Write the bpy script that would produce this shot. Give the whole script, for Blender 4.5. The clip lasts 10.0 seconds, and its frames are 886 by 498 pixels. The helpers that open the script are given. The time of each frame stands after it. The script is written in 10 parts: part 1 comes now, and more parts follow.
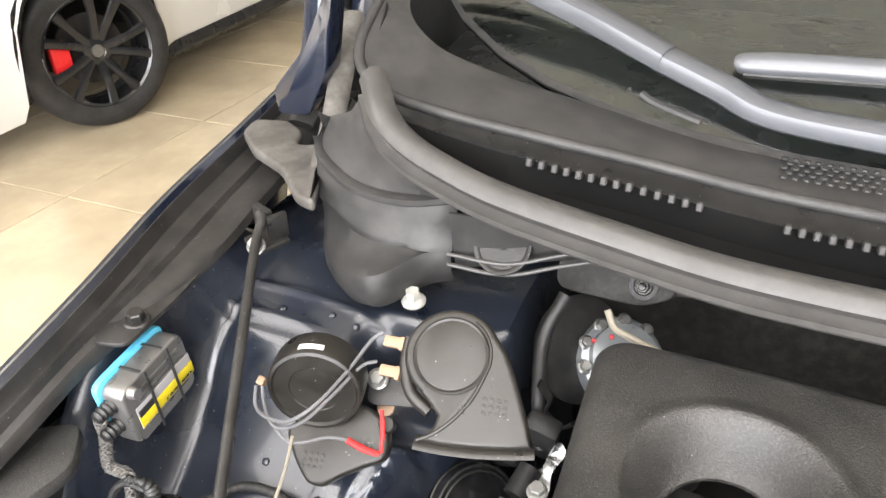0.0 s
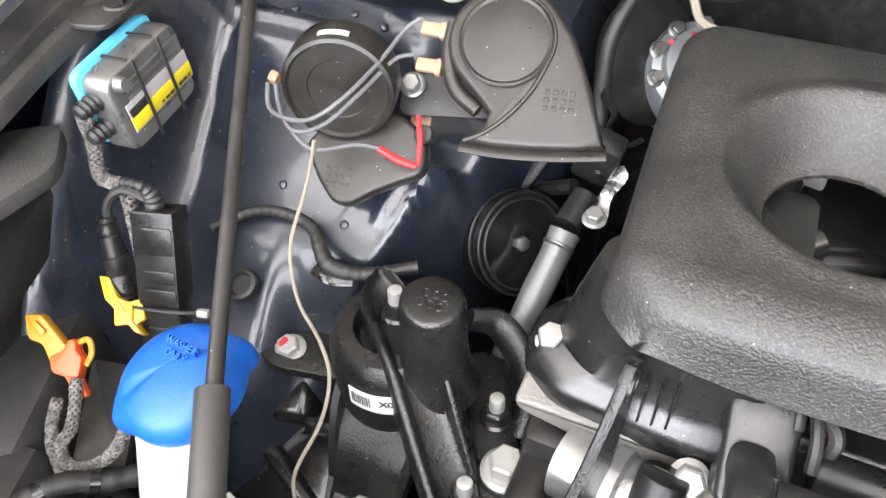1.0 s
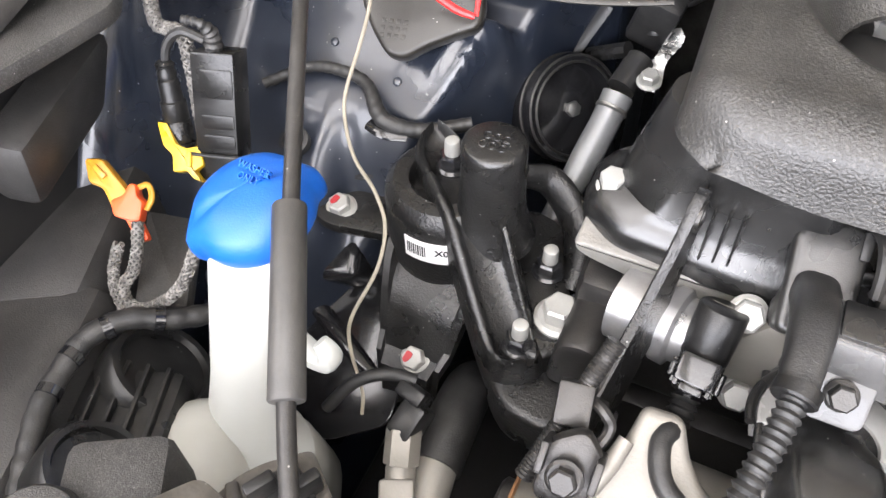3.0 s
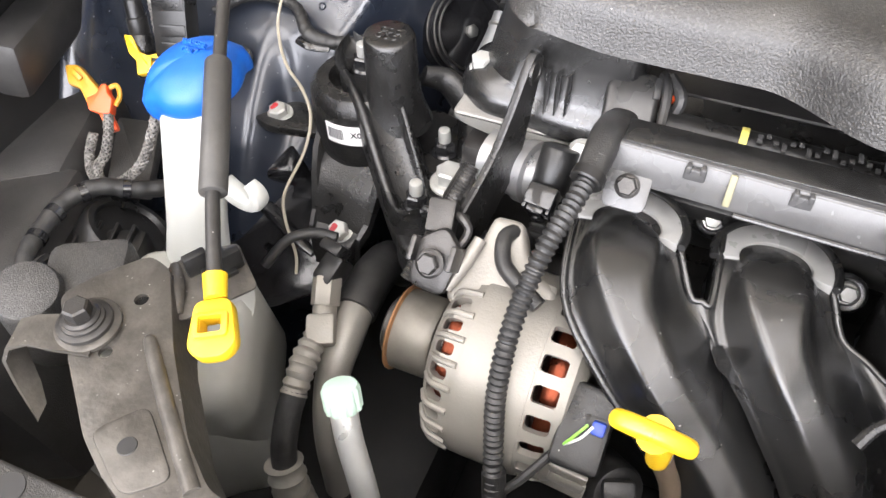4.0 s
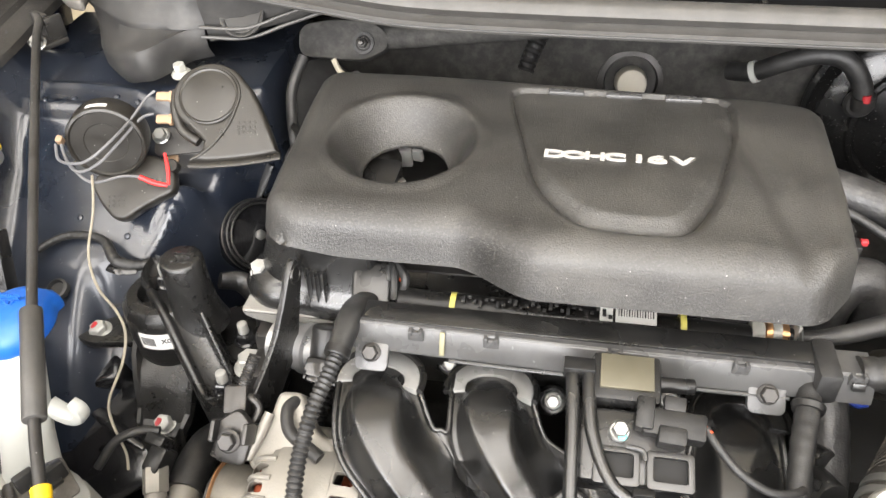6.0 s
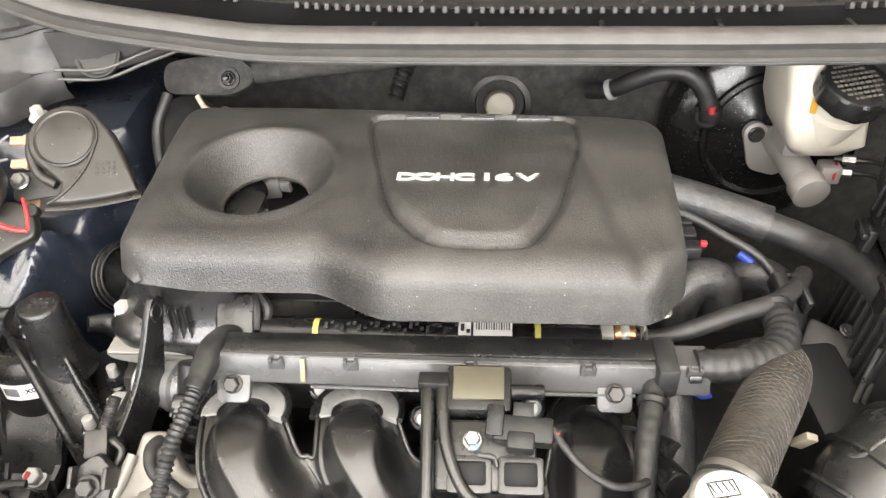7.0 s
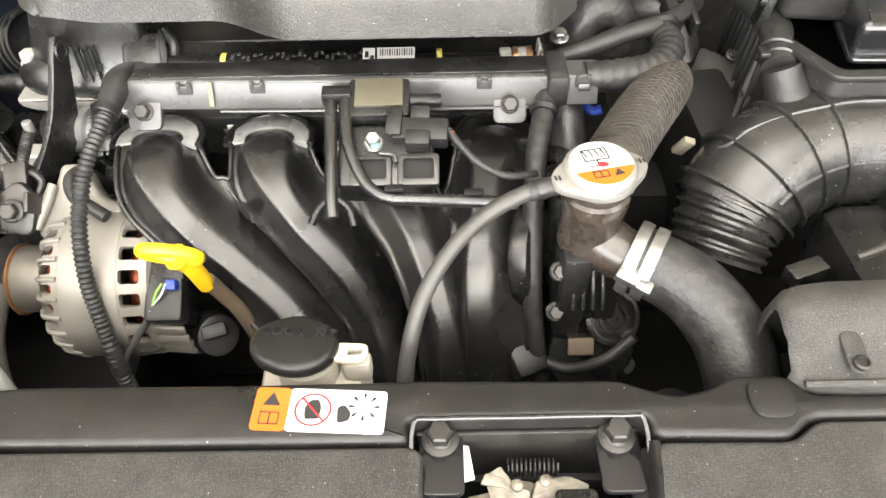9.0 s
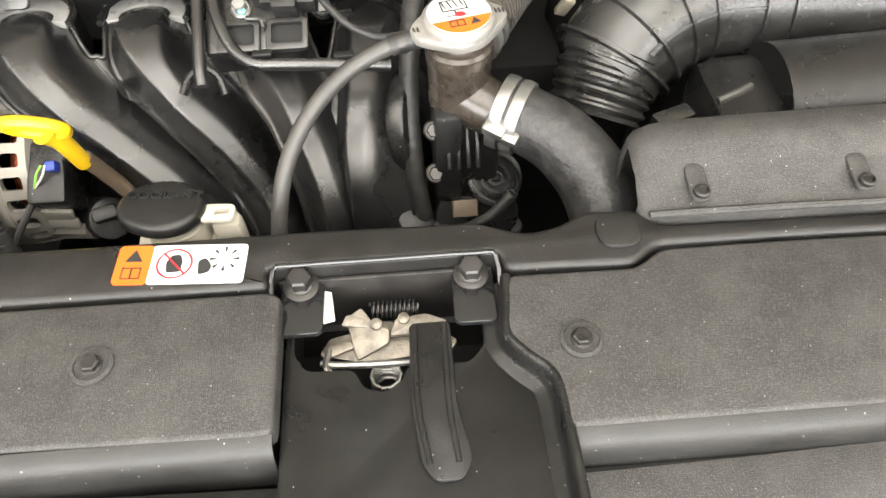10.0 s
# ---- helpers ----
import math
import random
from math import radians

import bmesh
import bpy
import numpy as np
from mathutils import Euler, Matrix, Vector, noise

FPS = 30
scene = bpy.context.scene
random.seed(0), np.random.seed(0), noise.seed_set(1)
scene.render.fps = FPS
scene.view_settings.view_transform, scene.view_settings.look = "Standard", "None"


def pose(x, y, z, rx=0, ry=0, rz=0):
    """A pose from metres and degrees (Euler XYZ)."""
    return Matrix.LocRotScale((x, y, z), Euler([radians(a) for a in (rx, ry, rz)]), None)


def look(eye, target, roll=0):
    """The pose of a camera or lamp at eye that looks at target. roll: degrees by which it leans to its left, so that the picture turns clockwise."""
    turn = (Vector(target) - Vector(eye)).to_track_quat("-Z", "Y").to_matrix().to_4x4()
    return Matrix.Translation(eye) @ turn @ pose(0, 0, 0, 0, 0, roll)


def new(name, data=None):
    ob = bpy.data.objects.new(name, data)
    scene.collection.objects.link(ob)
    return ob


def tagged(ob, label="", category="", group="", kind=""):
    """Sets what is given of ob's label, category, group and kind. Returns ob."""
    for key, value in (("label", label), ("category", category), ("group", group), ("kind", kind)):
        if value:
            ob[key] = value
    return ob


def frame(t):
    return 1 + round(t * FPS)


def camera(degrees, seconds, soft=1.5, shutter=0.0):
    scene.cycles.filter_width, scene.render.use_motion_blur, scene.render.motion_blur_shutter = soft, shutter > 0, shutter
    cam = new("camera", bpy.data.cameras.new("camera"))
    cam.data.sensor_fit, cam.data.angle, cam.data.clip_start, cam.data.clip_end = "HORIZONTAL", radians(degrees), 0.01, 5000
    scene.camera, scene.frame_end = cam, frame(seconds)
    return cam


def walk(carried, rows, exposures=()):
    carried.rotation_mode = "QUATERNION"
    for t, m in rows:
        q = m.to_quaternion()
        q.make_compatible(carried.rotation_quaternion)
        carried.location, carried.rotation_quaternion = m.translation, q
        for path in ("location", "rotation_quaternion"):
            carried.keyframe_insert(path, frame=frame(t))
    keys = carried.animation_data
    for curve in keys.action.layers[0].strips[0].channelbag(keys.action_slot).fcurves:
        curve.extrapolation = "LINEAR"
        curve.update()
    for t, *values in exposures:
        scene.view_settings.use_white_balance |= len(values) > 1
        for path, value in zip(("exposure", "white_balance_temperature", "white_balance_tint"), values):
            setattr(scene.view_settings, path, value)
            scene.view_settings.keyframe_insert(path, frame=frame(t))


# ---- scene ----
cam = camera(61.2, 10.0)
PATH = [
    (0, (0.119, 0.091, 1.262), (-0.585, 1.645, 0.218), -1.6),
    (0.1, (0.099, 0.092, 1.247), (-0.562, 1.621, 0.14), -1.3),
    (0.4, (0.096, 0.099, 1.194), (-0.58, 1.527, -0.032), -2.2),
    (0.5, (0.092, 0.1, 1.182), (-0.573, 1.499, -0.083), -2.2),
    (1, (0.081, 0.1, 1.138), (-0.524, 1.378, -0.276), -1.9),
    (1.5, (0.074, 0.082, 1.095), (-0.502, 1.291, -0.39), -1.4),
    (2, (0.06, 0.077, 1.097), (-0.498, 1.236, -0.435), -1.5),
    (2.2, (0.054, 0.076, 1.098), (-0.493, 1.228, -0.443), -1.0),
    (3.3, (0.093, 0.03, 1.111), (-0.487, 1.175, -0.424), -2.0),
    (3.5, (0.12, 0.01, 1.114), (-0.462, 1.168, -0.409), -2.0),
    (4, (0.188, -0.063, 1.12), (-0.379, 1.13, -0.382), -2.1),
    (4.5, (0.241, -0.116, 1.139), (-0.293, 1.149, -0.315), -2.2),
    (5, (0.261, -0.107, 1.177), (-0.225, 1.256, -0.204), -2.4),
    (5.2, (0.267, -0.105, 1.187), (-0.184, 1.3, -0.163), -2.1),
    (5.5, (0.276, -0.114, 1.203), (-0.126, 1.347, -0.102), -2.3),
    (6, (0.29, -0.117, 1.23), (-0.026, 1.42, -0.01), -2.5),
    (6.2, (0.297, -0.111, 1.239), (0.017, 1.445, 0.014), -2.7),
    (7.3, (0.362, -0.137, 1.224), (0.271, 1.474, 0.043), -1.8),
    (7.5, (0.365, -0.15, 1.219), (0.296, 1.457, 0.03), -1.7),
    (8, (0.378, -0.183, 1.232), (0.346, 1.405, 0.016), -1.5),
    (8.3, (0.387, -0.185, 1.218), (0.365, 1.38, -0.026), -1.4),
    (8.5, (0.392, -0.188, 1.209), (0.377, 1.324, -0.101), -1.4),
    (9, (0.387, -0.216, 1.173), (0.381, 1.136, -0.301), -1.3),
    (9.5, (0.397, -0.244, 1.156), (0.404, 0.995, -0.414), -1.6),
    (10, (0.453, -0.257, 1.152), (0.511, 0.928, -0.458), -1.8),
]
walk(cam, [(t, look(eye, target, roll)) for t, eye, target, roll in PATH],
     exposures=[(0.0, -0.03, 6250, 13), (1.0, 0.0, 6080, 15), (2.0, 0.03, 6080, 15), (3.5, 0.10, 6100, 16), (4.2, 0.08, 6150, 15), (5.0, -0.03, 6300, 12), (6.0, 0.02, 6420, 12),
                (7.3, 0.15, 6500, 12), (9.0, 0.19, 6500, 10), (9.5, 0.05, 6500, 10), (10.0, -0.02, 6500, 10)])

# light: an unseen shop front ahead of the car, added ceiling lights above
world = bpy.data.worlds.new("sky")
world.use_nodes = True
scene.world = world
_sky = world.node_tree.nodes.new("ShaderNodeTexSky")
_sky.sky_type, _sky.sun_disc = "NISHITA", False
_sky.sun_elevation, _sky.sun_rotation = radians(50), radians(160)
_bg = world.node_tree.nodes["Background"]
_bg.inputs["Strength"].default_value = 0.12
world.node_tree.links.new(_sky.outputs[0], _bg.inputs["Color"])


def area(name, at, target, sx, sy, watts, col):
    d = bpy.data.lights.new(name, "AREA")
    d.shape, d.size, d.size_y, d.energy, d.color = "RECTANGLE", sx, sy, watts, col
    ob = new(name, d)
    ob.matrix_world = look(at, target)
    return ob


# an area lamp stands in for daylight through the front opening
area("shop_front_daylight", (0.4, -4.9, 1.9), (0.4, 0.0, 1.5), 9.0, 3.4, 1310, (1.0, 0.98, 0.95))
# no lamps are seen overhead; this grid is added for light from above
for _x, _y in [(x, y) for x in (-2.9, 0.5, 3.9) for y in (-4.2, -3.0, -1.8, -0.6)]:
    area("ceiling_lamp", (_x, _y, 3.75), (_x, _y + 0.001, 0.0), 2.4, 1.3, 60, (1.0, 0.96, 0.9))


# ---------------------------------------------------------------- helpers
ORIGIN = {}


def thing(name, at, label, category, group="", kind=""):
    ob = new(name)
    ob.empty_display_size = 0.02
    ob.location = at
    ORIGIN[ob.name] = Vector(at)
    return tagged(ob, label, category, group, kind)


def finish(bm, name, smooth, origin):
    bmesh.ops.recalc_face_normals(bm, faces=bm.faces)
    bm.transform(Matrix.Translation(-origin))
    me = bpy.data.meshes.new(name)
    bm.to_mesh(me)
    bm.free()
    if smooth:
        me.polygons.foreach_set("use_smooth", [True] * len(me.polygons))
        me.set_sharp_from_angle(angle=radians(smooth))
    return me


def part(name, bm, material, parent, label="", smooth=38):
    """Links a bmesh, given in world metres, as one mesh object under a thing or a part."""
    origin = ORIGIN[parent.name]
    me = finish(bm, name, smooth, origin)
    me.materials.append(material)
    ob = new(name, me)
    ob.parent = parent
    ORIGIN[ob.name] = origin
    return tagged(ob, label)


def single(name, bm, material, at, label, category, group="", kind="", smooth=38):
    """A thing that is one mesh."""
    me = finish(bm, name, smooth, Vector(at))
    me.materials.append(material)
    ob = new(name, me)
    ob.location = at
    ORIGIN[ob.name] = Vector(at)
    return tagged(ob, label, category, group, kind)


def V(*a):
    return Vector(a)


def B():
    return bmesh.new()


def put(bm, verts, faces):
    vs = [bm.verts.new(v) for v in verts]
    for f in faces:
        try:
            bm.faces.new([vs[i] for i in f])
        except ValueError:
            pass
    return bm


def turned(axis, up=(0, 0, 1)):
    """A rotation whose z runs along axis and whose x lies level where it can."""
    z = Vector(axis).normalized()
    x = Vector(up).cross(z)
    if x.length < 1e-4:
        x = Vector((1, 0, 0))
    x.normalize()
    y = z.cross(x)
    return Matrix((x, y, z)).transposed()


def box(bm, c, s, bev=0.002, rot=(0, 0, 0), seg=2, m=None):
    t = bmesh.new()
    bmesh.ops.create_cube(t, size=1.0)
    bmesh.ops.scale(t, vec=s, verts=t.verts)
    if bev:
        bmesh.ops.bevel(t, geom=t.edges[:], offset=min(bev, 0.45 * min(s)), segments=seg, affect="EDGES", profile=0.5)
    mm = m if m is not None else Matrix.Translation(c) @ Euler([radians(a) for a in rot]).to_matrix().to_4x4()
    t.transform(mm)
    me = bpy.data.meshes.new("t")
    t.to_mesh(me)
    t.free()
    bm.from_mesh(me)
    bpy.data.meshes.remove(me)
    return bm


def lathe(bm, prof, base, axis=(0, 0, 1), seg=24, wave=None, cap=True):
    """prof: rows of radius, height along the axis. wave: count and depth of grip ribs round the rim."""
    r = turned(axis)
    base = Vector(base)
    verts, faces = [], []
    for rad, h in prof:
        for k in range(seg):
            a = 2 * math.pi * k / seg
            q = rad
            if wave and rad > wave[2]:
                q = rad * (1 + wave[1] * (1 if math.cos(wave[0] * a) > 0 else -1))
            verts.append(base + r @ Vector((q * math.cos(a), q * math.sin(a), h)))
    n = len(prof)
    for i in range(n - 1):
        for k in range(seg):
            k2 = (k + 1) % seg
            faces.append((i * seg + k, i * seg + k2, (i + 1) * seg + k2, (i + 1) * seg + k))
    if cap:
        faces.append(tuple(range(seg))[::-1])
        faces.append(tuple(range((n - 1) * seg, n * seg)))
    return put(bm, verts, faces)


def cyl(bm, p0, p1, r0, r1=None, seg=20, bev=0.0):
    p0, p1 = Vector(p0), Vector(p1)
    r1 = r0 if r1 is None else r1
    d = (p1 - p0).length
    b = min(bev, 0.4 * d, 0.8 * min(r0, r1)) if bev else 0
    prof = [(r0, 0), (r1, d)] if not b else [(r0 - b, 0), (r0 - 0.3 * b, 0.3 * b), (r0, b), (r1, d - b), (r1 - 0.3 * b, d - 0.3 * b), (r1 - b, d)]
    return lathe(bm, prof, p0, p1 - p0, seg)


def spline(pts, sub):
    pts = [Vector(p) for p in pts]
    if sub <= 1 or len(pts) < 3:
        return pts
    out = []
    for i in range(len(pts) - 1):
        a = pts[i - 1] if i else 2 * pts[0] - pts[1]
        b, c = pts[i], pts[i + 1]
        d = pts[i + 2] if i + 2 < len(pts) else 2 * pts[-1] - pts[-2]
        for k in range(sub):
            t = k / sub
            out.append(0.5 * ((2 * b) + (c - a) * t + (2 * a - 5 * b + 4 * c - d) * t * t + (3 * b - a - 3 * c + d) * t ** 3))
    out.append(pts[-1])
    return out


def tube(bm, pts, r, seg=12, sub=6, flat=1.0, up=(0, 0, 1), rib=None, cap=True, shape=2.0):
    """A hose, pipe or wire. r: a radius or one for each point; flat: height over width; rib: pitch and depth of corrugation;
    shape: 2 for an oval section, more for a squarer one."""
    n0 = len(pts)
    rs = [r] * n0 if isinstance(r, (int, float)) else list(r)
    path = spline(pts, sub)
    radii = [v.x for v in spline([(q, 0, 0) for q in rs], sub)] if n0 > 2 and sub > 1 else rs
    if rib:
        fine, rad = [path[0]], [radii[0]]
        for i in range(len(path) - 1):
            d = (path[i + 1] - path[i]).length
            k = max(1, int(round(d / (rib[0] / 4))))
            for j in range(1, k + 1):
                fine.append(path[i].lerp(path[i + 1], j / k))
                rad.append(radii[i] + (radii[i + 1] - radii[i]) * j / k)
        path, radii = fine, rad
    x = None
    verts, faces, run = [], [], 0.0
    for i, p in enumerate(path):
        t = (path[min(i + 1, len(path) - 1)] - path[max(i - 1, 0)]).normalized()
        if x is None:
            x = Vector(up).cross(t)
            if x.length < 1e-3:
                x = Vector((1, 0, 0)).cross(t)
        x = (x - t * x.dot(t)).normalized()
        y = t.cross(x)
        if i:
            run += (p - path[i - 1]).length
        q = radii[i]
        if rib:
            q += rib[1] * math.cos(2 * math.pi * run / rib[0])
        for k in range(seg):
            a = 2 * math.pi * k / seg
            ca, sa = math.cos(a), math.sin(a)
            ca = math.copysign(abs(ca) ** (2 / shape), ca)
            sa = math.copysign(abs(sa) ** (2 / shape), sa)
            verts.append(p + x * (q * ca) + y * (q * flat * sa))
    n = len(path)
    for i in range(n - 1):
        for k in range(seg):
            k2 = (k + 1) % seg
            faces.append((i * seg + k, i * seg + k2, (i + 1) * seg + k2, (i + 1) * seg + k))
    if cap:
        faces.append(tuple(range(seg))[::-1])
        faces.append(tuple(range((n - 1) * seg, n * seg)))
    return put(bm, verts, faces)


def prism(bm, outline, h0, h1, m=None, bev=0.0, seg=2):
    """A flat outline in x, y raised from h0 to h1, with rounded rims."""
    t = bmesh.new()
    n = len(outline)
    put(t, [(x, y, h0) for x, y in outline] + [(x, y, h1) for x, y in outline],
        [tuple(range(n))[::-1], tuple(range(n, 2 * n))] + [(i, (i + 1) % n, n + (i + 1) % n, n + i) for i in range(n)])
    bmesh.ops.recalc_face_normals(t, faces=t.faces)
    if bev:
        rims = [e for e in t.edges if abs(e.verts[0].co.z - e.verts[1].co.z) < 1e-6]
        bmesh.ops.bevel(t, geom=rims, offset=bev, segments=seg, affect="EDGES", profile=0.5)
    if m is not None:
        t.transform(m)
    me = bpy.data.meshes.new("t")
    t.to_mesh(me)
    t.free()
    bm.from_mesh(me)
    bpy.data.meshes.remove(me)
    return bm


def rounded(outline, r, seg=4):
    """The outline with its corners rounded."""
    out, n = [], len(outline)
    for i in range(n):
        p, a, b = Vector(outline[i]), Vector(outline[i - 1]), Vector(outline[(i + 1) % n])
        q = min(r, 0.45 * (a - p).length, 0.45 * (b - p).length)
        s, e = p + (a - p).normalized() * q, p + (b - p).normalized() * q
        for k in range(seg + 1):
            t = k / seg
            v = s * (1 - t) ** 2 + p * 2 * t * (1 - t) + e * t * t
            out.append((v.x, v.y))
    return out


def sweep(bm, prof, pts, sub=4, closed=True):
    """A section of u (level, to the right of the way) and v (up) carried along a path."""
    path = spline(pts, sub)
    verts, faces, n = [], [], len(prof)
    for i, p in enumerate(path):
        t = path[min(i + 1, len(path) - 1)] - path[max(i - 1, 0)]
        side = Vector((t.y, -t.x, 0)).normalized()
        for u, v in prof:
            verts.append(p + side * u + Vector((0, 0, v)))
    m = len(path)
    last = n if closed else n - 1
    for i in range(m - 1):
        for k in range(last):
            k2 = (k + 1) % n
            faces.append((i * n + k, i * n + k2, (i + 1) * n + k2, (i + 1) * n + k))
    if closed:
        faces += [tuple(range(n))[::-1], tuple(range((m - 1) * n, m * n))]
    return put(bm, verts, faces)


def loft(bm, rings, close=True, cap=False):
    """Rows of points joined into a skin."""
    n, m = len(rings[0]), len(rings)
    faces = []
    for i in range(m - 1):
        for k in range(n if close else n - 1):
            k2 = (k + 1) % n
            faces.append((i * n + k, i * n + k2, (i + 1) * n + k2, (i + 1) * n + k))
    if cap:
        faces += [tuple(range(n))[::-1], tuple(range((m - 1) * n, m * n))]
    return put(bm, [p for ring in rings for p in ring], faces)


def thick(bm, d):
    """Gives an open skin a thickness."""
    bmesh.ops.recalc_face_normals(bm, faces=bm.faces)
    bmesh.ops.solidify(bm, geom=bm.faces[:], thickness=d)
    return bm


def cut(bm, *tools):
    """Takes the tools' solids out of a solid."""
    def held(b):
        bmesh.ops.recalc_face_normals(b, faces=b.faces)
        me = bpy.data.meshes.new("t")
        b.to_mesh(me)
        b.free()
        return new("t", me)
    base = held(bm)
    rest = [held(t) for t in tools]
    for o in rest:
        mod = base.modifiers.new("cut", "BOOLEAN")
        mod.operation, mod.object, mod.solver = "DIFFERENCE", o, "EXACT"
    deps = bpy.context.evaluated_depsgraph_get()
    me = bpy.data.meshes.new_from_object(base.evaluated_get(deps))
    out = bmesh.new()
    out.from_mesh(me)
    bpy.data.meshes.remove(me)
    for o in [base] + rest:
        d = o.data
        bpy.data.objects.remove(o)
        bpy.data.meshes.remove(d)
    return out


def braid(bm, pts, r, strands=5, pitch=0.020, wire=0.0011, sub=6):
    """A woven sleeve: strands wound both ways round a path."""
    path = spline(pts, sub)
    fine = [path[0]]
    for a, b in zip(path, path[1:]):
        k = max(1, int((b - a).length / 0.0011))
        fine += [a.lerp(b, j / k) for j in range(1, k + 1)]
    x, run, frames = None, 0.0, []
    for i, p in enumerate(fine):
        t = (fine[min(i + 1, len(fine) - 1)] - fine[max(i - 1, 0)]).normalized()
        x = Vector((0.3, 0.2, 1.0)).cross(t) if x is None else x
        x = (x - t * x.dot(t)).normalized()
        run += (p - fine[i - 1]).length if i else 0.0
        frames.append((p, x, t.cross(x), run))
    for way in (-1, 1):
        for k in range(strands):
            line = []
            for p, u, w, d in frames:
                a = 2 * math.pi * (k / strands + way * d / pitch)
                q = r + 0.35 * wire * math.cos(2 * math.pi * strands * d / pitch + math.pi * (k % 2) + (0 if way > 0 else math.pi))
                line.append(p + u * (q * math.cos(a)) + w * (q * math.sin(a)))
            tube(bm, line, wire, 5, 1, flat=0.7)
    return bm


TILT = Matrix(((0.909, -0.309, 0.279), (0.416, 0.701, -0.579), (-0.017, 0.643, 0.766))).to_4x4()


def smoothstep(a, b, x):
    t = min(1.0, max(0.0, (x - a) / (b - a)))
    return t * t * (3 - 2 * t)


def bolt(parent, at, axis=(0, 0, 1), hexr=0.006, h=0.006, material=None, name="bolt", flange=1.5, stud=0.0, label="", paint=None):
    """A flange bolt, or with stud a nut on its thread."""
    at, axis = Vector(at), Vector(axis).normalized()
    bm = B()
    fh = 0.3 * h
    lathe(bm, [(hexr * flange, 0), (hexr * flange, fh * 0.5), (hexr * (flange - 0.25), fh)], at, axis, 20)
    r = turned(axis)
    ring = [at + r @ Vector((hexr * 1.1 * math.cos(math.pi * k / 3), hexr * 1.1 * math.sin(math.pi * k / 3), fh * 0.8)) for k in range(6)]
    up = [p + axis * (h * 0.85) for p in ring]
    c = at + axis * (fh * 0.8)
    top = [c + (p - c - axis * (h * 0.85)) * 0.84 + axis * h for p in up]
    loft(bm, [ring, up, top], True, True)
    if stud:
        cyl(bm, at + axis * h * 0.8, at + axis * (h + stud), hexr * 0.62, hexr * 0.62, 14, hexr * 0.2)
    ob = part(name, bm, material or zinc, parent, label, smooth=25)
    if paint:
        bm = B()
        prism(bm, rounded([(-0.75 * hexr, -0.35 * hexr), (-0.55 * hexr, 0.55 * hexr), (0.05 * hexr, 0.40 * hexr), (-0.05 * hexr, -0.15 * hexr), (-0.40 * hexr, -0.60 * hexr)], 0.2 * hexr), 0.0, 0.0005, Matrix.Translation(at + axis * (h + fh * 0.8 + 0.0002)) @ turned(axis).to_4x4())
        part("paint_mark", bm, paint, ob)
    return ob


# ---------------------------------------------------------------- materials
def nodes_of(name):
    m = bpy.data.materials.new(name)
    m.use_nodes = True
    nt = m.node_tree
    return m, nt, nt.nodes["Principled BSDF"]


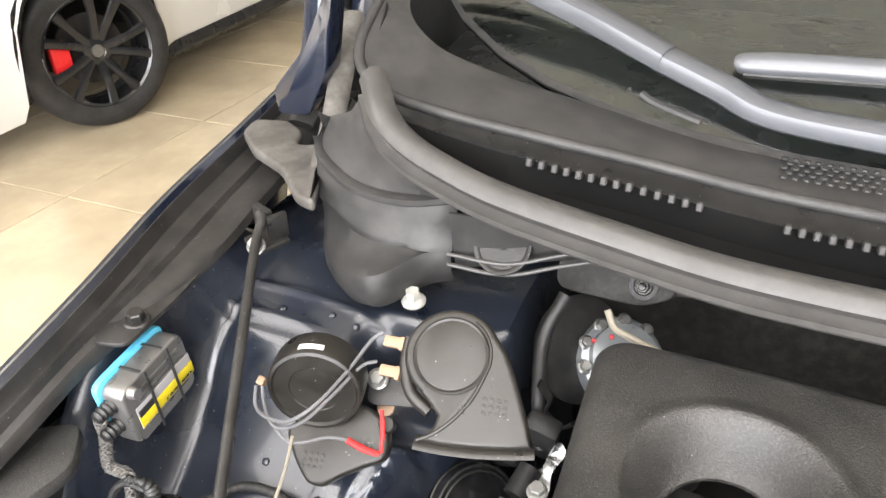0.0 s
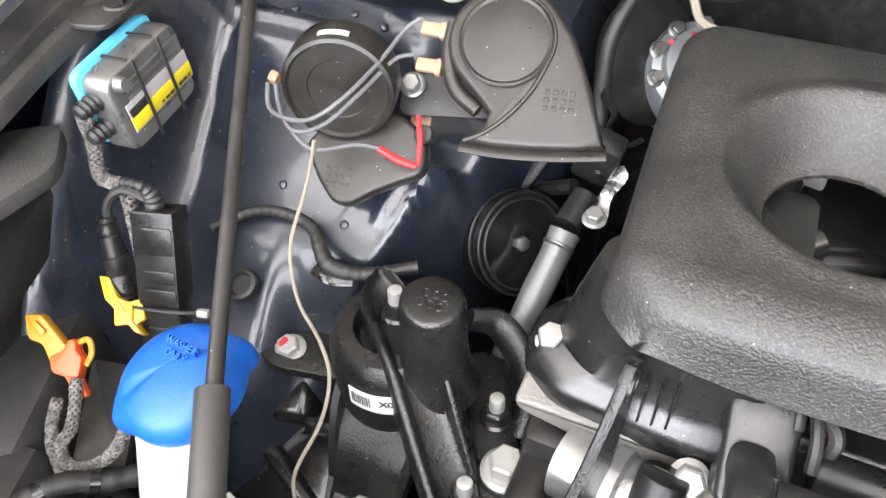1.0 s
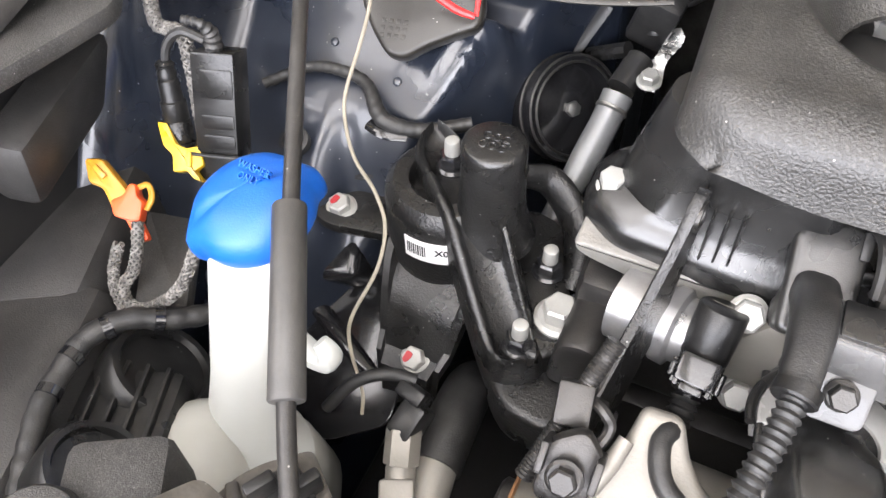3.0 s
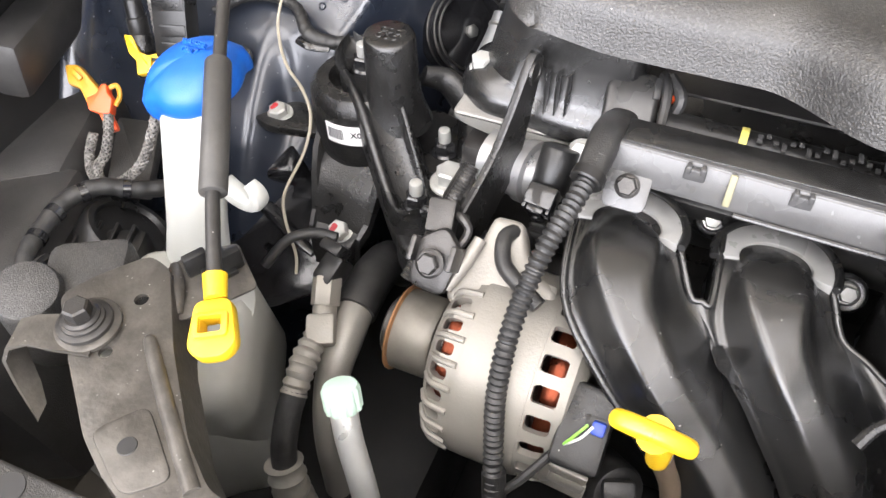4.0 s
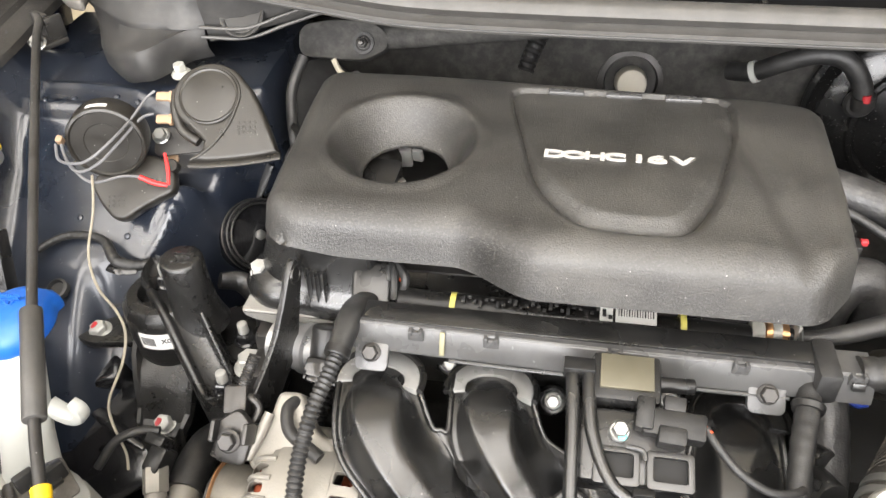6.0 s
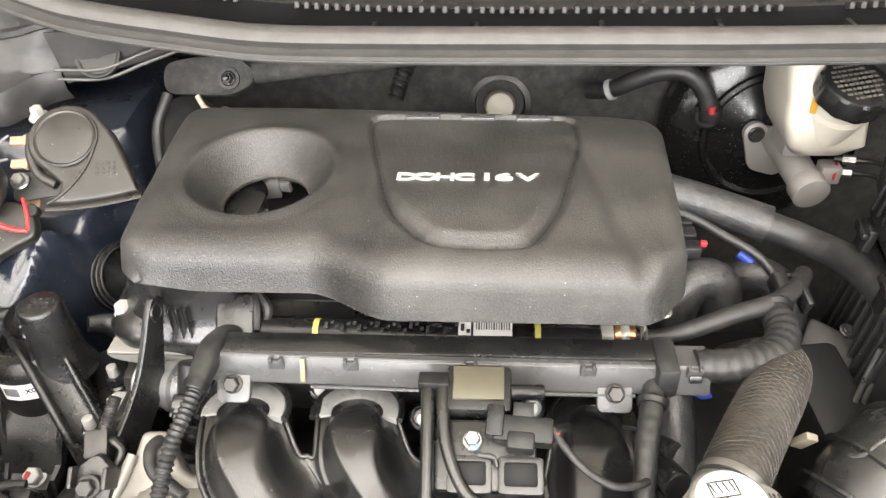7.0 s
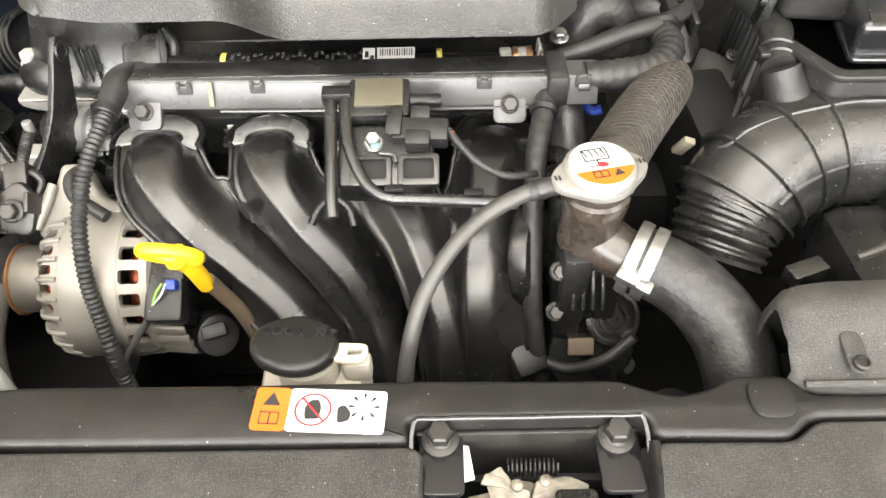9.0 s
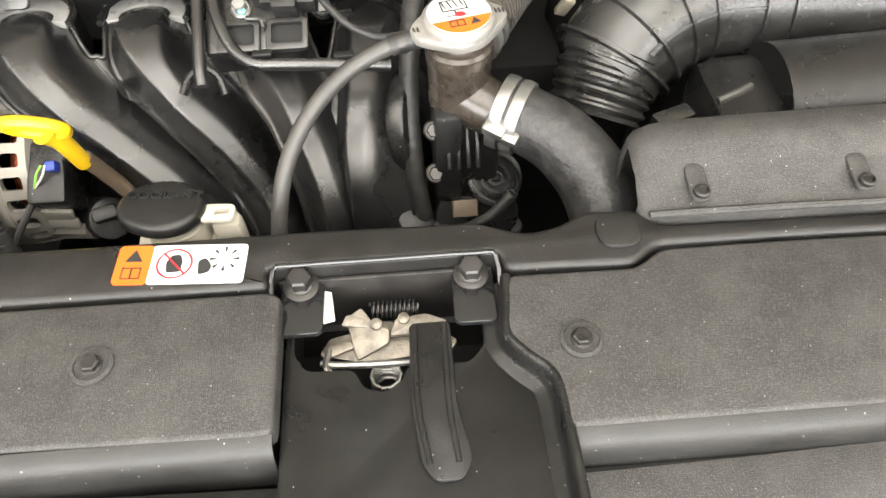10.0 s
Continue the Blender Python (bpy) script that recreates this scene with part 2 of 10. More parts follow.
def mat(name, col, rough=0.5, metal=0.0, var=0.25, scale=14.0, grain=0.0, grain_size=900.0, rvar=0.12, dust=0.0, dust_col=(0.45, 0.43, 0.4),
        speck=0.0, coat=0.0, spec=0.5, trans=0.0, sub=0.0, stain=0.0, second=None, depth=0.0006, pepper=0.0):
    """A surface with variation at two scales: broad blotches and fine grain, with dust, specks and stains where they are seen."""
    m, nt, p = nodes_of(name)
    nd, lk = nt.nodes, nt.links
    tc = nd.new("ShaderNodeTexCoord")

    def noise_node(s, detail=4.0, rough_=0.55):
        n = nd.new("ShaderNodeTexNoise")
        n.inputs["Scale"].default_value, n.inputs["Detail"].default_value, n.inputs["Roughness"].default_value = s, detail, rough_
        lk.new(tc.outputs["Object"], n.inputs["Vector"])
        return n

    def mix(f, a, b):
        x = nd.new("ShaderNodeMix")
        x.data_type = "RGBA"
        for sock, v in ((x.inputs[0], f), (x.inputs[6], a), (x.inputs[7], b)):
            if hasattr(v, "is_linked"):
                lk.new(v, sock)
            elif isinstance(v, (int, float)):
                sock.default_value = v
            else:
                sock.default_value = (*v, 1)
        return x.outputs[2]

    def ramp(src, lo, hi, a=0.0, b=1.0):
        r = nd.new("ShaderNodeMapRange")
        for k, v in enumerate((lo, hi, a, b)):
            r.inputs[k + 1].default_value = v
        lk.new(src, r.inputs[0])
        return r.outputs[0]

    big, fine = noise_node(scale), noise_node(scale * 9)
    dark = tuple(c * (1 - var) for c in col)
    light = second or tuple(min(1, c * (1 + var)) for c in col)
    out = mix(ramp(big.outputs[0], 0.3, 0.7), dark, light)
    out = mix(ramp(fine.outputs[0], 0.35, 0.7, 0.0, 0.35), out, tuple(c * (1 - 0.6 * var) for c in col))
    if stain:
        s = noise_node(scale * 0.6, 6, 0.65)
        out = mix(ramp(s.outputs[0], 0.52, 0.75, 0, stain), out, dust_col)
    if dust:
        s = noise_node(scale * 2.2, 8, 0.7)
        out = mix(ramp(s.outputs[0], 0.42, 0.75, 0.0, dust), out, dust_col)
    if speck:
        v = nd.new("ShaderNodeTexVoronoi")
        v.inputs["Scale"].default_value = 330.0
        lk.new(tc.outputs["Object"], v.inputs["Vector"])
        sz = nd.new("ShaderNodeSeparateColor")
        lk.new(v.outputs["Color"], sz.inputs[0])
        some = ramp(sz.outputs[0], 1 - speck, 1 - speck + 0.01)
        dot = ramp(v.outputs["Distance"], 0.10, 0.18, 1, 0)
        mul = nd.new("ShaderNodeMath")
        mul.operation = "MULTIPLY"
        lk.new(some, mul.inputs[0])
        lk.new(dot, mul.inputs[1])
        out = mix(mul.outputs[0], out, (0.28, 0.275, 0.26))
    lk.new(out, p.inputs["Base Color"])
    lk.new(ramp(big.outputs[0], 0.3, 0.7, max(0.02, rough - rvar), min(1, rough + rvar)), p.inputs["Roughness"])
    p.inputs["Metallic"].default_value = metal
    p.inputs["Specular IOR Level"].default_value = spec
    p.inputs["Coat Weight"].default_value = coat
    p.inputs["Coat Roughness"].default_value = 0.08
    p.inputs["Transmission Weight"].default_value = trans
    if sub:
        p.inputs["Subsurface Weight"].default_value = sub
        p.inputs["Subsurface Radius"].default_value = (0.02, 0.02, 0.02)
    if grain:
        g = noise_node(grain_size, 2.0)
        if pepper:
            salt = noise_node(grain_size * 0.8, 3.0, 0.6)
            out = mix(ramp(salt.outputs[0], 0.5, 0.64, 0.0, pepper), out, tuple(min(1, c * 3.0) for c in col))
            lk.new(out, p.inputs["Base Color"])
        b = nd.new("ShaderNodeBump")
        b.inputs["Strength"].default_value, b.inputs["Distance"].default_value = grain, depth
        lk.new(g.outputs[0], b.inputs["Height"])
        lk.new(b.outputs[0], p.inputs["Normal"])
    return m


grained = mat("grained_black_plastic", (0.019, 0.0185, 0.0175), 0.40, var=0.22, scale=9, grain=1.0, grain_size=700, dust=0.08, speck=0.03, stain=0.14, dust_col=(0.22, 0.21, 0.185), spec=0.55, depth=0.00055, pepper=0.6)
dusty_panel = mat("dusty_grey_plastic", (0.026, 0.0252, 0.024), 0.58, var=0.25, scale=22, grain=0.9, grain_size=1300, dust=0.16, speck=0.06, dust_col=(0.17, 0.165, 0.15), depth=0.0006, pepper=0.7)
satin = mat("satin_black_plastic", (0.008, 0.008, 0.008), 0.27, var=0.25, scale=12, rvar=0.06, grain=0.2, grain_size=1400, dust=0.03, speck=0.03, spec=0.9)
intakeplastic = mat("satin_intake_plastic", (0.017, 0.017, 0.0165), 0.27, var=0.25, scale=14, rvar=0.05, grain=0.15, grain_size=1400, dust=0.05, speck=0.05, spec=0.7)
blackplastic = mat("black_plastic", (0.009, 0.009, 0.009), 0.32, var=0.25, scale=25, grain=0.2, dust=0.025, speck=0.04, spec=0.38)
glossblack = mat("gloss_black_paint", (0.012, 0.012, 0.013), 0.16, var=0.2, scale=20, grain=0.25, grain_size=160, coat=0.4, speck=0.03)
boxblack = mat("dull_box_plastic", (0.014, 0.0138, 0.0132), 0.42, var=0.25, scale=16, grain=0.4, grain_size=900, dust=0.06, dust_col=(0.12, 0.115, 0.105), speck=0.08, spec=0.45)
castblack = mat("black_cast_metal", (0.010, 0.0098, 0.0095), 0.30, var=0.3, scale=30, grain=1.0, grain_size=640, speck=0.06, spec=0.6, depth=0.0005)
rubber = mat("black_rubber", (0.014, 0.014, 0.014), 0.48, var=0.2, scale=30, grain=0.4, dust=0.05)
hose = mat("braided_hose_rubber", (0.017, 0.017, 0.0175), 0.42, var=0.3, scale=60, grain=0.9, grain_size=330, dust=0.07)
hingegrey = mat("dusty_hinge_cover", (0.07, 0.065, 0.058), 0.6, var=0.15, scale=20, grain=0.4, dust=0.2)
greyrubber = mat("weathered_grey_rubber", (0.042, 0.0405, 0.038), 0.42, var=0.1, scale=20, grain=0.2, dust=0.05)
cowlgrey = mat("dusty_cowl_plastic", (0.023, 0.0225, 0.022), 0.5, var=0.15, scale=12, grain=0.5, dust=0.12, dust_col=(0.22, 0.21, 0.195))
# the bluish dust is raised to stand in for sheen on the tower too
navy = mat("dark_navy_car_paint", (0.010, 0.0135, 0.022), 0.30, var=0.25, scale=10, spec=0.6, coat=0.45, dust=0.12, speck=0.06, dust_col=(0.10, 0.11, 0.13))
navyedge = mat("navy_body_paint", (0.007, 0.010, 0.020), 0.14, var=0.1, scale=8, coat=1.0)
sheetblack = mat("dusty_black_steel", (0.02, 0.019, 0.018), 0.4, var=0.25, scale=20, grain=0.3, dust=0.14, dust_col=(0.16, 0.15, 0.135), speck=0.05)
alu = mat("cast_aluminium", (0.27, 0.262, 0.245), 0.45, metal=0.45, var=0.15, scale=30, grain=0.9, grain_size=380, stain=0.25, dust_col=(0.3, 0.27, 0.23))
alupale = mat("pale_cast_aluminium", (0.235, 0.222, 0.198), 0.46, metal=0.35, var=0.12, scale=20, grain=0.3, grain_size=600, stain=0.2, dust_col=(0.38, 0.34, 0.29))
zinc = mat("zinc_steel", (0.27, 0.27, 0.26), 0.38, metal=0.85, var=0.15, scale=90)
darksteel = mat("dark_steel", (0.055, 0.053, 0.051), 0.38, metal=0.7, var=0.25, scale=40, grain=0.3)
silver = mat("silver_wiper_paint", (0.10, 0.105, 0.115), 0.4, metal=0.3, var=0.06, scale=10, coat=0.3)
zincpale = mat("pale_zinc_plate", (0.38, 0.38, 0.36), 0.42, metal=0.35, var=0.12, scale=90)
copper = mat("copper_winding", (0.15, 0.036, 0.016), 0.35, metal=0.85, var=0.35, scale=80, grain=0.6, grain_size=260)
brass = mat("tan_terminal", (0.5, 0.36, 0.24), 0.45, metal=0.2, var=0.2, scale=60)
blue = mat("blue_cap_plastic", (0.010, 0.095, 0.43), 0.4, var=0.12, scale=18, grain=0.25, sub=0.08)
milk = mat("milky_white_plastic", (0.41, 0.42, 0.40), 0.42, var=0.05, scale=14, sub=0.3, grain=0.15, grain_size=200)
milkgrey = mat("cloudy_tank_plastic", (0.34, 0.34, 0.31), 0.45, var=0.12, scale=12, sub=0.4, dust=0.15, dust_col=(0.3, 0.29, 0.26))
cream = mat("aged_cream_plastic", (0.47, 0.445, 0.38), 0.42, var=0.1, scale=16, sub=0.25, stain=0.2, dust_col=(0.45, 0.4, 0.3))
yellow = mat("yellow_plastic", (0.66, 0.42, 0.012), 0.36, var=0.1, scale=30, sub=0.1)
amber = mat("amber_plastic", (0.46, 0.23, 0.018), 0.35, var=0.15, scale=40, sub=0.1)
orange = mat("orange_plastic", (0.8, 0.1, 0.02), 0.4, var=0.12, scale=40)
red = mat("red_wire", (0.7, 0.02, 0.02), 0.4, var=0.1, scale=60)
redink = mat("red_ink", (0.36, 0.02, 0.026), 0.5, var=0.15, scale=60)
sky_blue = mat("light_blue_plastic", (0.1, 0.45, 0.66), 0.4, var=0.12, scale=30)
white = mat("white_label", (0.62, 0.62, 0.61), 0.45, var=0.04, scale=20)
ink = mat("black_ink", (0.02, 0.02, 0.02), 0.55, var=0.1, scale=60)
stickorange = mat("orange_label", (0.72, 0.13, 0.012), 0.42, var=0.06, scale=40)
lettering = mat("pale_grey_lettering", (0.34, 0.332, 0.315), 0.42, var=0.1, scale=60)
beige_wire = mat("beige_wire", (0.272, 0.245, 0.19), 0.5, var=0.15, scale=60)
sleeve = mat("braided_grey_sleeve", (0.13, 0.124, 0.115), 0.5, var=0.7, scale=260, grain=0.9, grain_size=420)
foilm = mat("crumpled_foil_tape", (0.4, 0.4, 0.39), 0.3, metal=0.8, var=0.2, scale=80, grain=1.0, grain_size=120)
heatfoil = mat("aluminium_heat_shield", (0.32, 0.345, 0.36), 0.38, metal=0.5, var=0.2, scale=40, grain=0.5, grain_size=60)
ballast_metal = mat("brushed_silver_case", (0.22, 0.216, 0.21), 0.34, metal=0.7, var=0.12, scale=50, grain=0.2)
mint = mat("pale_mint_cap", (0.42, 0.56, 0.48), 0.45, var=0.1, scale=40)
pulleym = mat("grey_pulley", (0.15, 0.14, 0.12), 0.45, metal=0.4, var=0.2, scale=60)
rustring = mat("rusty_rim", (0.32, 0.17, 0.08), 0.5, metal=0.6, var=0.3, scale=90)
tan_plate = mat("olive_metal_plate", (0.10, 0.092, 0.065), 0.4, metal=0.4, var=0.12, scale=40)
greymetal = mat("grey_channel_plastic", (0.055, 0.055, 0.055), 0.27, var=0.14, scale=18, grain=0.15, dust=0.10, dust_col=(0.25, 0.25, 0.25), spec=0.58)
# the grey stands in for a reflection on the runner's glossy shoulder
collarsheen = mat("collar_reflection_grey", (0.21, 0.21, 0.205), 0.3, var=0.1, scale=30, grain=0.1, dust=0.06, spec=0.6)
felt = mat("grey_felt_insulation", (0.03, 0.029, 0.027), 0.85, var=0.3, scale=30, grain=1.0, grain_size=260, dust=0.25, dust_col=(0.2, 0.19, 0.17))
brown = mat("dusty_brown_bracket", (0.10, 0.074, 0.05), 0.6, var=0.3, scale=40, dust=0.2, dust_col=(0.16, 0.13, 0.10))
# near-black for hidden undersides; it also paints in the bay's deep shade
underbody_shade = mat("underbody_shade_black", (0.005, 0.005, 0.005), 0.7, var=0.3, scale=10, dust=0.01)
greyblue = mat("loom_blue", (0.02, 0.05, 0.32), 0.4, var=0.1, scale=40)
green_w = mat("green_wire", (0.25, 0.55, 0.08), 0.4, var=0.1, scale=40)
rim_black = mat("black_alloy", (0.015, 0.015, 0.016), 0.2, var=0.15, scale=10, coat=0.3)
tyre_m = mat("tyre_rubber", (0.013, 0.013, 0.013), 0.55, var=0.12, scale=6, grain=0.25, grain_size=400, dust=0.05)
whitecar = mat("white_car_paint", (0.78, 0.78, 0.76), 0.18, var=0.03, scale=3, coat=0.8)
tile_m = mat("cream_floor_tile", (0.5, 0.42, 0.29), 0.2, var=0.18, scale=2.6, rvar=0.05, dust=0.06, dust_col=(0.55, 0.5, 0.39))
grout_m = mat("tile_grout", (0.46, 0.385, 0.265), 0.7, var=0.15, scale=6)
wall_m = mat("painted_wall", (0.5, 0.49, 0.46), 0.7, var=0.05, scale=1.5, grain=0.3, grain_size=60)
ceil_m = mat("ceiling_board", (0.72, 0.72, 0.7), 0.8, var=0.04, scale=1.0)

glass_m, _nt, _p = nodes_of("windscreen_glass")
_p.inputs["Base Color"].default_value = (0.55, 0.62, 0.58, 1)
_p.inputs["Roughness"].default_value = 0.02
_p.inputs["Transmission Weight"].default_value = 1.0
_p.inputs["IOR"].default_value = 1.75


# ---------------------------------------------------------------- the room
def slab(name, c, s, material, label, category="wall"):
    return single(name, box(B(), c, s, 0), material, c, label, category, kind="structure", smooth=0)


floor = slab("floor", (0.5, 1.0, -0.06), (15.0, 13.0, 0.1), grout_m, "cream tiled shop floor with thin joints", "floor")
slab("wall_west", (-6.6, 1.0, 2.0), (0.2, 13.0, 4.2), wall_m, "plain painted wall behind the parked white car")
slab("wall_east", (7.6, 1.0, 2.0), (0.2, 13.0, 4.2), wall_m, "plain painted wall on the far side")
slab("wall_north", (0.5, 7.4, 2.0), (14.0, 0.2, 4.2), wall_m, "plain painted wall behind the car")
slab("wall_south", (0.5, -5.4, 3.75), (14.0, 0.2, 0.7), wall_m, "painted lintel over the open shop front")
slab("ceiling", (0.5, 1.0, 4.0), (14.4, 13.0, 0.2), ceil_m, "plain pale ceiling board", "ceiling")
slab("ground", (0.5, -30.0, -0.12), (90.0, 49.0, 0.1), grout_m, "pale paved yard outside the open shop front", "ground")


# ---------------------------------------------------------------- the car's body round the bay
car_body = thing("dark_navy_car", (0.43, 0.4, 0.0), "dark navy car with its engine bay open on a tiled floor", "car")

FENDER = [(-0.34, 0.10, 0.86), (-0.336, 0.25, 0.90), (-0.330, 0.33, 0.925), (-0.333, 0.42, 0.945), (-0.357, 0.54, 0.957), (-0.38, 0.69, 0.967), (-0.40, 0.85, 0.985)]
_skin = [(-0.10, -0.62), (-0.075, -0.3), (-0.035, -0.07), (-0.012, -0.012), (-0.003, 0.0), (0.004, 0.001), (0.008, -0.004)]
_ledge = [(0.0085, -0.003), (0.011, -0.018), (0.016, -0.021), (0.028, -0.019), (0.031, -0.024), (0.046, -0.026), (0.050, -0.029), (0.052, -0.036)]
part("fender", thick(sweep(B(), _skin, FENDER, 6, False), 0.0012), navyedge, car_body, "navy fender with a pale top edge")
_fl = spline(FENDER[1:], 6)
_rings = []
for _i, _p in enumerate(_fl):
    _t = _fl[min(_i + 1, len(_fl) - 1)] - _fl[max(_i - 1, 0)]
    _side = Vector((_t.y, -_t.x, 0)).normalized()
    _g = 0.42 + 0.38 * smoothstep(0.36, 0.46, _p.y) + 0.5 * smoothstep(0.40, 0.54, _p.y)
    _rings.append([_p + _side * (u if u < 0.01 else 0.0085 + (u - 0.0085) * _g) + V(0, 0, v) for u, v in _ledge])
_bm = thick(loft(B(), _rings, False), 0.0015)
part("fender_flange", _bm, sheetblack, car_body, "dark dusty flange along the fender")
_bm = cut(prism(B(), rounded([(-0.304, 0.385), (-0.276, 0.392), (-0.282, 0.455), (-0.294, 0.520), (-0.312, 0.575), (-0.336, 0.580), (-0.338, 0.520), (-0.326, 0.450)][::-1], 0.010), 0.9155, 0.9195, None, 0.001), box(B(), (-0.304, 0.463, 0.917), (0.009, 0.016, 0.02), 0.002, (0, 0, 12)))
part("flange_plate", _bm, sheetblack, car_body, "dusty flange plate with a slot", smooth=30)
part("slot_shadow", box(B(), (-0.304, 0.463, 0.913), (0.013, 0.020, 0.002), 0.0005, (0, 0, 12)), underbody_shade, car_body)
for _p in ((-0.289, 0.418, 0.9195), (-0.318, 0.503, 0.9195)):
    bolt(car_body, _p, (0.1, -0.1, 1), 0.0062, 0.008, darksteel, flange=1.7)
# thin pale tube along the fender's top edge
part("worn_edge", tube(B(), [Vector(q) + V(0.003, 0, 0.0008) for q in FENDER[1:]], 0.0011, 6, 5), zinc, car_body, "pale line along the fender's top edge")
_mirror = [(0.86 - x, y, z) for x, y, z in FENDER][::-1]
part("fender", thick(sweep(B(), _skin, _mirror, 6, False), 0.0012), navyedge, car_body)
part("fender_flange", thick(sweep(B(), _ledge, _mirror, 6, False), 0.0015), sheetblack, car_body)

# inner panel and strut tower, pressed from one navy sheet
_base = [(0.18, 0.42), (0.22, 0.50), (0.26, 0.58), (0.30, 0.645), (0.34, 0.70), (0.38, 0.746), (0.42, 0.782), (0.46, 0.822), (0.480, 0.850), (0.494, 0.866), (0.51, 0.8735), (0.53, 0.8805), (0.60, 0.889), (0.72, 0.892)]


def inner_z(x, y):
    for (a, za), (b, zb) in zip(_base, _base[1:]):
        if a <= y <= b:
            z = za + (zb - za) * (y - a) / (b - a)
            break
    z += 0.13 * smoothstep(-0.27, -0.33, x) * smoothstep(0.62, 0.50, y)
    z = min(z, 0.872 + 0.065 * smoothstep(0.25, 0.6, y))
    for cx, cy in ((-0.1155, 0.439), (-0.1000, 0.439), (-0.0750, 0.476)):
        d = abs(x - cx - 0.38 * (y - cy))
        z += 0.0062 * math.exp(-(d / 0.0052) ** 2) * smoothstep(cy - 0.022, cy - 0.008, y) * smoothstep(cy + 0.022, cy + 0.008, y)
    for cy, lift in ((0.535, 0.0035), (0.5065, 0.0030)):
        z += lift * math.exp(-((y - cy - 0.006 * math.sin(20 * x)) / 0.0042) ** 2) * smoothstep(-0.285, -0.27, x) * smoothstep(-0.12 - 6 * (0.535 - cy) * 0.3, -0.15 - 6 * (0.535 - cy) * 0.3, x)
    z -= 0.055 * smoothstep(-0.165, -0.125, x) * smoothstep(0.550, 0.515, y) * smoothstep(0.455, 0.485, y)
    z -= 0.045 * smoothstep(-0.188, -0.155, x) * smoothstep(0.405, 0.365, y)
    r = math.hypot((x + 0.20) / 0.075, (y - 0.355) / 0.055)
    z += 0.012 * math.exp(-r ** 4)
    e = -0.06 + 0.5 * (y - 0.5)
    return z - 0.30 * smoothstep(e - 0.012, e + 0.025, x) * smoothstep(0.56, 0.52, y) - 0.30 * smoothstep(-0.035, 0.0, x) * smoothstep(0.52, 0.56, y)


_bm = B()
_nx, _ny = 84, 170
loft(_bm, [[V(-0.332 + 0.337 * i / _nx, 0.18 + 0.54 * j / _ny, inner_z(-0.332 + 0.337 * i / _nx, 0.18 + 0.54 * j / _ny)) for i in range(_nx + 1)] for j in range(_ny + 1)], False)
part("inner_wing", thick(_bm, 0.0015), navy, car_body, "glossy dark navy inner wing panel with pressed ribs", smooth=60)
# bay walls and undertray coloured near-black for the shade deep in the bay
part("bay_wall", box(B(), (-0.335, 0.12, 0.60), (0.012, 0.6, 0.5), 0.004), underbody_shade, car_body)
part("bay_wall", box(B(), (1.13, 0.3, 0.62), (0.012, 0.95, 0.6), 0.004), underbody_shade, car_body)
part("undertray", box(B(), (0.42, 0.3, 0.30), (1.45, 1.0, 0.012), 0.004), underbody_shade, car_body)
part("firewall", box(B(), (0.43, 0.785, 0.66), (1.4, 0.02, 0.62), 0.004), felt, car_body, "mottled grey felt on the firewall")

for _x in (-0.29, 1.15):
    _w = part("tyre", lathe(B(), [(0.19, -0.09), (0.28, -0.095), (0.305, -0.08), (0.31, 0.0), (0.305, 0.08), (0.28, 0.095), (0.19, 0.09)], (_x, 0.42, 0.31), (1, 0, 0), 40), tyre_m, car_body)
    part("rim", lathe(B(), [(0.03, -0.06), (0.18, -0.05), (0.192, -0.08), (0.192, 0.08), (0.18, 0.05), (0.03, 0.06)], (_x, 0.42, 0.31), (1, 0, 0), 40), darksteel, _w)
# unseen dark plate, added to hide floor showing through a gap
part("apron", box(B(), (0.43, -0.07, 0.70), (1.50, 0.16, 0.02), 0.004), underbody_shade, car_body)

# unseen dark panel, added to block the pale floor past the wing
part("wing_liner", box(B(), (-0.40, 0.08, 0.36), (0.01, 0.55, 0.62), 0.003), underbody_shade, car_body)
# unseen dark block, added to cover the low wing where it caught light
part("chassis_rail", box(B(), (-0.04, 0.25, 0.40), (0.17, 0.75, 0.15), 0.02), underbody_shade, car_body)

# pressed rail panel below the mount, with two holes
_rm = Matrix.Translation((-0.150, 0.305, 0.630)) @ pose(0, 0, 0, 24, -14, 0)
_bm = cut(prism(B(), rounded([(-0.075, 0.010), (-0.055, 0.060), (0.000, 0.085), (0.060, 0.060), (0.070, -0.060), (0.020, -0.085), (-0.050, -0.070)][::-1], 0.012), -0.004, 0.0, _rm, 0.001), cyl(B(), _rm @ Vector((0.004, -0.004, -0.02)), _rm @ Vector((0.004, -0.004, 0.02)), 0.0042, seg=16), cyl(B(), _rm @ Vector((-0.002, -0.030, -0.02)), _rm @ Vector((-0.002, -0.030, 0.02)), 0.0042, seg=16))
part("rail_panel", _bm, glossblack, car_body, "glossy black pressed rail panel with holes", smooth=30)
part("panel_ridge", tube(B(), [_rm @ Vector(q) for q in ((-0.050, 0.030, 0.000), (-0.020, 0.010, 0.004), (0.020, -0.014, 0.004), (0.050, -0.030, 0.0))], [0.004, 0.007, 0.007, 0.004], 10, flat=0.5), glossblack, car_body)
part("rail_step", box(B(), None, (0.062, 0.050, 0.030), 0.008, m=_rm @ pose(-0.018, 0.052, 0.010, 0, 0, 12), seg=3), glossblack, car_body)

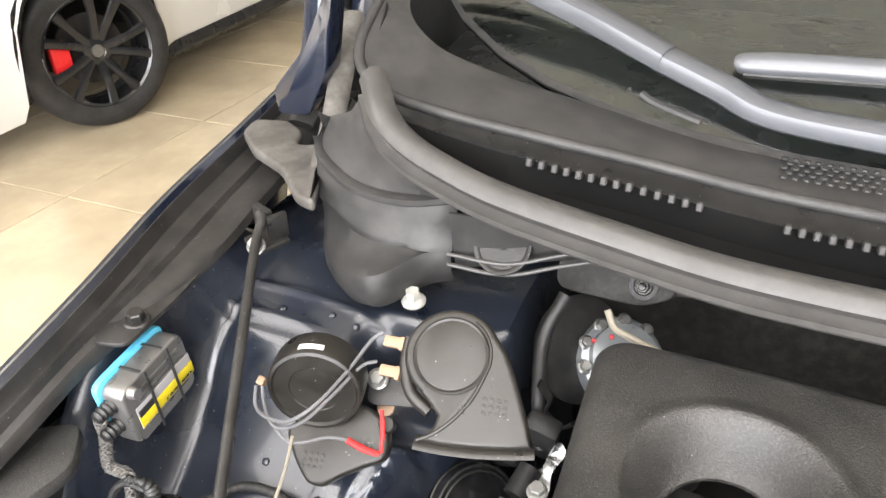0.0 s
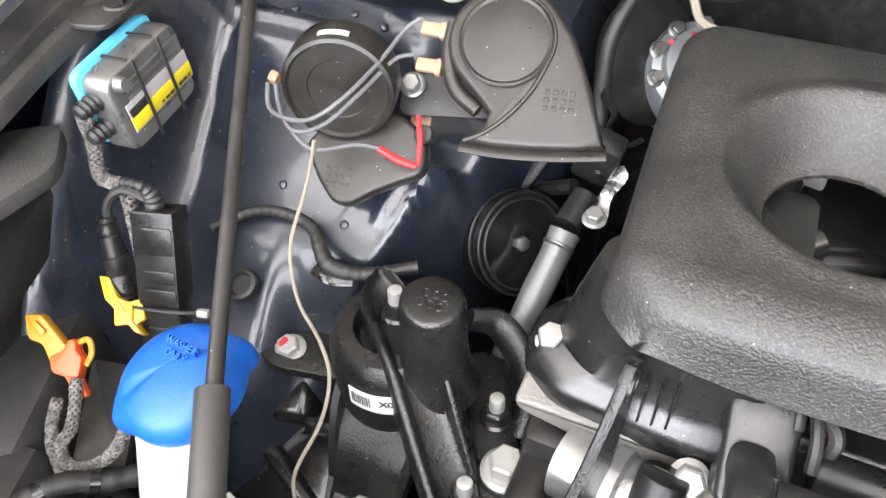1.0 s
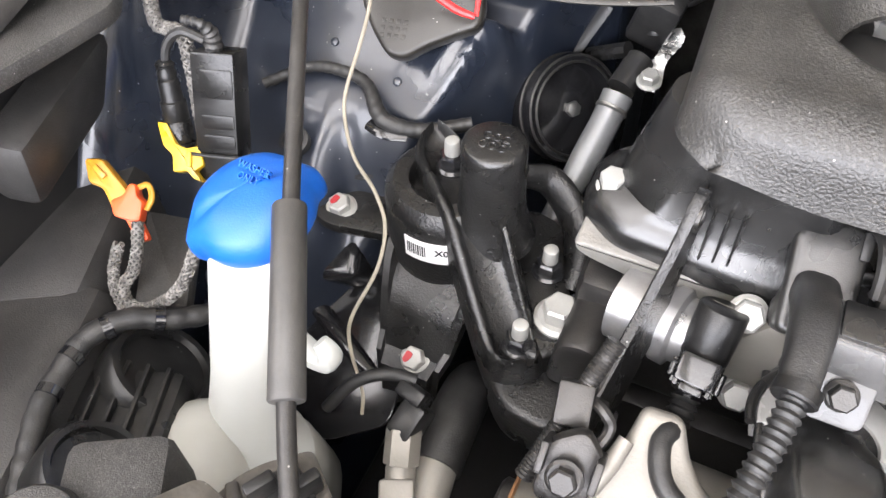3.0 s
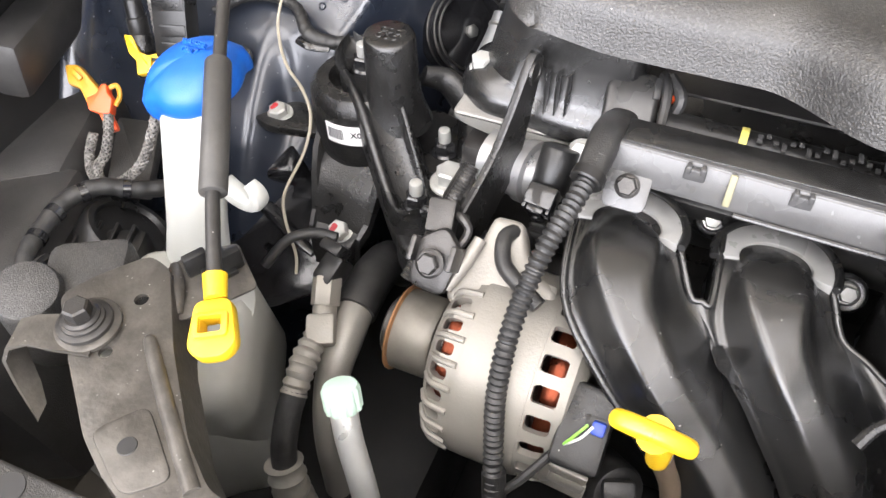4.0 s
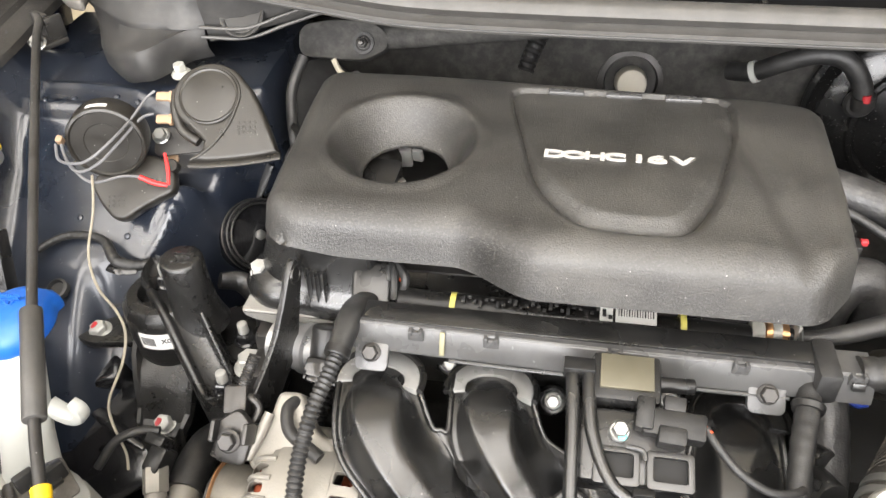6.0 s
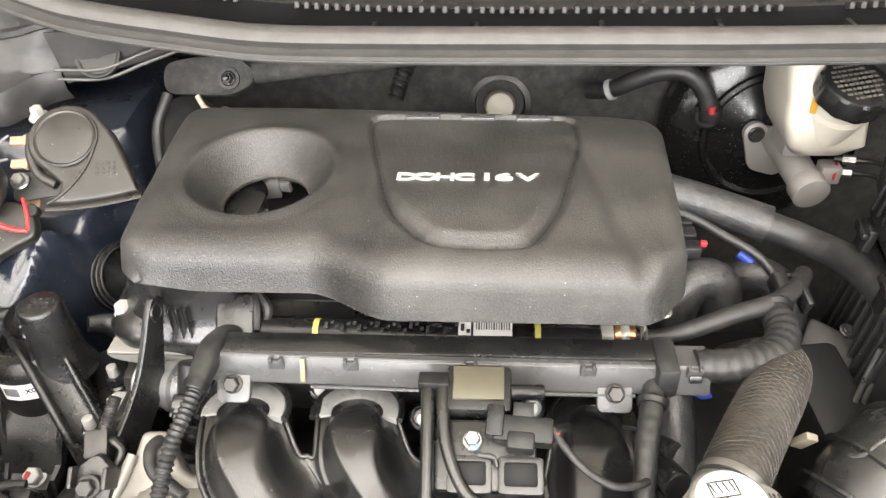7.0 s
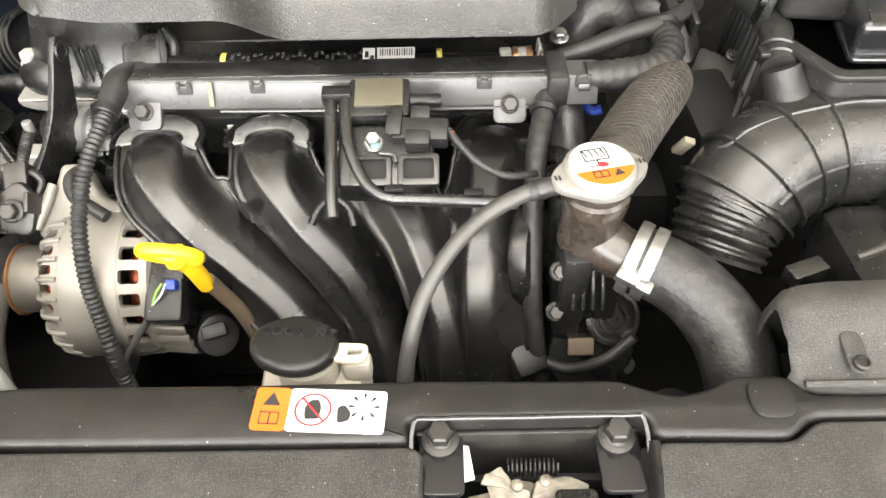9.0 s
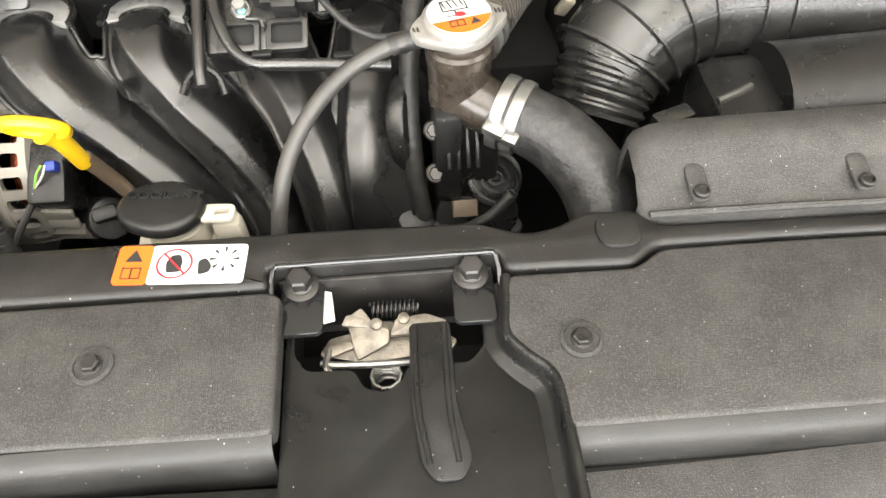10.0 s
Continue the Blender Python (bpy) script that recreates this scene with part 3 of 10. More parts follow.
for _x, _y in ((-0.2306, 0.5209), (-0.184, 0.526), (-0.1593, 0.5231), (-0.2004, 0.4288), (-0.1454, 0.4181), (-0.262, 0.515)):
    _n = Vector((inner_z(_x - 0.004, _y) - inner_z(_x + 0.004, _y), inner_z(_x, _y - 0.004) - inner_z(_x, _y + 0.004), 0.008)).normalized()
    part("pressed_dot", lathe(B(), [(0.0034, -0.001), (0.0030, 0.0006), (0.0018, 0.0013), (0.0006, 0.0015)], V(_x, _y, inner_z(_x, _y)) + _n * 0.001, _n, 16), navy, car_body)
# strut plug and its hex socket
_bm = B()
lathe(_bm, [(0.011, -0.004), (0.011, 0.002), (0.0085, 0.003), (0.0075, -0.001)], (-0.20, 0.362, 0.752), (0.0, -0.45, 0.9), 20)
part("drain_plug", _bm, rubber, car_body)

# ---------------------------------------------------------------- cowl, windscreen and wipers
cowl = thing("cowl_cover", (0.43, 0.6, 0.92), "dusty grey plastic cowl cover with slots and a rubber seal", "cowl cover")
SEAL = [(-0.186, 0.615, 1.040), (-0.163, 0.587, 1.021), (-0.135, 0.572, 1.006), (-0.094, 0.560, 0.994), (-0.045, 0.552, 0.983), (0.04, 0.543, 0.973), (0.13, 0.539, 0.963), (0.25, 0.536, 0.961), (0.43, 0.535, 0.96), (0.61, 0.538, 0.958), (0.78, 0.56, 0.954), (0.95, 0.60, 0.965), (1.04, 0.68, 1.0)]
TEETH = [(-0.225, 0.74, 1.085), (-0.205, 0.655, 1.045), (-0.165, 0.625, 1.028), (-0.11, 0.615, 1.02), (-0.043, 0.611, 1.012), (0.05, 0.61, 1.003), (0.14, 0.61, 0.992), (0.25, 0.61, 0.986), (0.43, 0.61, 0.983), (0.61, 0.612, 0.983), (0.78, 0.63, 0.985), (0.96, 0.66, 1.01), (1.06, 0.74, 1.06)]
LEDGE = [(-0.238, 0.76, 1.10), (-0.226, 0.68, 1.062), (-0.19, 0.648, 1.04), (-0.13, 0.641, 1.029), (-0.05, 0.64, 1.02), (0.05, 0.64, 1.01), (0.14, 0.64, 1.0), (0.25, 0.64, 0.995), (0.43, 0.64, 0.992), (0.61, 0.642, 0.992), (0.78, 0.655, 0.997), (0.97, 0.69, 1.03), (1.08, 0.77, 1.09)]
GLASS = [(-0.232, 0.85, 1.112), (-0.215, 0.76, 1.084), (-0.175, 0.725, 1.06), (-0.12, 0.715, 1.044), (-0.045, 0.713, 1.028), (0.06, 0.712, 1.009), (0.145, 0.71, 1.0), (0.26, 0.709, 0.997), (0.43, 0.708, 0.995), (0.61, 0.71, 0.997), (0.80, 0.715, 1.01), (0.98, 0.74, 1.05), (1.09, 0.84, 1.11)]
_seal = [(0.0, 0.0), (0.006, 0.003), (0.006, 0.007), (0.0, 0.008), (-0.003, 0.011), (0.001, 0.014), (0.004, 0.019), (0.001, 0.026), (-0.006, 0.030), (-0.014, 0.029), (-0.020, 0.024), (-0.021, 0.008), (-0.012, -0.002)]
part("rubber_seal", sweep(B(), _seal, SEAL, 8), greyrubber, cowl, "ribbed grey rubber bonnet seal")
_s, _t, _l, _g = (spline(q, 8) for q in (SEAL, TEETH, LEDGE, GLASS))
_rings = []
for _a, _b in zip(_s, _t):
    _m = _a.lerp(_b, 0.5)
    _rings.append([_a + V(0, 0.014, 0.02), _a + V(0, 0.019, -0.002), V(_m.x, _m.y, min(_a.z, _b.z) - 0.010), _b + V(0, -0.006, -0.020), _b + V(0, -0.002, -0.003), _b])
# near-black, dull colour stands in for the shade of a deep channel
part("trough", thick(loft(B(), _rings, False), 0.002), mat("trough_shade_black", (0.004, 0.004, 0.004), 0.85, var=0.3, scale=20, spec=0.12), cowl, "trough behind the seal, blackened for its shade")
part("slot_ledge", thick(loft(B(), [[b + V(0, 0.0, 0.0005), b.lerp(c, 0.5) + V(0, 0, -0.004), c + V(0, -0.004, -0.003)] for b, c in zip(_t, _l)], False), 0.002), blackplastic, cowl)
part("lip", tube(B(), LEDGE, 0.005, 10, 8), cowlgrey, cowl, "pale rounded lip of the cowl panel")
part("upper_panel", thick(loft(B(), [[c + V(0, 0.002, 0.002), c.lerp(d, 0.3) + V(0, 0, 0.004), c.lerp(d, 0.7) + V(0, 0, 0.004), d + V(0, 0.006, 0.0)] for c, d in zip(_l, _g)], False), 0.002), cowlgrey, cowl, "grey panel below the windscreen")
_fine = spline(TEETH, 60)
_teeth = []
_run = 0.0
for _a, _b in zip(_fine, _fine[1:]):
    _run += (_b - _a).length
    if _run > 0.0094:
        _run = 0.0
        _q = _b
        if -0.046 < _q.x < 0.095 or 0.148 < _q.x < 0.62 or 0.68 < _q.x < 0.8:
            _teeth.append((_q, _b - _a))
_tooth = box(B(), (0, 0, 0), (0.0050, 0.011, 0.007), 0.001, seg=1)
_tme = bpy.data.meshes.new("tooth")
_tooth.to_mesh(_tme)
_tooth.free()
_tme.materials.append(cowlgrey)
for _q, _d in _teeth:
    _o = new("tooth", _tme)
    _o.parent = cowl
    _o.matrix_local = Matrix.Translation(_q - ORIGIN[cowl.name] + V(0, -0.004, 0.001)) @ pose(0, 0, 0, -18, 0, math.degrees(math.atan2(_d.y, _d.x)))
for _x in (0.23, 0.33, 0.45, 0.56, 0.68):
    part("trough_rib", box(B(), (_x, 0.578, 0.969), (0.006, 0.04, 0.018), 0.002), blackplastic, cowl)
# raised black dots stand for the shade in uncut drain holes
_hole = B()
lathe(_hole, [(0.0030, 0), (0.0024, 0.0012)], (0, 0, 0), (0, 0, 1), 6)
_hme = bpy.data.meshes.new("drain_hole")
_hole.to_mesh(_hme)
_hole.free()
_hme.materials.append(ink)
for _i in range(9):
    for _j in range(5):
        _o = new("drain_hole", _hme)
        _o.parent = cowl
        _o.matrix_local = Matrix.Translation(V(0.145 + 0.0082 * _i + 0.0041 * (_j % 2), 0.662 + 0.009 * _j, 1.0058 - 0.0002 * _i) - ORIGIN[cowl.name])


# tub that closes the cowl's end over the strut tower
TUB_RIM = [(-0.244, 0.640, 1.006), (-0.240, 0.615, 0.987), (-0.205, 0.592, 0.976), (-0.177, 0.580, 0.974), (-0.147, 0.574, 0.975), (-0.122, 0.571, 0.979), (-0.100, 0.570, 0.985), (-0.086, 0.574, 0.987)]
TUB_RIDGE = [(-0.240, 0.636, 0.962), (-0.236, 0.606, 0.956), (-0.210, 0.590, 0.950), (-0.183, 0.575, 0.946), (-0.158, 0.566, 0.945), (-0.133, 0.564, 0.945), (-0.111, 0.5645, 0.944), (-0.090, 0.574, 0.944)]
TUB_LOW = [(-0.236, 0.630, 0.918), (-0.226, 0.592, 0.914), (-0.204, 0.566, 0.914), (-0.176, 0.541, 0.919), (-0.152, 0.5265, 0.928), (-0.134, 0.527, 0.932), (-0.112, 0.560, 0.937), (-0.092, 0.574, 0.938)]
_a, _b, _c = (spline(q, 6) for q in (TUB_RIM, TUB_RIDGE, TUB_LOW))
_rings = []
for _r, _m, _q in zip(_a, _b, _c):
    _o = V(0, -0.0020, 0)
    _in = V(0, 0.0016, 0)
    _rings.append([_r + V(0, 0.010, 0.0015), _r + V(0, 0.003, 0.0030), _r + _o + V(0, 0, 0.0015), _r + _o - V(0, 0, 0.0015), _r + _in - V(0, 0, 0.004), _r.lerp(_m, 0.5), _m + _in + V(0, 0, 0.006),
                   _m + _o * 1.6 + V(0, 0, 0.001), _m + _o * 1.8 - V(0, 0, 0.002), _m.lerp(_q, 0.18) + V(0, 0.0035, -0.0025), _m.lerp(_q, 0.55) + V(0, 0.0045, -0.003), _m.lerp(_q, 0.86) + V(0, 0.001, 0.0), _q + V(0, -0.001, 0.0008), _q + V(0, -0.003, -0.003), _q + V(0, -0.002, -0.020), _q + V(0, 0.006, -0.032)])
part("end_tub", thick(loft(B(), _rings, False), 0.0015), cowlgrey, cowl, "moulded grey tub at the end of the cowl", smooth=50)
_rings = []
for _r, _q in zip(_a, spline([(-0.200, 0.640, 1.046), (-0.186, 0.615, 1.036), (-0.175, 0.600, 1.026), (-0.155, 0.582, 1.014), (-0.130, 0.572, 1.004), (-0.112, 0.566, 0.997), (-0.095, 0.562, 0.992), (-0.080, 0.560, 0.989)], 6)):
    _rings.append([_r + V(0, 0.006, 0.002), _r.lerp(_q, 0.4) + V(0.006, 0.006, -0.006), _r.lerp(_q, 0.8) + V(0.004, 0.002, -0.003), _q + V(0, 0.004, 0.002)])
part("tub_slope", thick(loft(B(), _rings, False), 0.0015), cowlgrey, cowl, smooth=60)
_bm = thick(loft(B(), [[V(-0.085 + 0.15 * i / 20, 0.575 - 0.02 * (1 - i / 20) + 0.012 * (1 - j / 6), 0.928 + 0.036 * i / 20 + (0.057 - 0.036 * i / 20) * j / 6) for i in range(21)] for j in range(7)], False), 0.002)
part("front_skirt", _bm, cowlgrey, cowl)
_bm = B()
for _v in (0.0, 0.010):
    tube(_bm, [(-0.088, 0.556, 0.936 + _v), (-0.04, 0.558, 0.936 + _v), (0.0, 0.566, 0.948 + _v), (0.04, 0.574, 0.960 + _v)], 0.0018, 8)
part("skirt_lip", _bm, greyrubber, cowl)
# shallow dish; blacker plastic puts the recess's shade into its colour
lathe(_bm := B(), [(0.024, -0.002), (0.0235, 0.0004), (0.021, 0.0002), (0.019, -0.0015), (0.004, -0.0020)], (-0.045, 0.5655, 0.958), (0.0, -0.8, 0.6), 28)
part("oval_boss", _bm, boxblack, cowl, "oval dish in the skirt, blackened for its recess shade")
part("lower_lip", tube(B(), [Vector(q) + V(0, 0.003, -0.001) for q in SEAL[3:]], 0.0032, 8, 8), greyrubber, cowl, "thin lower lip of the seal")
_bm = prism(B(), rounded([(-0.369, 0.672), (-0.376, 0.704), (-0.337, 0.712), (-0.306, 0.690), (-0.296, 0.660), (-0.276, 0.668), (-0.296, 0.737), (-0.312, 0.800), (-0.286, 0.777), (-0.256, 0.673), (-0.247, 0.627), (-0.212, 0.560), (-0.235, 0.566), (-0.281, 0.611), (-0.330, 0.636)][::-1], 0.010, 3), 0.955, 0.967, None, 0.004, 3)
part("hinge_cover", _bm, hingegrey, car_body, "pale grey bonnet hinge leaf beside the cowl", smooth=45)
part("hinge_fold", tube(B(), [(-0.245, 0.622, 0.964), (-0.262, 0.680, 0.990), (-0.285, 0.750, 1.030), (-0.300, 0.800, 1.060)], [0.010, 0.012, 0.013, 0.012], 10, flat=0.45), hingegrey, car_body)
part("hinge_arm", tube(B(), [(-0.33, 0.72, 0.96), (-0.33, 0.76, 0.99), (-0.345, 0.84, 1.05)], 0.016, 10, flat=0.5), sheetblack, car_body)
_bm = prism(B(), rounded([(-0.348, 1.002), (-0.309, 1.045), (-0.292, 1.12), (-0.262, 1.12), (-0.280, 1.027), (-0.307, 0.977), (-0.346, 0.975)], 0.006), -0.735, -0.705, pose(0, 0, 0, 90, 0, 0), 0.004)
part("pillar_foot", _bm, navyedge, car_body, "navy paint at the foot of the pillar")
_bm = tube(B(), [(-0.30, 0.83, 1.03), (-0.33, 0.93, 1.12), (-0.42, 1.3, 1.40)], [0.022, 0.024, 0.03], 12, flat=0.7)
part("pillar", _bm, navyedge, car_body)

windscreen = thing("windscreen", (0.43, 0.73, 1.0), "tinted windscreen reflecting the dim shop", "windscreen")
_rings = []
for _j in range(13):
    _v = _j / 12
    _rings.append([V(0.43 + (0.66 - 0.06 * _v) * u, 0.704 + 0.9 * _v + 0.16 * u ** 6 + 0.01 * u * u, 0.994 + 0.52 * _v + 0.09 * abs(u) ** 3.5 * (1 - _v)) for u in [k / 12 - 1 for k in range(25)]])
part("pane", thick(loft(B(), _rings, False), 0.005), glass_m, windscreen)
windscreen.children[0].visible_shadow = False
_rings = [[p + V(0, -0.004, 0.0035) for p in _rings[0]], [p + V(0, 0.004, 0.0075) for p in _rings[0]]]
part("edge_strip", thick(loft(B(), _rings, False), 0.003), rubber, windscreen)
single("dashboard", thick(loft(B(), [[V(x, 0.722 + 0.56 * j / 4, 0.965 + 0.03 * math.sin(j * 0.7)) for x in (-0.25, 0.1, 0.43, 0.8, 1.1)] for j in range(5)], False), 0.02), blackplastic, (0.43, 1.0, 0.97), "dark dashboard top seen dimly through the glass", "dashboard")
# unseen dark boxes, added to stop light showing through the cabin
_bm = B()
box(_bm, (0.43, 1.75, 0.85), (1.45, 0.05, 1.2), 0.02)
box(_bm, (-0.36, 1.3, 0.85), (0.05, 0.95, 0.9), 0.02)
box(_bm, (1.22, 1.3, 0.85), (0.05, 0.95, 0.9), 0.02)
part("cabin_shell", _bm, underbody_shade, car_body)
# roof, doors and tail are unseen additions; the roof also darkens the cabin
_rings = []
for _y, _w, _z in ((1.60, 0.60, 1.515), (1.75, 0.605, 1.535), (2.1, 0.61, 1.545), (2.5, 0.60, 1.52), (2.8, 0.58, 1.46)):
    _rings.append([V(0.43 + _w * u, _y, _z - 0.05 * u ** 4) for u in [k / 10 - 1 for k in range(21)]])
part("roof", thick(loft(B(), _rings, False), 0.03), navyedge, car_body)
for _s in (-1, 1):
    _rings = []
    for _y, _b in ((0.90, 0.0), (1.4, 0.015), (2.2, 0.02), (2.9, 0.01), (3.5, -0.06)):
        _rings.append([V(0.43 + _s * (0.80 + _b), _y, 0.22), V(0.43 + _s * (0.86 + _b), _y, 0.45), V(0.43 + _s * (0.87 + _b), _y, 0.72), V(0.43 + _s * (0.84 + _b), _y, 0.95), V(0.43 + _s * (0.81 + _b), _y, 0.98)])
    part("door_side", thick(loft(B(), _rings, False), 0.02), navyedge, car_body)
    part("pillar", tube(B(), [(0.43 + _s * 0.79, 2.95, 0.98), (0.43 + _s * 0.66, 2.8, 1.36), (0.43 + _s * 0.60, 2.75, 1.45)], 0.04, 10), navyedge, car_body)
part("tail", prism(B(), rounded([(-0.30, 2.85), (-0.36, 3.4), (-0.15, 3.75), (1.01, 3.75), (1.22, 3.4), (1.16, 2.85)], 0.1), 0.3, 1.0, None, 0.05), navyedge, car_body)

wiper = thing("windscreen_wiper", (0.1, 0.75, 1.0), "silver-grey windscreen wiper lying along the glass", "wiper", "wipers on the windscreen")
part("arm", tube(B(), [(0.45, 0.70, 1.012), (0.33, 0.715, 1.018), (0.22, 0.725, 1.022), (0.13, 0.735, 1.027), (0.085, 0.75, 1.04), (0.03, 0.765, 1.056)], [0.016, 0.016, 0.0155, 0.015, 0.0155, 0.015], 12, flat=0.7, shape=3), silver, wiper)
part("head", tube(B(), [(0.035, 0.763, 1.056), (-0.04, 0.783, 1.082), (-0.11, 0.80, 1.102), (-0.2, 0.83, 1.128)], [0.0155, 0.016, 0.015, 0.011], 12, flat=0.7, shape=3.5), silver, wiper)
part("blade", tube(B(), [(0.09, 0.765, 1.036), (-0.04, 0.80, 1.075), (-0.2, 0.85, 1.12), (-0.3, 0.87, 1.14)], 0.006, 8), rubber, wiper)
part("arm_spring", tube(B(), [(0.02, 0.745, 1.028), (0.035, 0.74, 1.022), (0.075, 0.73, 1.014)], 0.004, 8), rubber, wiper)
wiper2 = thing("windscreen_wiper", (0.3, 0.85, 1.0), "second silver-grey wiper blade above the first", "wiper", "wipers on the windscreen")
part("blade_cover", tube(B(), [(0.094, 0.779, 1.053), (0.104, 0.779, 1.054), (0.19, 0.784, 1.056), (0.45, 0.792, 1.058), (0.6, 0.79, 1.054)], [0.004, 0.0105, 0.0115, 0.0115, 0.011], 12, flat=0.8), silver, wiper2)
part("rubber_edge", tube(B(), [(0.100, 0.774, 1.046), (0.3, 0.781, 1.049), (0.55, 0.785, 1.047)], 0.0035, 8), rubber, wiper2)

# bar under the cowl
cowl_bar = thing("cowl_crossbar", (0.06, 0.633, 0.88), "dusty grey crossbar with one bolt under the cowl", "crossbar")
_bm = prism(B(), rounded([(-0.017, -0.020), (-0.017, 0.014), (0.02, 0.021), (0.065, 0.021), (0.085, 0.008), (0.085, -0.008), (0.06, -0.022)], 0.014, 5), -0.012, 0.012, Matrix.Translation((0, 0.645, 0.900)) @ pose(0, 0, 0, 62, 0, 0), 0.003)
part("end_plate", _bm, felt, cowl_bar)
part("tube", tube(B(), [(0.07, 0.65, 0.902), (0.2, 0.655, 0.915), (0.42, 0.66, 0.935), (0.6, 0.67, 0.94)], 0.016, 12, flat=0.8), felt, cowl_bar)
lathe(_bm := B(), [(0.012, 0), (0.012, 0.002), (0.008, 0.002)], (0.058, 0.632, 0.903), (0, -0.85, 0.5), 20)
part("washer", _bm, rubber, cowl_bar)
bolt(cowl_bar, (0.058, 0.630, 0.904), (0, -0.85, 0.5), 0.0055, 0.006, darksteel, stud=0.007)


# ---------------------------------------------------------------- engine cover
engine_cover = thing("engine_cover", (0.27, 0.42, 0.86), "grained black plastic engine cover with an oil filler opening", "engine cover")
HX, HY, HR = 0.147, 0.428, 0.038


def cover_front(x):
    return 0.322 - 0.030 * smoothstep(0.205, 0.275, x) + 0.016 * smoothstep(0.455, 0.49, x)


def cover_back(x):
    return 0.548 - 0.02 * smoothstep(0.1, 0.5, x)


PANEL = rounded([(0.232, 0.520), (0.424, 0.520), (0.424, 0.466), (0.400, 0.370), (0.376, 0.326), (0.344, 0.324), (0.300, 0.327), (0.264, 0.372), (0.237, 0.484)], 0.022, 3)


def panel_depth(x, y):
    """Signed distance to the badge panel's outline, inside positive."""
    d = 1.0
    n = len(PANEL)
    s = 1
    for i in range(n):
        (ax, ay), (bx, by) = PANEL[i], PANEL[(i + 1) % n]
        ex, ey = bx - ax, by - ay
        t = min(1, max(0, ((x - ax) * ex + (y - ay) * ey) / (ex * ex + ey * ey)))
        d = min(d, math.hypot(x - ax - t * ex, y - ay - t * ey))
        if (ay > y) != (by > y) and x < ax + (y - ay) / (by - ay) * ex:
            s = -s
    return d if s < 0 else -d


def cover_z(x, y, u, v):
    z = 0.914 - 0.006 * smoothstep(0.40, 0.33, y) - 0.004 * smoothstep(0.44, 0.5, x)
    z -= 0.007 * smoothstep(0.262, 0.205, x + 0.25 * (y - 0.42)) * smoothstep(0.50, 0.40, y)
    z -= 0.005 * math.exp(-((x - 0.437 + 0.2 * (y - 0.4)) / 0.010) ** 2) * smoothstep(0.49, 0.46, y)
    r = math.hypot(x - HX, y - HY)
    if r < 0.08:
        z -= 0.034 * smoothstep(0.066, 0.036, r) - 0.0015 * smoothstep(0.078, 0.066, r) * smoothstep(0.058, 0.066, r)
    p = panel_depth(x, y)
    z -= 0.0036 * math.exp(-(p / 0.0018) ** 2)
    front = smoothstep(0.44, 0.345, y)
    z -= 0.005 * front * smoothstep(0.012, 0.0, p) * smoothstep(-0.010, 0.0, p)
    z += 0.0025 * front * smoothstep(0.0, 0.014, p) - 0.003 * smoothstep(-0.003, 0.003, p) * (1 - front)
    return z


_bm = B()
_nu, _nv = 280, 160
_grid = []
for _j in range(_nv + 1):
    _row = []
    for _i in range(_nu + 1):
        _u, _v = _i / _nu, _j / _nv
        _x = 0.047 + (0.502 - 0.047) * _u
        _x0, _x1 = 0.052 - 0.010 * _v, 0.492 + 0.014 * _v
        # rounded corners: the sides draw in near the front and back rims
        _q = 0.02 * (1 - min(1, _v / 0.12)) ** 2 + 0.018 * (1 - min(1, (1 - _v) / 0.10)) ** 2
        _x = (_x0 + _q) + (_x1 - _x0 - 2 * _q) * _u
        _f, _b = cover_front(_x), cover_back(_x)
        _y = _f + (_b - _f) * _v
        _ex = min(_x - _x0 - _q, _x1 - _q - _x) + 0.001
        _fd, _bd = _y - _f, _b - _y
        _z = cover_z(_x, _y, _u, _v)
        for _d, _r, _h in ((_fd, 0.026, 0.022), (_bd, 0.014, 0.014), (_ex, 0.018, 0.018)):
            if _d < _r:
                _z -= _h * (1 - math.sqrt(max(0.0, 1 - (1 - _d / _r) ** 2)))
        _row.append((_x, _y, _z))
    _grid.append(_row)
# skirt all round
_vs = [[_bm.verts.new(p) for p in row] for row in _grid]
for _j in range(_nv):
    for _i in range(_nu):
        _c = [(_vs[_j][_i].co + _vs[_j + 1][_i + 1].co) / 2][0]
        if math.hypot(_c.x - HX, _c.y - HY) > HR:
            _bm.faces.new((_vs[_j][_i], _vs[_j][_i + 1], _vs[_j + 1][_i + 1], _vs[_j + 1][_i]))
bmesh.ops.delete(_bm, geom=[v for v in _bm.verts if not v.link_faces], context="VERTS")
_rim = []
for _v in _bm.verts:
    if any(len(e.link_faces) == 1 for e in _v.link_edges):
        _d = Vector((_v.co.x - HX, _v.co.y - HY, 0))
        if _d.length < 0.06:
            _d.normalize()
            _v.co = V(HX, HY, _v.co.z) + _d * HR
_edge = [e for e in _bm.edges if len(e.link_faces) == 1]
_out = bmesh.ops.extrude_edge_only(_bm, edges=_edge)
for _v in [g for g in _out["geom"] if isinstance(g, bmesh.types.BMVert)]:
    if math.hypot(_v.co.x - HX, _v.co.y - HY) < 0.05:
        _v.co.z -= 0.0025
    else:
        _v.co.z = 0.862 + 0.012 * smoothstep(0.36, 0.5, _v.co.y) + 0.008 * smoothstep(0.13, 0.06, _v.co.x)
        _v.co += V(-0.003 if _v.co.x < 0.2 else (0.002 if _v.co.x > 0.45 else 0), -0.004 if _v.co.y < 0.35 else 0.002, 0)
part("cover_shell", _bm, grained, engine_cover, smooth=50)


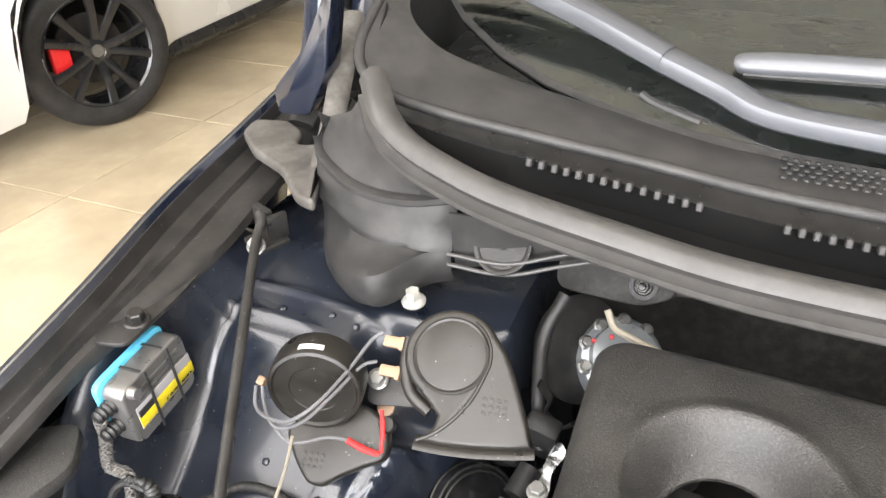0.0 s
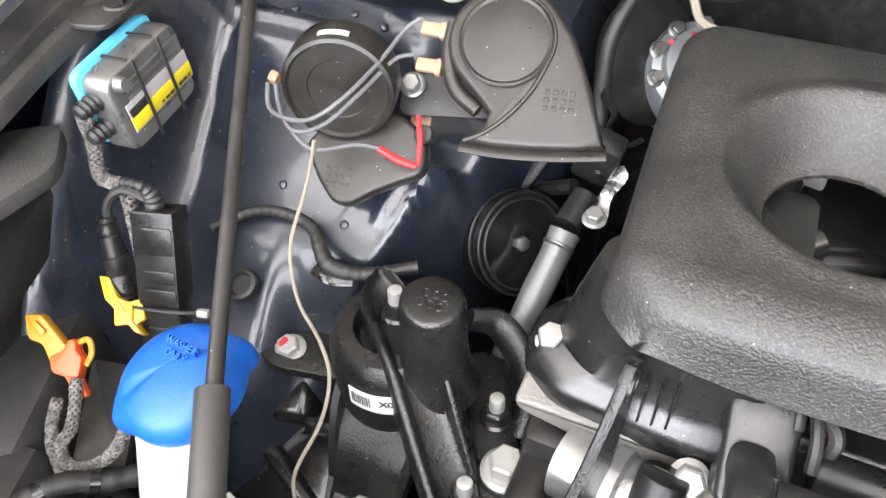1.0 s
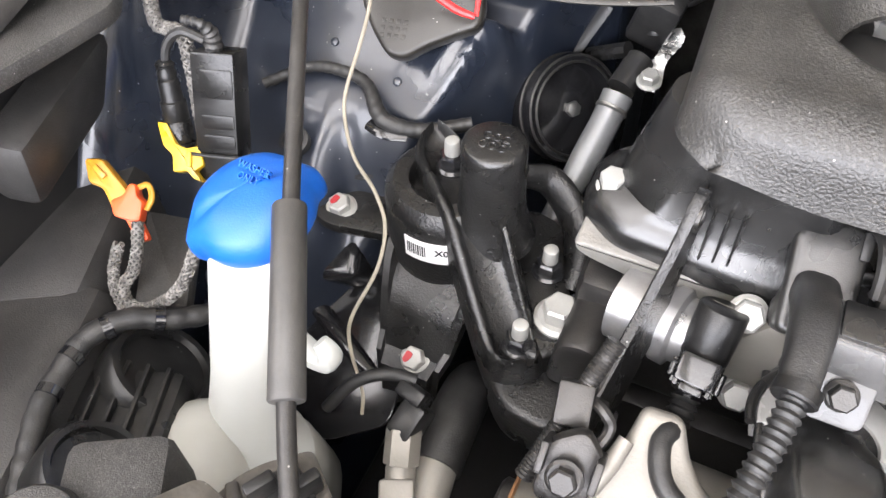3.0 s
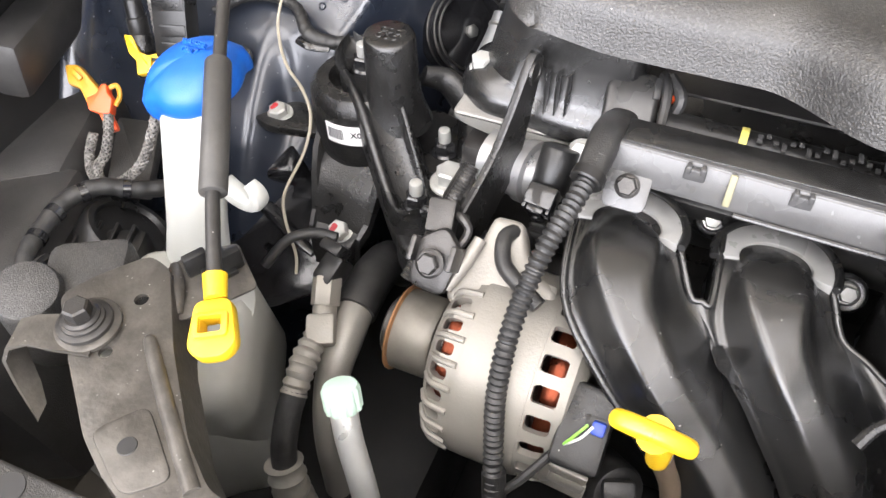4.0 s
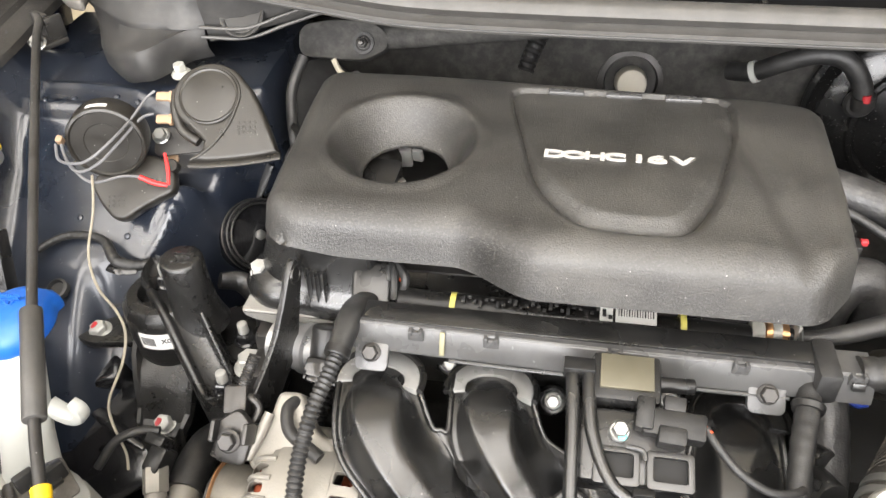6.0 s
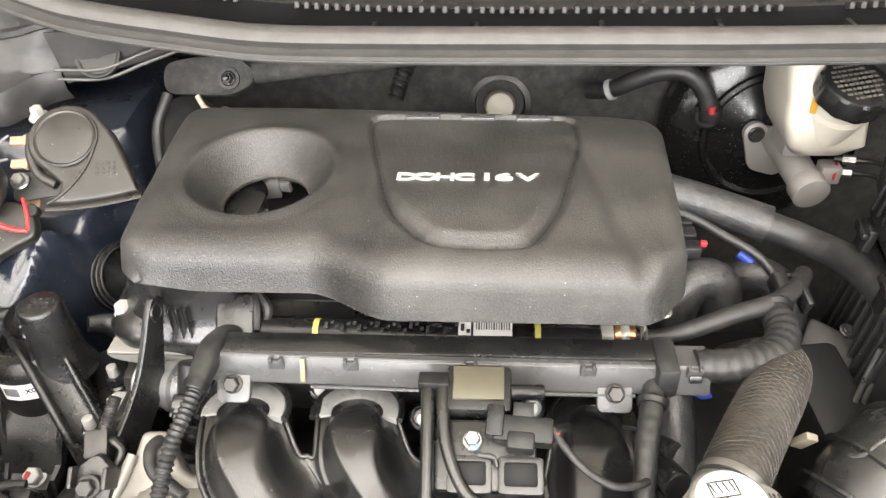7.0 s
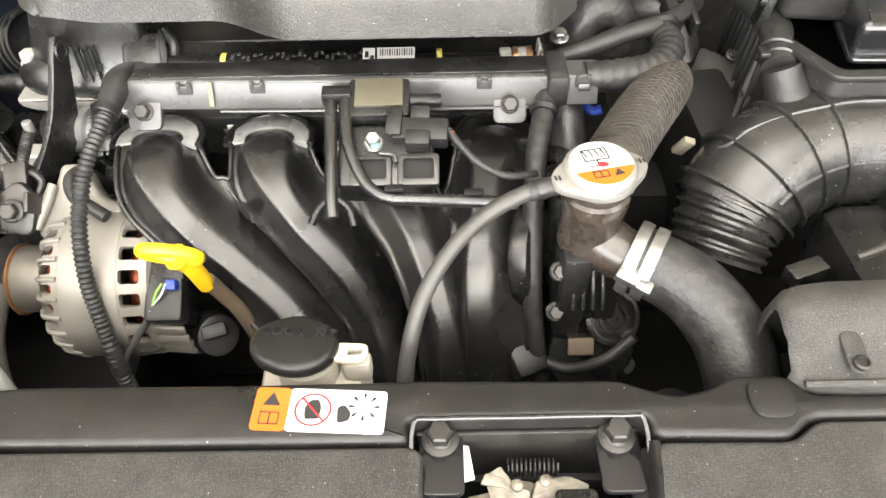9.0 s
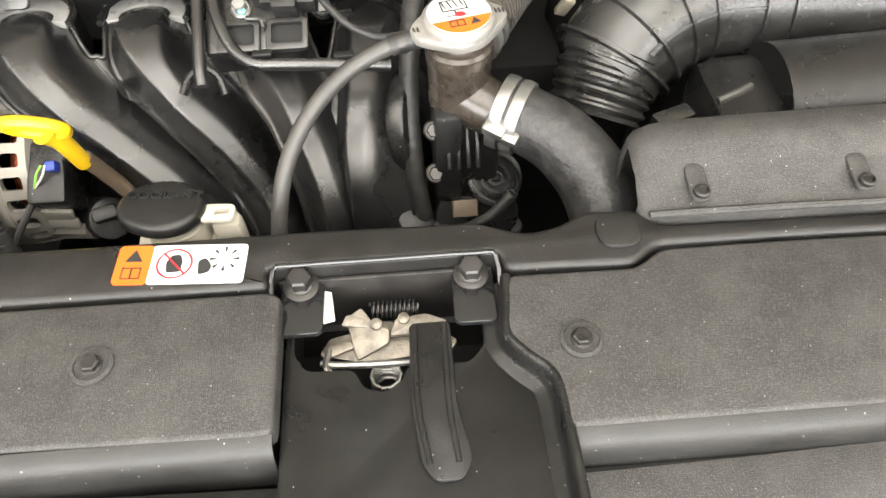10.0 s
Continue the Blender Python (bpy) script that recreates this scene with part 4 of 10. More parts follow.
def letters(text, size, at, rot, parent, material, width=1.0, extrude=0.0008, name="lettering", align="CENTER", sx=1.0, label=""):
    """Raised lettering in the built-in face, as a mesh."""
    cu = bpy.data.curves.new("text", "FONT")
    cu.body, cu.size, cu.extrude, cu.align_x, cu.align_y = text, size, extrude, align, "CENTER"
    cu.offset = width * size * 0.02
    ob = new("t", cu)
    me = bpy.data.meshes.new_from_object(ob.evaluated_get(bpy.context.evaluated_depsgraph_get()))
    bpy.data.objects.remove(ob)
    bpy.data.curves.remove(cu)
    bm = B()
    bm.from_mesh(me)
    bpy.data.meshes.remove(me)
    bm.transform(Matrix.Translation(at) @ Euler([radians(a) for a in rot]).to_matrix().to_4x4() @ Matrix.Diagonal((sx, 1, 1, 1)))
    return part(name, bm, material, parent, label, smooth=0)


for _ch, _x, _w in (("D", 0.2765, 1.75), ("O", 0.2925, 1.75), ("H", 0.3087, 1.75), ("C", 0.3245, 1.8), ("1", 0.3430, 2.4), ("6", 0.3570, 2.3), ("V", 0.3765, 2.15)):
    letters(_ch, 0.0142, (_x, 0.4085, 0.9132), (2, 0, -1.2), engine_cover, lettering, 0.9, 0.0012, sx=_w, label="pale raised letter")
for _x in (0.281, 0.333, 0.385):
    part("clip_tab", box(B(), (_x, 0.521 - 0.05 * (_x - 0.28) * 0.6, 0.912), (0.032, 0.008, 0.004), 0.0012), greymetal, engine_cover, "pale edge of a clip slot")

oil_cap = thing("oil_filler_cap", (0.14, 0.43, 0.82), "black plastic oil filler cap down inside the cover's opening", "oil cap")
part("cap", lathe(B(), [(0.03, 0), (0.031, 0.012), (0.029, 0.016), (0.02, 0.017)], (0.155, 0.44, 0.818), (0, 0, 1), 30, (14, 0.03, 0.028)), satin, oil_cap)
part("grip", box(B(), (0.155, 0.44, 0.840), (0.05, 0.012, 0.014), 0.004, (0, 0, 20)), satin, oil_cap)
part("breather", tube(B(), [(0.112, 0.412, 0.848), (0.125, 0.425, 0.85), (0.142, 0.44, 0.852)], [0.008, 0.0085, 0.009], 14), satin, oil_cap)

# ---------------------------------------------------------------- cylinder head and block
engine = thing("engine_block", (0.27, 0.45, 0.35), "dark engine block under the cover and manifold", "engine")
_bm = B()
box(_bm, (0.27, 0.46, 0.70), (0.42, 0.20, 0.24), 0.012)
box(_bm, (0.27, 0.44, 0.50), (0.44, 0.24, 0.30), 0.012)
part("cylinder_head", _bm, darksteel, engine)
_bm = B()
_rings = []
for _z, _l, _f in ((0.780, 0.014, 0.334), (0.782, 0.009, 0.327), (0.794, 0.009, 0.327), (0.798, 0.011, 0.329), (0.803, 0.014, 0.333), (0.808, 0.024, 0.336), (0.835, 0.031, 0.339), (0.866, 0.040, 0.342)):
    _rings.append([V(x, y, _z) for x, y in rounded([(0.064, 0.46), (0.060, 0.412), (_l + 0.012, 0.398), (_l, 0.385), (_l, _f + 0.026), (_l + 0.024, _f + 0.006), (0.10, _f), (0.138, _f + 0.002), (0.138, 0.46)], 0.010)])
loft(_bm, _rings, True, True)
prism(_bm, rounded([(0.05, 0.44), (0.05, 0.345), (0.13, 0.337), (0.48, 0.337), (0.48, 0.55), (0.05, 0.55)], 0.012), 0.76, 0.815, None, 0.008, 3)
part("cam_cover", _bm, satin, engine, "satin black cam cover with moulded fins")
_bm = B()
for _k in range(3):
    box(_bm, (0.0795 + 0.0072 * _k, 0.3345, 0.812), (0.0014, 0.008, 0.036), 0.0004)
part("fin", _bm, satin, engine)
_up = pose(0, 0, 0, 90, 0, 0)
_bm = prism(B(), rounded([(0.013, 0.784), (0.015, 0.776), (0.024, 0.772), (0.054, 0.766), (0.072, 0.764), (0.089, 0.759), (0.104, 0.746), (0.114, 0.751), (0.119, 0.772), (0.126, 0.784)], 0.005), -0.40, -0.328, _up, 0.003)
part("timing_cover", _bm, alu, engine, "cast aluminium timing case edge")
lathe(_bm := B(), [(0.016, -0.012), (0.0225, -0.010), (0.0225, 0.008), (0.0205, 0.010), (0.0205, 0.016), (0.0228, 0.018), (0.0228, 0.025), (0.0190, 0.027), (0.0190, 0.034), (0.0150, 0.036)], (0.058, 0.318, 0.757), (0.97, -0.22, 0.10), 36)
part("vvt_valve", _bm, mat("machined_valve_steel", (0.34, 0.34, 0.34), 0.34, metal=0.75, var=0.2, scale=40, grain=0.3, grain_size=300), engine, "silver machined valve on the head's front")
_bm = box(B(), (0.1005, 0.3085, 0.779), (0.020, 0.020, 0.015), 0.003, (25, 0, -8))
part("oil_gallery_plug", _bm, alupale, engine, "pale machined block beside the valve")
part("head_casting", box(B(), (0.085, 0.345, 0.715), (0.13, 0.05, 0.09), 0.01), darksteel, engine)
_bm = prism(B(), rounded([(0.100, 0.748), (0.104, 0.722), (0.118, 0.712), (0.134, 0.722), (0.150, 0.752), (0.152, 0.79), (0.126, 0.79)], 0.006), -0.335, -0.312, _up, 0.003)
part("cast_lug", _bm, alupale, engine)
for _p in ((0.112, 0.320, 0.781), (0.124, 0.309, 0.724)):
    bolt(engine, _p, (0.0, -0.75, 0.66), 0.0078, 0.009, zincpale, flange=1.35)
part("mount_foot", prism(B(), rounded([(0.018, 0.70), (0.022, 0.742), (0.040, 0.748), (0.052, 0.738), (0.050, 0.70)], 0.008), -0.33, -0.285, _up, 0.004), darksteel, engine)
_bm = B()
cyl(_bm, (0.023, 0.361, 0.77), (0.023, 0.361, 0.80), 0.0105, 0.0095, 18, 0.001)
part("post", _bm, satin, engine)
bolt(engine, (0.023, 0.361, 0.800), (0, -0.1, 1), 0.0068, 0.009, zincpale, flange=1.35)
bolt(engine, (0.489, 0.355, 0.818), (0, -0.2, 1), 0.0055, 0.006, zinc)

# filler neck and fittings under the cover's opening
_a, _d = V(0.094, 0.449, 0.852), V(0.53, 0.85, 0.0)
filler = thing("valve_fitting", (0.105, 0.465, 0.84), "black valve fitting with a steel tip under the engine cover", "fitting")
part("tip", lathe(B(), [(0.004, -0.003), (0.0062, -0.002), (0.0065, 0.003), (0.0065, 0.006)], _a, _d, 18), zincpale, filler, "bright steel tip")
part("collar", lathe(B(), [(0.006, 0.002), (0.0105, 0.003), (0.011, 0.006), (0.0095, 0.0075), (0.0095, 0.009), (0.0115, 0.010), (0.0115, 0.019)], _a, _d, 26), satin, filler)
part("ring", lathe(B(), [(0.0115, 0.019), (0.0134, 0.0192), (0.0134, 0.0208), (0.0115, 0.021)], _a, _d, 28), zincpale, filler, "pale ring")
part("barrel", lathe(B(), [(0.0125, 0.0208), (0.0130, 0.022), (0.0130, 0.046), (0.0118, 0.049)], _a, _d, 28), darksteel, filler, "grey barrel")
part("stem", cyl(B(), (0.112, 0.478, 0.845), (0.112, 0.478, 0.80), 0.008, seg=16), blackplastic, filler)
_bm = box(B(), (0.121, 0.509, 0.838), (0.026, 0.006, 0.024), 0.002, (15, 0, 8))
box(_bm, (0.139, 0.512, 0.840), (0.012, 0.006, 0.014), 0.002, (15, 0, -12))
part("torn_tag", _bm, white, filler, "torn white tag")
for _k in range(2):
    part("wire", tube(B(), [(0.10, 0.43 + 0.008 * _k, 0.83), (0.13, 0.437 + 0.008 * _k, 0.836), (0.165, 0.455 + 0.008 * _k, 0.832), (0.185, 0.47, 0.82)], 0.003, 8), rubber, filler)

# ---------------------------------------------------------------- intake manifold
manifold = thing("intake_manifold", (0.3, 0.2, 0.55), "glossy black plastic intake manifold with four curved runners", "intake manifold")
RUNS = [
    ([(0.154, 0.300, 0.752), (0.155, 0.268, 0.766), (0.164, 0.230, 0.763), (0.185, 0.204, 0.745), (0.217, 0.190, 0.715), (0.250, 0.172, 0.682), (0.275, 0.143, 0.643), (0.288, 0.112, 0.59)], [0.030, 0.032, 0.037, 0.040, 0.040, 0.040, 0.040, 0.040]),
    ([(0.241, 0.305, 0.742), (0.242, 0.278, 0.757), (0.249, 0.242, 0.755), (0.268, 0.216, 0.736), (0.295, 0.200, 0.703), (0.320, 0.182, 0.660), (0.334, 0.153, 0.622), (0.340, 0.120, 0.572)], [0.030, 0.032, 0.036, 0.038, 0.038, 0.038, 0.038, 0.038]),
    ([(0.337, 0.305, 0.735), (0.338, 0.268, 0.745), (0.347, 0.225, 0.748), (0.362, 0.188, 0.736), (0.375, 0.157, 0.713), (0.384, 0.129, 0.672), (0.387, 0.104, 0.60)], [0.030, 0.032, 0.034, 0.035, 0.034, 0.034, 0.034]),
    ([(0.428, 0.315, 0.738), (0.428, 0.280, 0.752), (0.426, 0.245, 0.748), (0.420, 0.203, 0.739), (0.416, 0.166, 0.718), (0.415, 0.136, 0.676), (0.415, 0.110, 0.60)], [0.030, 0.031, 0.036, 0.038, 0.038, 0.036, 0.036]),
]


def stations(pts, rr):
    """Along a runner: place, direction to the right, direction out of the engine, radius."""
    path, rad = spline(pts, 7), spline([(q, 0, 0) for q in rr], 7)
    x, out = None, []
    for i, p in enumerate(path):
        t = (path[min(i + 1, len(path) - 1)] - path[max(i - 1, 0)]).normalized()
        if x is None:
            x = Vector((0, 0, 1)).cross(t)
        x = (x - t * x.dot(t)).normalized()
        out.append((p, x, t.cross(x), rad[i].x))
    return out


def margin(way, i, side, share=1.0):
    """A point on the lower shell's edge beside a runner; the mouth's end is a half round."""
    p, x, y, r = way[i]
    reach = (0.95 + 0.22 * smoothstep(10, 20, i)) * (0.96 - 0.36 * smoothstep(12, 22, i) if side < 0 else 1 - 0.15 * smoothstep(12, 18, i))
    u = min(1, (i - 0.5) / 6)
    return p + x * (side * share * reach * math.sqrt(1 - (1 - u) ** 2) * r) + y * ((0.40 + 0.34 * smoothstep(16, 7, i)) * r)


WAYS = [stations(p, r) for p, r in RUNS]


def swell(c, i):
    """The rise of a runner over its shell: steep on one flank, soft on the other, rounded off at the mouth."""
    k = smoothstep(8, 18, i)
    side = smoothstep(-0.84 - 0.08 * k, -0.66 + 0.30 * k, c) if c < 0 else 1 - smoothstep(0.62 - 0.58 * k, 0.80 + 0.18 * k, c)
    front = smoothstep(0, 1.4, (i - 7.2) - 6 * c * c)
    return (0.16 + 0.44 * smoothstep(8, 15, i) - 0.06 * smoothstep(15, 24, i)) * side * front - 0.10 * smoothstep(0.93, 1.0, -c if i > 16 else abs(c))


for (_pts, _rr), _way in zip(RUNS, WAYS):
    _rings = [[margin(_way, i, -1 + k / 20) + _way[i][2] * (swell(-1 + k / 20, i) * _way[i][3]) for k in range(41)] for i in range(1, len(_way))]
    part("runner_shell", thick(loft(B(), _rings, False), 0.004), satin, manifold, "glossy black curved runner", smooth=60)
for _a, _b, _lag in zip(WAYS, WAYS[1:], (4, 4, 1)):
    _rings = []
    for _i in range(17, min(len(_a), len(_b) + _lag)):
        _u, _w = margin(_a, _i, 1, 0.97), margin(_b, _i - _lag, -1, 0.97)
        _o = (_a[_i][2] + _b[_i - _lag][2]) * 0.001
        _rings.append([_u - _o, _u.lerp(_w, 0.25) - _o * 0.2, _u.lerp(_w, 0.5), _u.lerp(_w, 0.75) - _o * 0.2, _w - _o])
    part("shell_web", thick(loft(B(), _rings, False), 0.004), satin, manifold)
    _u, _w = margin(_a, 17, 1), margin(_b, 17 - _lag, -1)
    _rim = [margin(_a, i, 1) for i in (4, 7, 10, 13, 15)] + [_u.lerp(_w, q) for q in (0.05, 0.5, 0.95)] + [margin(_b, i, -1) for i in (10, 7, 4)]
    part("shell_rim", tube(B(), _rim, 0.0020, 10, 5), satin, manifold)
    _wall = [[p, p - V(0, 0, 0.045)] for p in spline(_rim, 3)]
    part("pocket_wall", thick(loft(B(), _wall, False), 0.002), satin, manifold)
part("shell_rim", tube(B(), [margin(WAYS[0], i, -1) for i in range(5, len(WAYS[0]), 5)], 0.0022, 10, 4), satin, manifold)
part("shell_rim", tube(B(), [margin(WAYS[3], i, 1) for i in range(5, len(WAYS[3]), 5)], 0.0022, 10, 4), satin, manifold)
for _k in (0, 1, 3):
    _p, _x, _y, _r = WAYS[_k][7]
    _m = Matrix.Translation(_p + V(0.002, -0.008, 0.0262)) @ pose(0, 0, 0, -4, 0, 0)
    _turn = [math.radians(-14 + 208 * q / 28) for q in range(29)]
    _arc = [(0.0325 * math.cos(a), 0.0325 * math.sin(a)) for a in _turn]
    _in = [(0.0205 * math.cos(a), 0.0165 * math.sin(a) - 0.001) for a in reversed(_turn)]
    # first two collars carry the reflection in their grey, the last stays satin
    part("port_collar", prism(B(), _arc + _in, -0.014, 0.0, _m, 0.0012), collarsheen if _k < 2 else satin, manifold, "collar round the runner's mouth, grey for its reflected sheen")
    part("port_lip", tube(B(), [_m @ V(0.0350 * math.cos(a), 0.0350 * math.sin(a), -0.001) for a in _turn], 0.0026, 10, 1), satin, manifold)
_bm = B()
box(_bm, (0.30, 0.322, 0.752), (0.33, 0.018, 0.07), 0.004, (24, 0, 0))
part("flange", _bm, intakeplastic, manifold)
for _x, _y, _z in ((0.205, 0.310, 0.764), (0.292, 0.293, 0.750), (0.383, 0.300, 0.758)):
    _bm = B()
    lathe(_bm, [(0.0125, -0.014), (0.0125, 0.0), (0.0105, 0.002), (0.0085, 0.001)], (_x, _y, _z), (0, -0.75, 0.65), 22)
    part("nut_seat", _bm, satin, manifold)
    bolt(manifold, (_x, _y - 0.001, _z + 0.001), (0, -0.75, 0.65), 0.0052, 0.006, zinc)

# ---------------------------------------------------------------- fuel rail and its loom channel
rail = thing("fuel_rail", (0.32, 0.3, 0.79), "glossy black fuel rail with a loom channel over the injectors", "fuel rail")
_bm = B()
sweep(_bm, [(-0.017, -0.010), (-0.019, 0.002), (-0.015, 0.0075), (0.008, 0.009), (0.0100, 0.0075), (0.0172, -0.0095), (0.0172, -0.012), (0.010, -0.014), (-0.01, -0.014)], [(0.135, 0.287, 0.826), (0.3, 0.284, 0.825), (0.472, 0.285, 0.824)], 1)
part("channel", _bm, greymetal, rail, "glossy black loom channel with a snap lid", smooth=30)
part("top_edge", tube(B(), [(0.137, 0.2788, 0.8338), (0.3, 0.2758, 0.8328), (0.477, 0.2768, 0.8318)], 0.0011, 8, 2), greymetal, rail)
part("lower_lip", tube(B(), [(0.212, 0.2665, 0.8130), (0.33, 0.2650, 0.8125), (0.455, 0.2660, 0.8120)], 0.0016, 8, 2), satin, rail)
part("lid", box(B(), (0.310, 0.2905, 0.8345), (0.335, 0.020, 0.003), 0.001, (3, 0, 0)), satin, rail)
part("tape_mark", box(B(), (0.2065, 0.2700, 0.8265), (0.0040, 0.0020, 0.019), 0.0006, (-23, 0, 0)), mat("faded_cream_mark", (0.16, 0.15, 0.09), 0.5, var=0.2, scale=60), rail, "faded cream mark")
for _x in (0.186, 0.243, 0.333, 0.42, 0.497):
    _bm = B()
    box(_bm, (_x, 0.2735, 0.829), (0.012, 0.004, 0.008), 0.001)
    box(_bm, (_x - 0.004, 0.273, 0.833), (0.003, 0.005, 0.005), 0.0008)
    box(_bm, (_x + 0.004, 0.273, 0.833), (0.003, 0.005, 0.005), 0.0008)
    part("clip", _bm, greymetal, rail)
_bm = sweep(B(), [(-0.017, -0.010), (-0.019, 0.002), (-0.015, 0.0075), (0.008, 0.009), (0.0100, 0.0075), (0.0172, -0.0095), (0.0172, -0.012), (0.010, -0.014), (-0.01, -0.014)], [(0.484, 0.285, 0.824), (0.496, 0.285, 0.824), (0.509, 0.285, 0.824)], 1)
part("end_block", _bm, greymetal, rail, "pale grey clip block at the channel's end", smooth=30)
part("end_catch", box(B(), (0.4975, 0.2700, 0.8265), (0.009, 0.003, 0.006), 0.0008, (-23, 0, 0)), satin, rail)
part("strap", box(B(), (0.4772, 0.284, 0.825), (0.0165, 0.039, 0.028), 0.004), rubber, rail, "wrapped black tape")
part("rail_tube", cyl(B(), (0.16, 0.325, 0.815), (0.436, 0.322, 0.812), 0.0115, seg=20, bev=0.002), blackplastic, rail)
# the raised marks' glint is put in as paler plastic than the rail
for _k in range(26):
    _x = 0.215 + 0.0046 * _k
    _bm = box(B(), (_x, 0.320 + 0.004 * math.sin(_k * 1.7), 0.8275), (0.003, 0.0035 + 0.004 * (_k % 3 == 0), 0.0015), 0.0004)
    part("moulded_mark", _bm, greymetal, rail)
for _x, _c in ((0.204, yellow), (0.383, yellow)):
    lathe(_bm := B(), [(0.0125, 0), (0.0125, 0.0045)], (_x, 0.324, 0.8145), (1, 0, 0), 20)
    part("tape_band", _bm, mat("faded_yellow_tape", (0.55, 0.5, 0.12), 0.5, var=0.1, scale=50) if _x < 0.3 else bpy.data.materials["faded_yellow_tape"], rail)
part("label", box(B(), (0.327, 0.321, 0.8265), (0.010, 0.014, 0.0008), 0.0002, (18, 0, 0)), white, rail)
_lab = part("label", box(B(), (0.3495, 0.321, 0.8265), (0.031, 0.014, 0.0008), 0.0002, (18, 0, 0)), white, rail, "white barcode label")
_bm = B()
for _k in range(14):
    box(_bm, (0.3365 + 0.002 * _k, 0.3225, 0.8276), (0.0007 + 0.0005 * (_k % 3 == 1), 0.007, 0.0003), 0, (18, 0, 0))
part("barcode", _bm, ink, _lab, smooth=0)
for _x in (0.152, 0.44):
    _bm = prism(B(), rounded([(-0.013, -0.014), (-0.013, 0.016), (0.013, 0.016), (0.013, -0.014)], 0.006), -0.003, 0.003, Matrix.Translation((_x, 0.268, 0.812)) @ pose(0, 0, 0, 48, 0, 0), 0.001)
    part("foot", _bm, greymetal, rail)
    bolt(rail, (_x, 0.265, 0.815), (0, -0.75, 0.66), 0.0055, 0.006, darksteel, flange=1.35)
_cc = Matrix.Translation((0.1365, 0.3265, 0.8150)) @ pose(0, 0, 0, 40, 0, 6)
_bm = prism(B(), rounded([(-0.0165, -0.030), (-0.0175, 0.022), (-0.010, 0.030), (0.013, 0.029), (0.0175, 0.020), (0.0165, -0.030)], 0.007, 5), -0.030, 0.003, _cc, 0.004, 3)
part("coil_cover", _bm, intakeplastic, rail, "smooth grey-black cover over the end plug")
# black block stands for the shade in a slot, none is cut
part("cover_slot", box(B(), None, (0.005, 0.014, 0.004), 0.001, m=_cc @ pose(0.0145, 0.020, 0.0025)), ink, rail)
part("plug_wire", tube(B(), [(0.150, 0.352, 0.833), (0.154, 0.340, 0.838), (0.157, 0.328, 0.832), (0.158, 0.318, 0.822)], 0.0032, 8), rubber, rail)
part("orange_clip", box(B(), (0.161, 0.340, 0.826), (0.006, 0.006, 0.003), 0.001), orange, rail)
part("loom", tube(B(), [(0.50, 0.284, 0.826), (0.53, 0.286, 0.826), (0.56, 0.298, 0.824), (0.576, 0.325, 0.825), (0.574, 0.355, 0.826)], [0.012, 0.013, 0.0135, 0.013, 0.011], 14, rib=(0.009, 0.0006)), rubber, rail, "taped black loom")
part("grommet", tube(B(), [(0.155, 0.345, 0.838), (0.165, 0.333, 0.832), (0.160, 0.325, 0.815)], 0.004, 8), rubber, rail)

# corrugated loom over the alternator
loom = thing("corrugated_loom", (0.13, 0.16, 0.6), "black corrugated wiring conduit over the alternator", "conduit")
part("conduit", tube(B(), [(0.134, 0.262, 0.832), (0.129, 0.232, 0.823), (0.123, 0.205, 0.811), (0.118, 0.175, 0.785), (0.118, 0.15, 0.75), (0.123, 0.133, 0.715), (0.131, 0.114, 0.68), (0.134, 0.110, 0.62), (0.134, 0.108, 0.52)], 0.0056, 12, 8, rib=(0.0042, 0.0008)), rubber, loom)
part("elbow", tube(B(), [(0.134, 0.318, 0.814), (0.1335, 0.300, 0.825), (0.1325, 0.282, 0.831), (0.132, 0.266, 0.830), (0.1315, 0.252, 0.827)], [0.0105, 0.0102, 0.0098, 0.0090, 0.0082], 18, shape=3.0), rubber, loom)
part("clamp", lathe(B(), [(0.010, 0), (0.010, 0.006), (0.009, 0.007)], (0.132, 0.252, 0.829), (-0.15, -0.9, -0.3), 18), blackplastic, loom)
part("tape", tube(B(), [(0.1275, 0.123, 0.698), (0.132, 0.1135, 0.678)], 0.0074, 12, 1), rubber, loom)
part("side_wire", tube(B(), [(0.131, 0.116, 0.68), (0.145, 0.125, 0.70), (0.165, 0.15, 0.722), (0.174, 0.156, 0.728)], 0.0028, 8), rubber, loom)

# ---------------------------------------------------------------- alternator
alternator = thing("alternator", (0.1, 0.19, 0.6), "pale cast aluminium alternator with copper windings showing", "alternator")
AX = Vector((0.93, -0.0, 0.0)).normalized()
AC = Vector((0.067, 0.200, 0.692))


def slotted(bm, h0, h1, r, count, open_, start=0, stop=None):
    """Cuts rounded ventilation windows through a bell, round the axis."""
    rr, wins = turned(AX), B()
    for k in range(start, count if stop is None else stop):
        a = 2 * math.pi * k / count
        w = 2 * math.pi * r / count * open_
        prism(wins, rounded([(-w / 2, h0), (w / 2, h0), (w / 2, h1), (-w / 2, h1)], 0.0028), r - 0.016, r + 0.012, Matrix.Translation(AC) @ rr.to_4x4() @ Matrix((( -math.sin(a), 0, math.cos(a), 0), (math.cos(a), 0, math.sin(a), 0), (0, 1, 0, 0), (0, 0, 0, 1))))
    bmesh.ops.remove_doubles(bm, verts=bm.verts, dist=1e-5)
    return cut(bm, wins)


_bm = B()
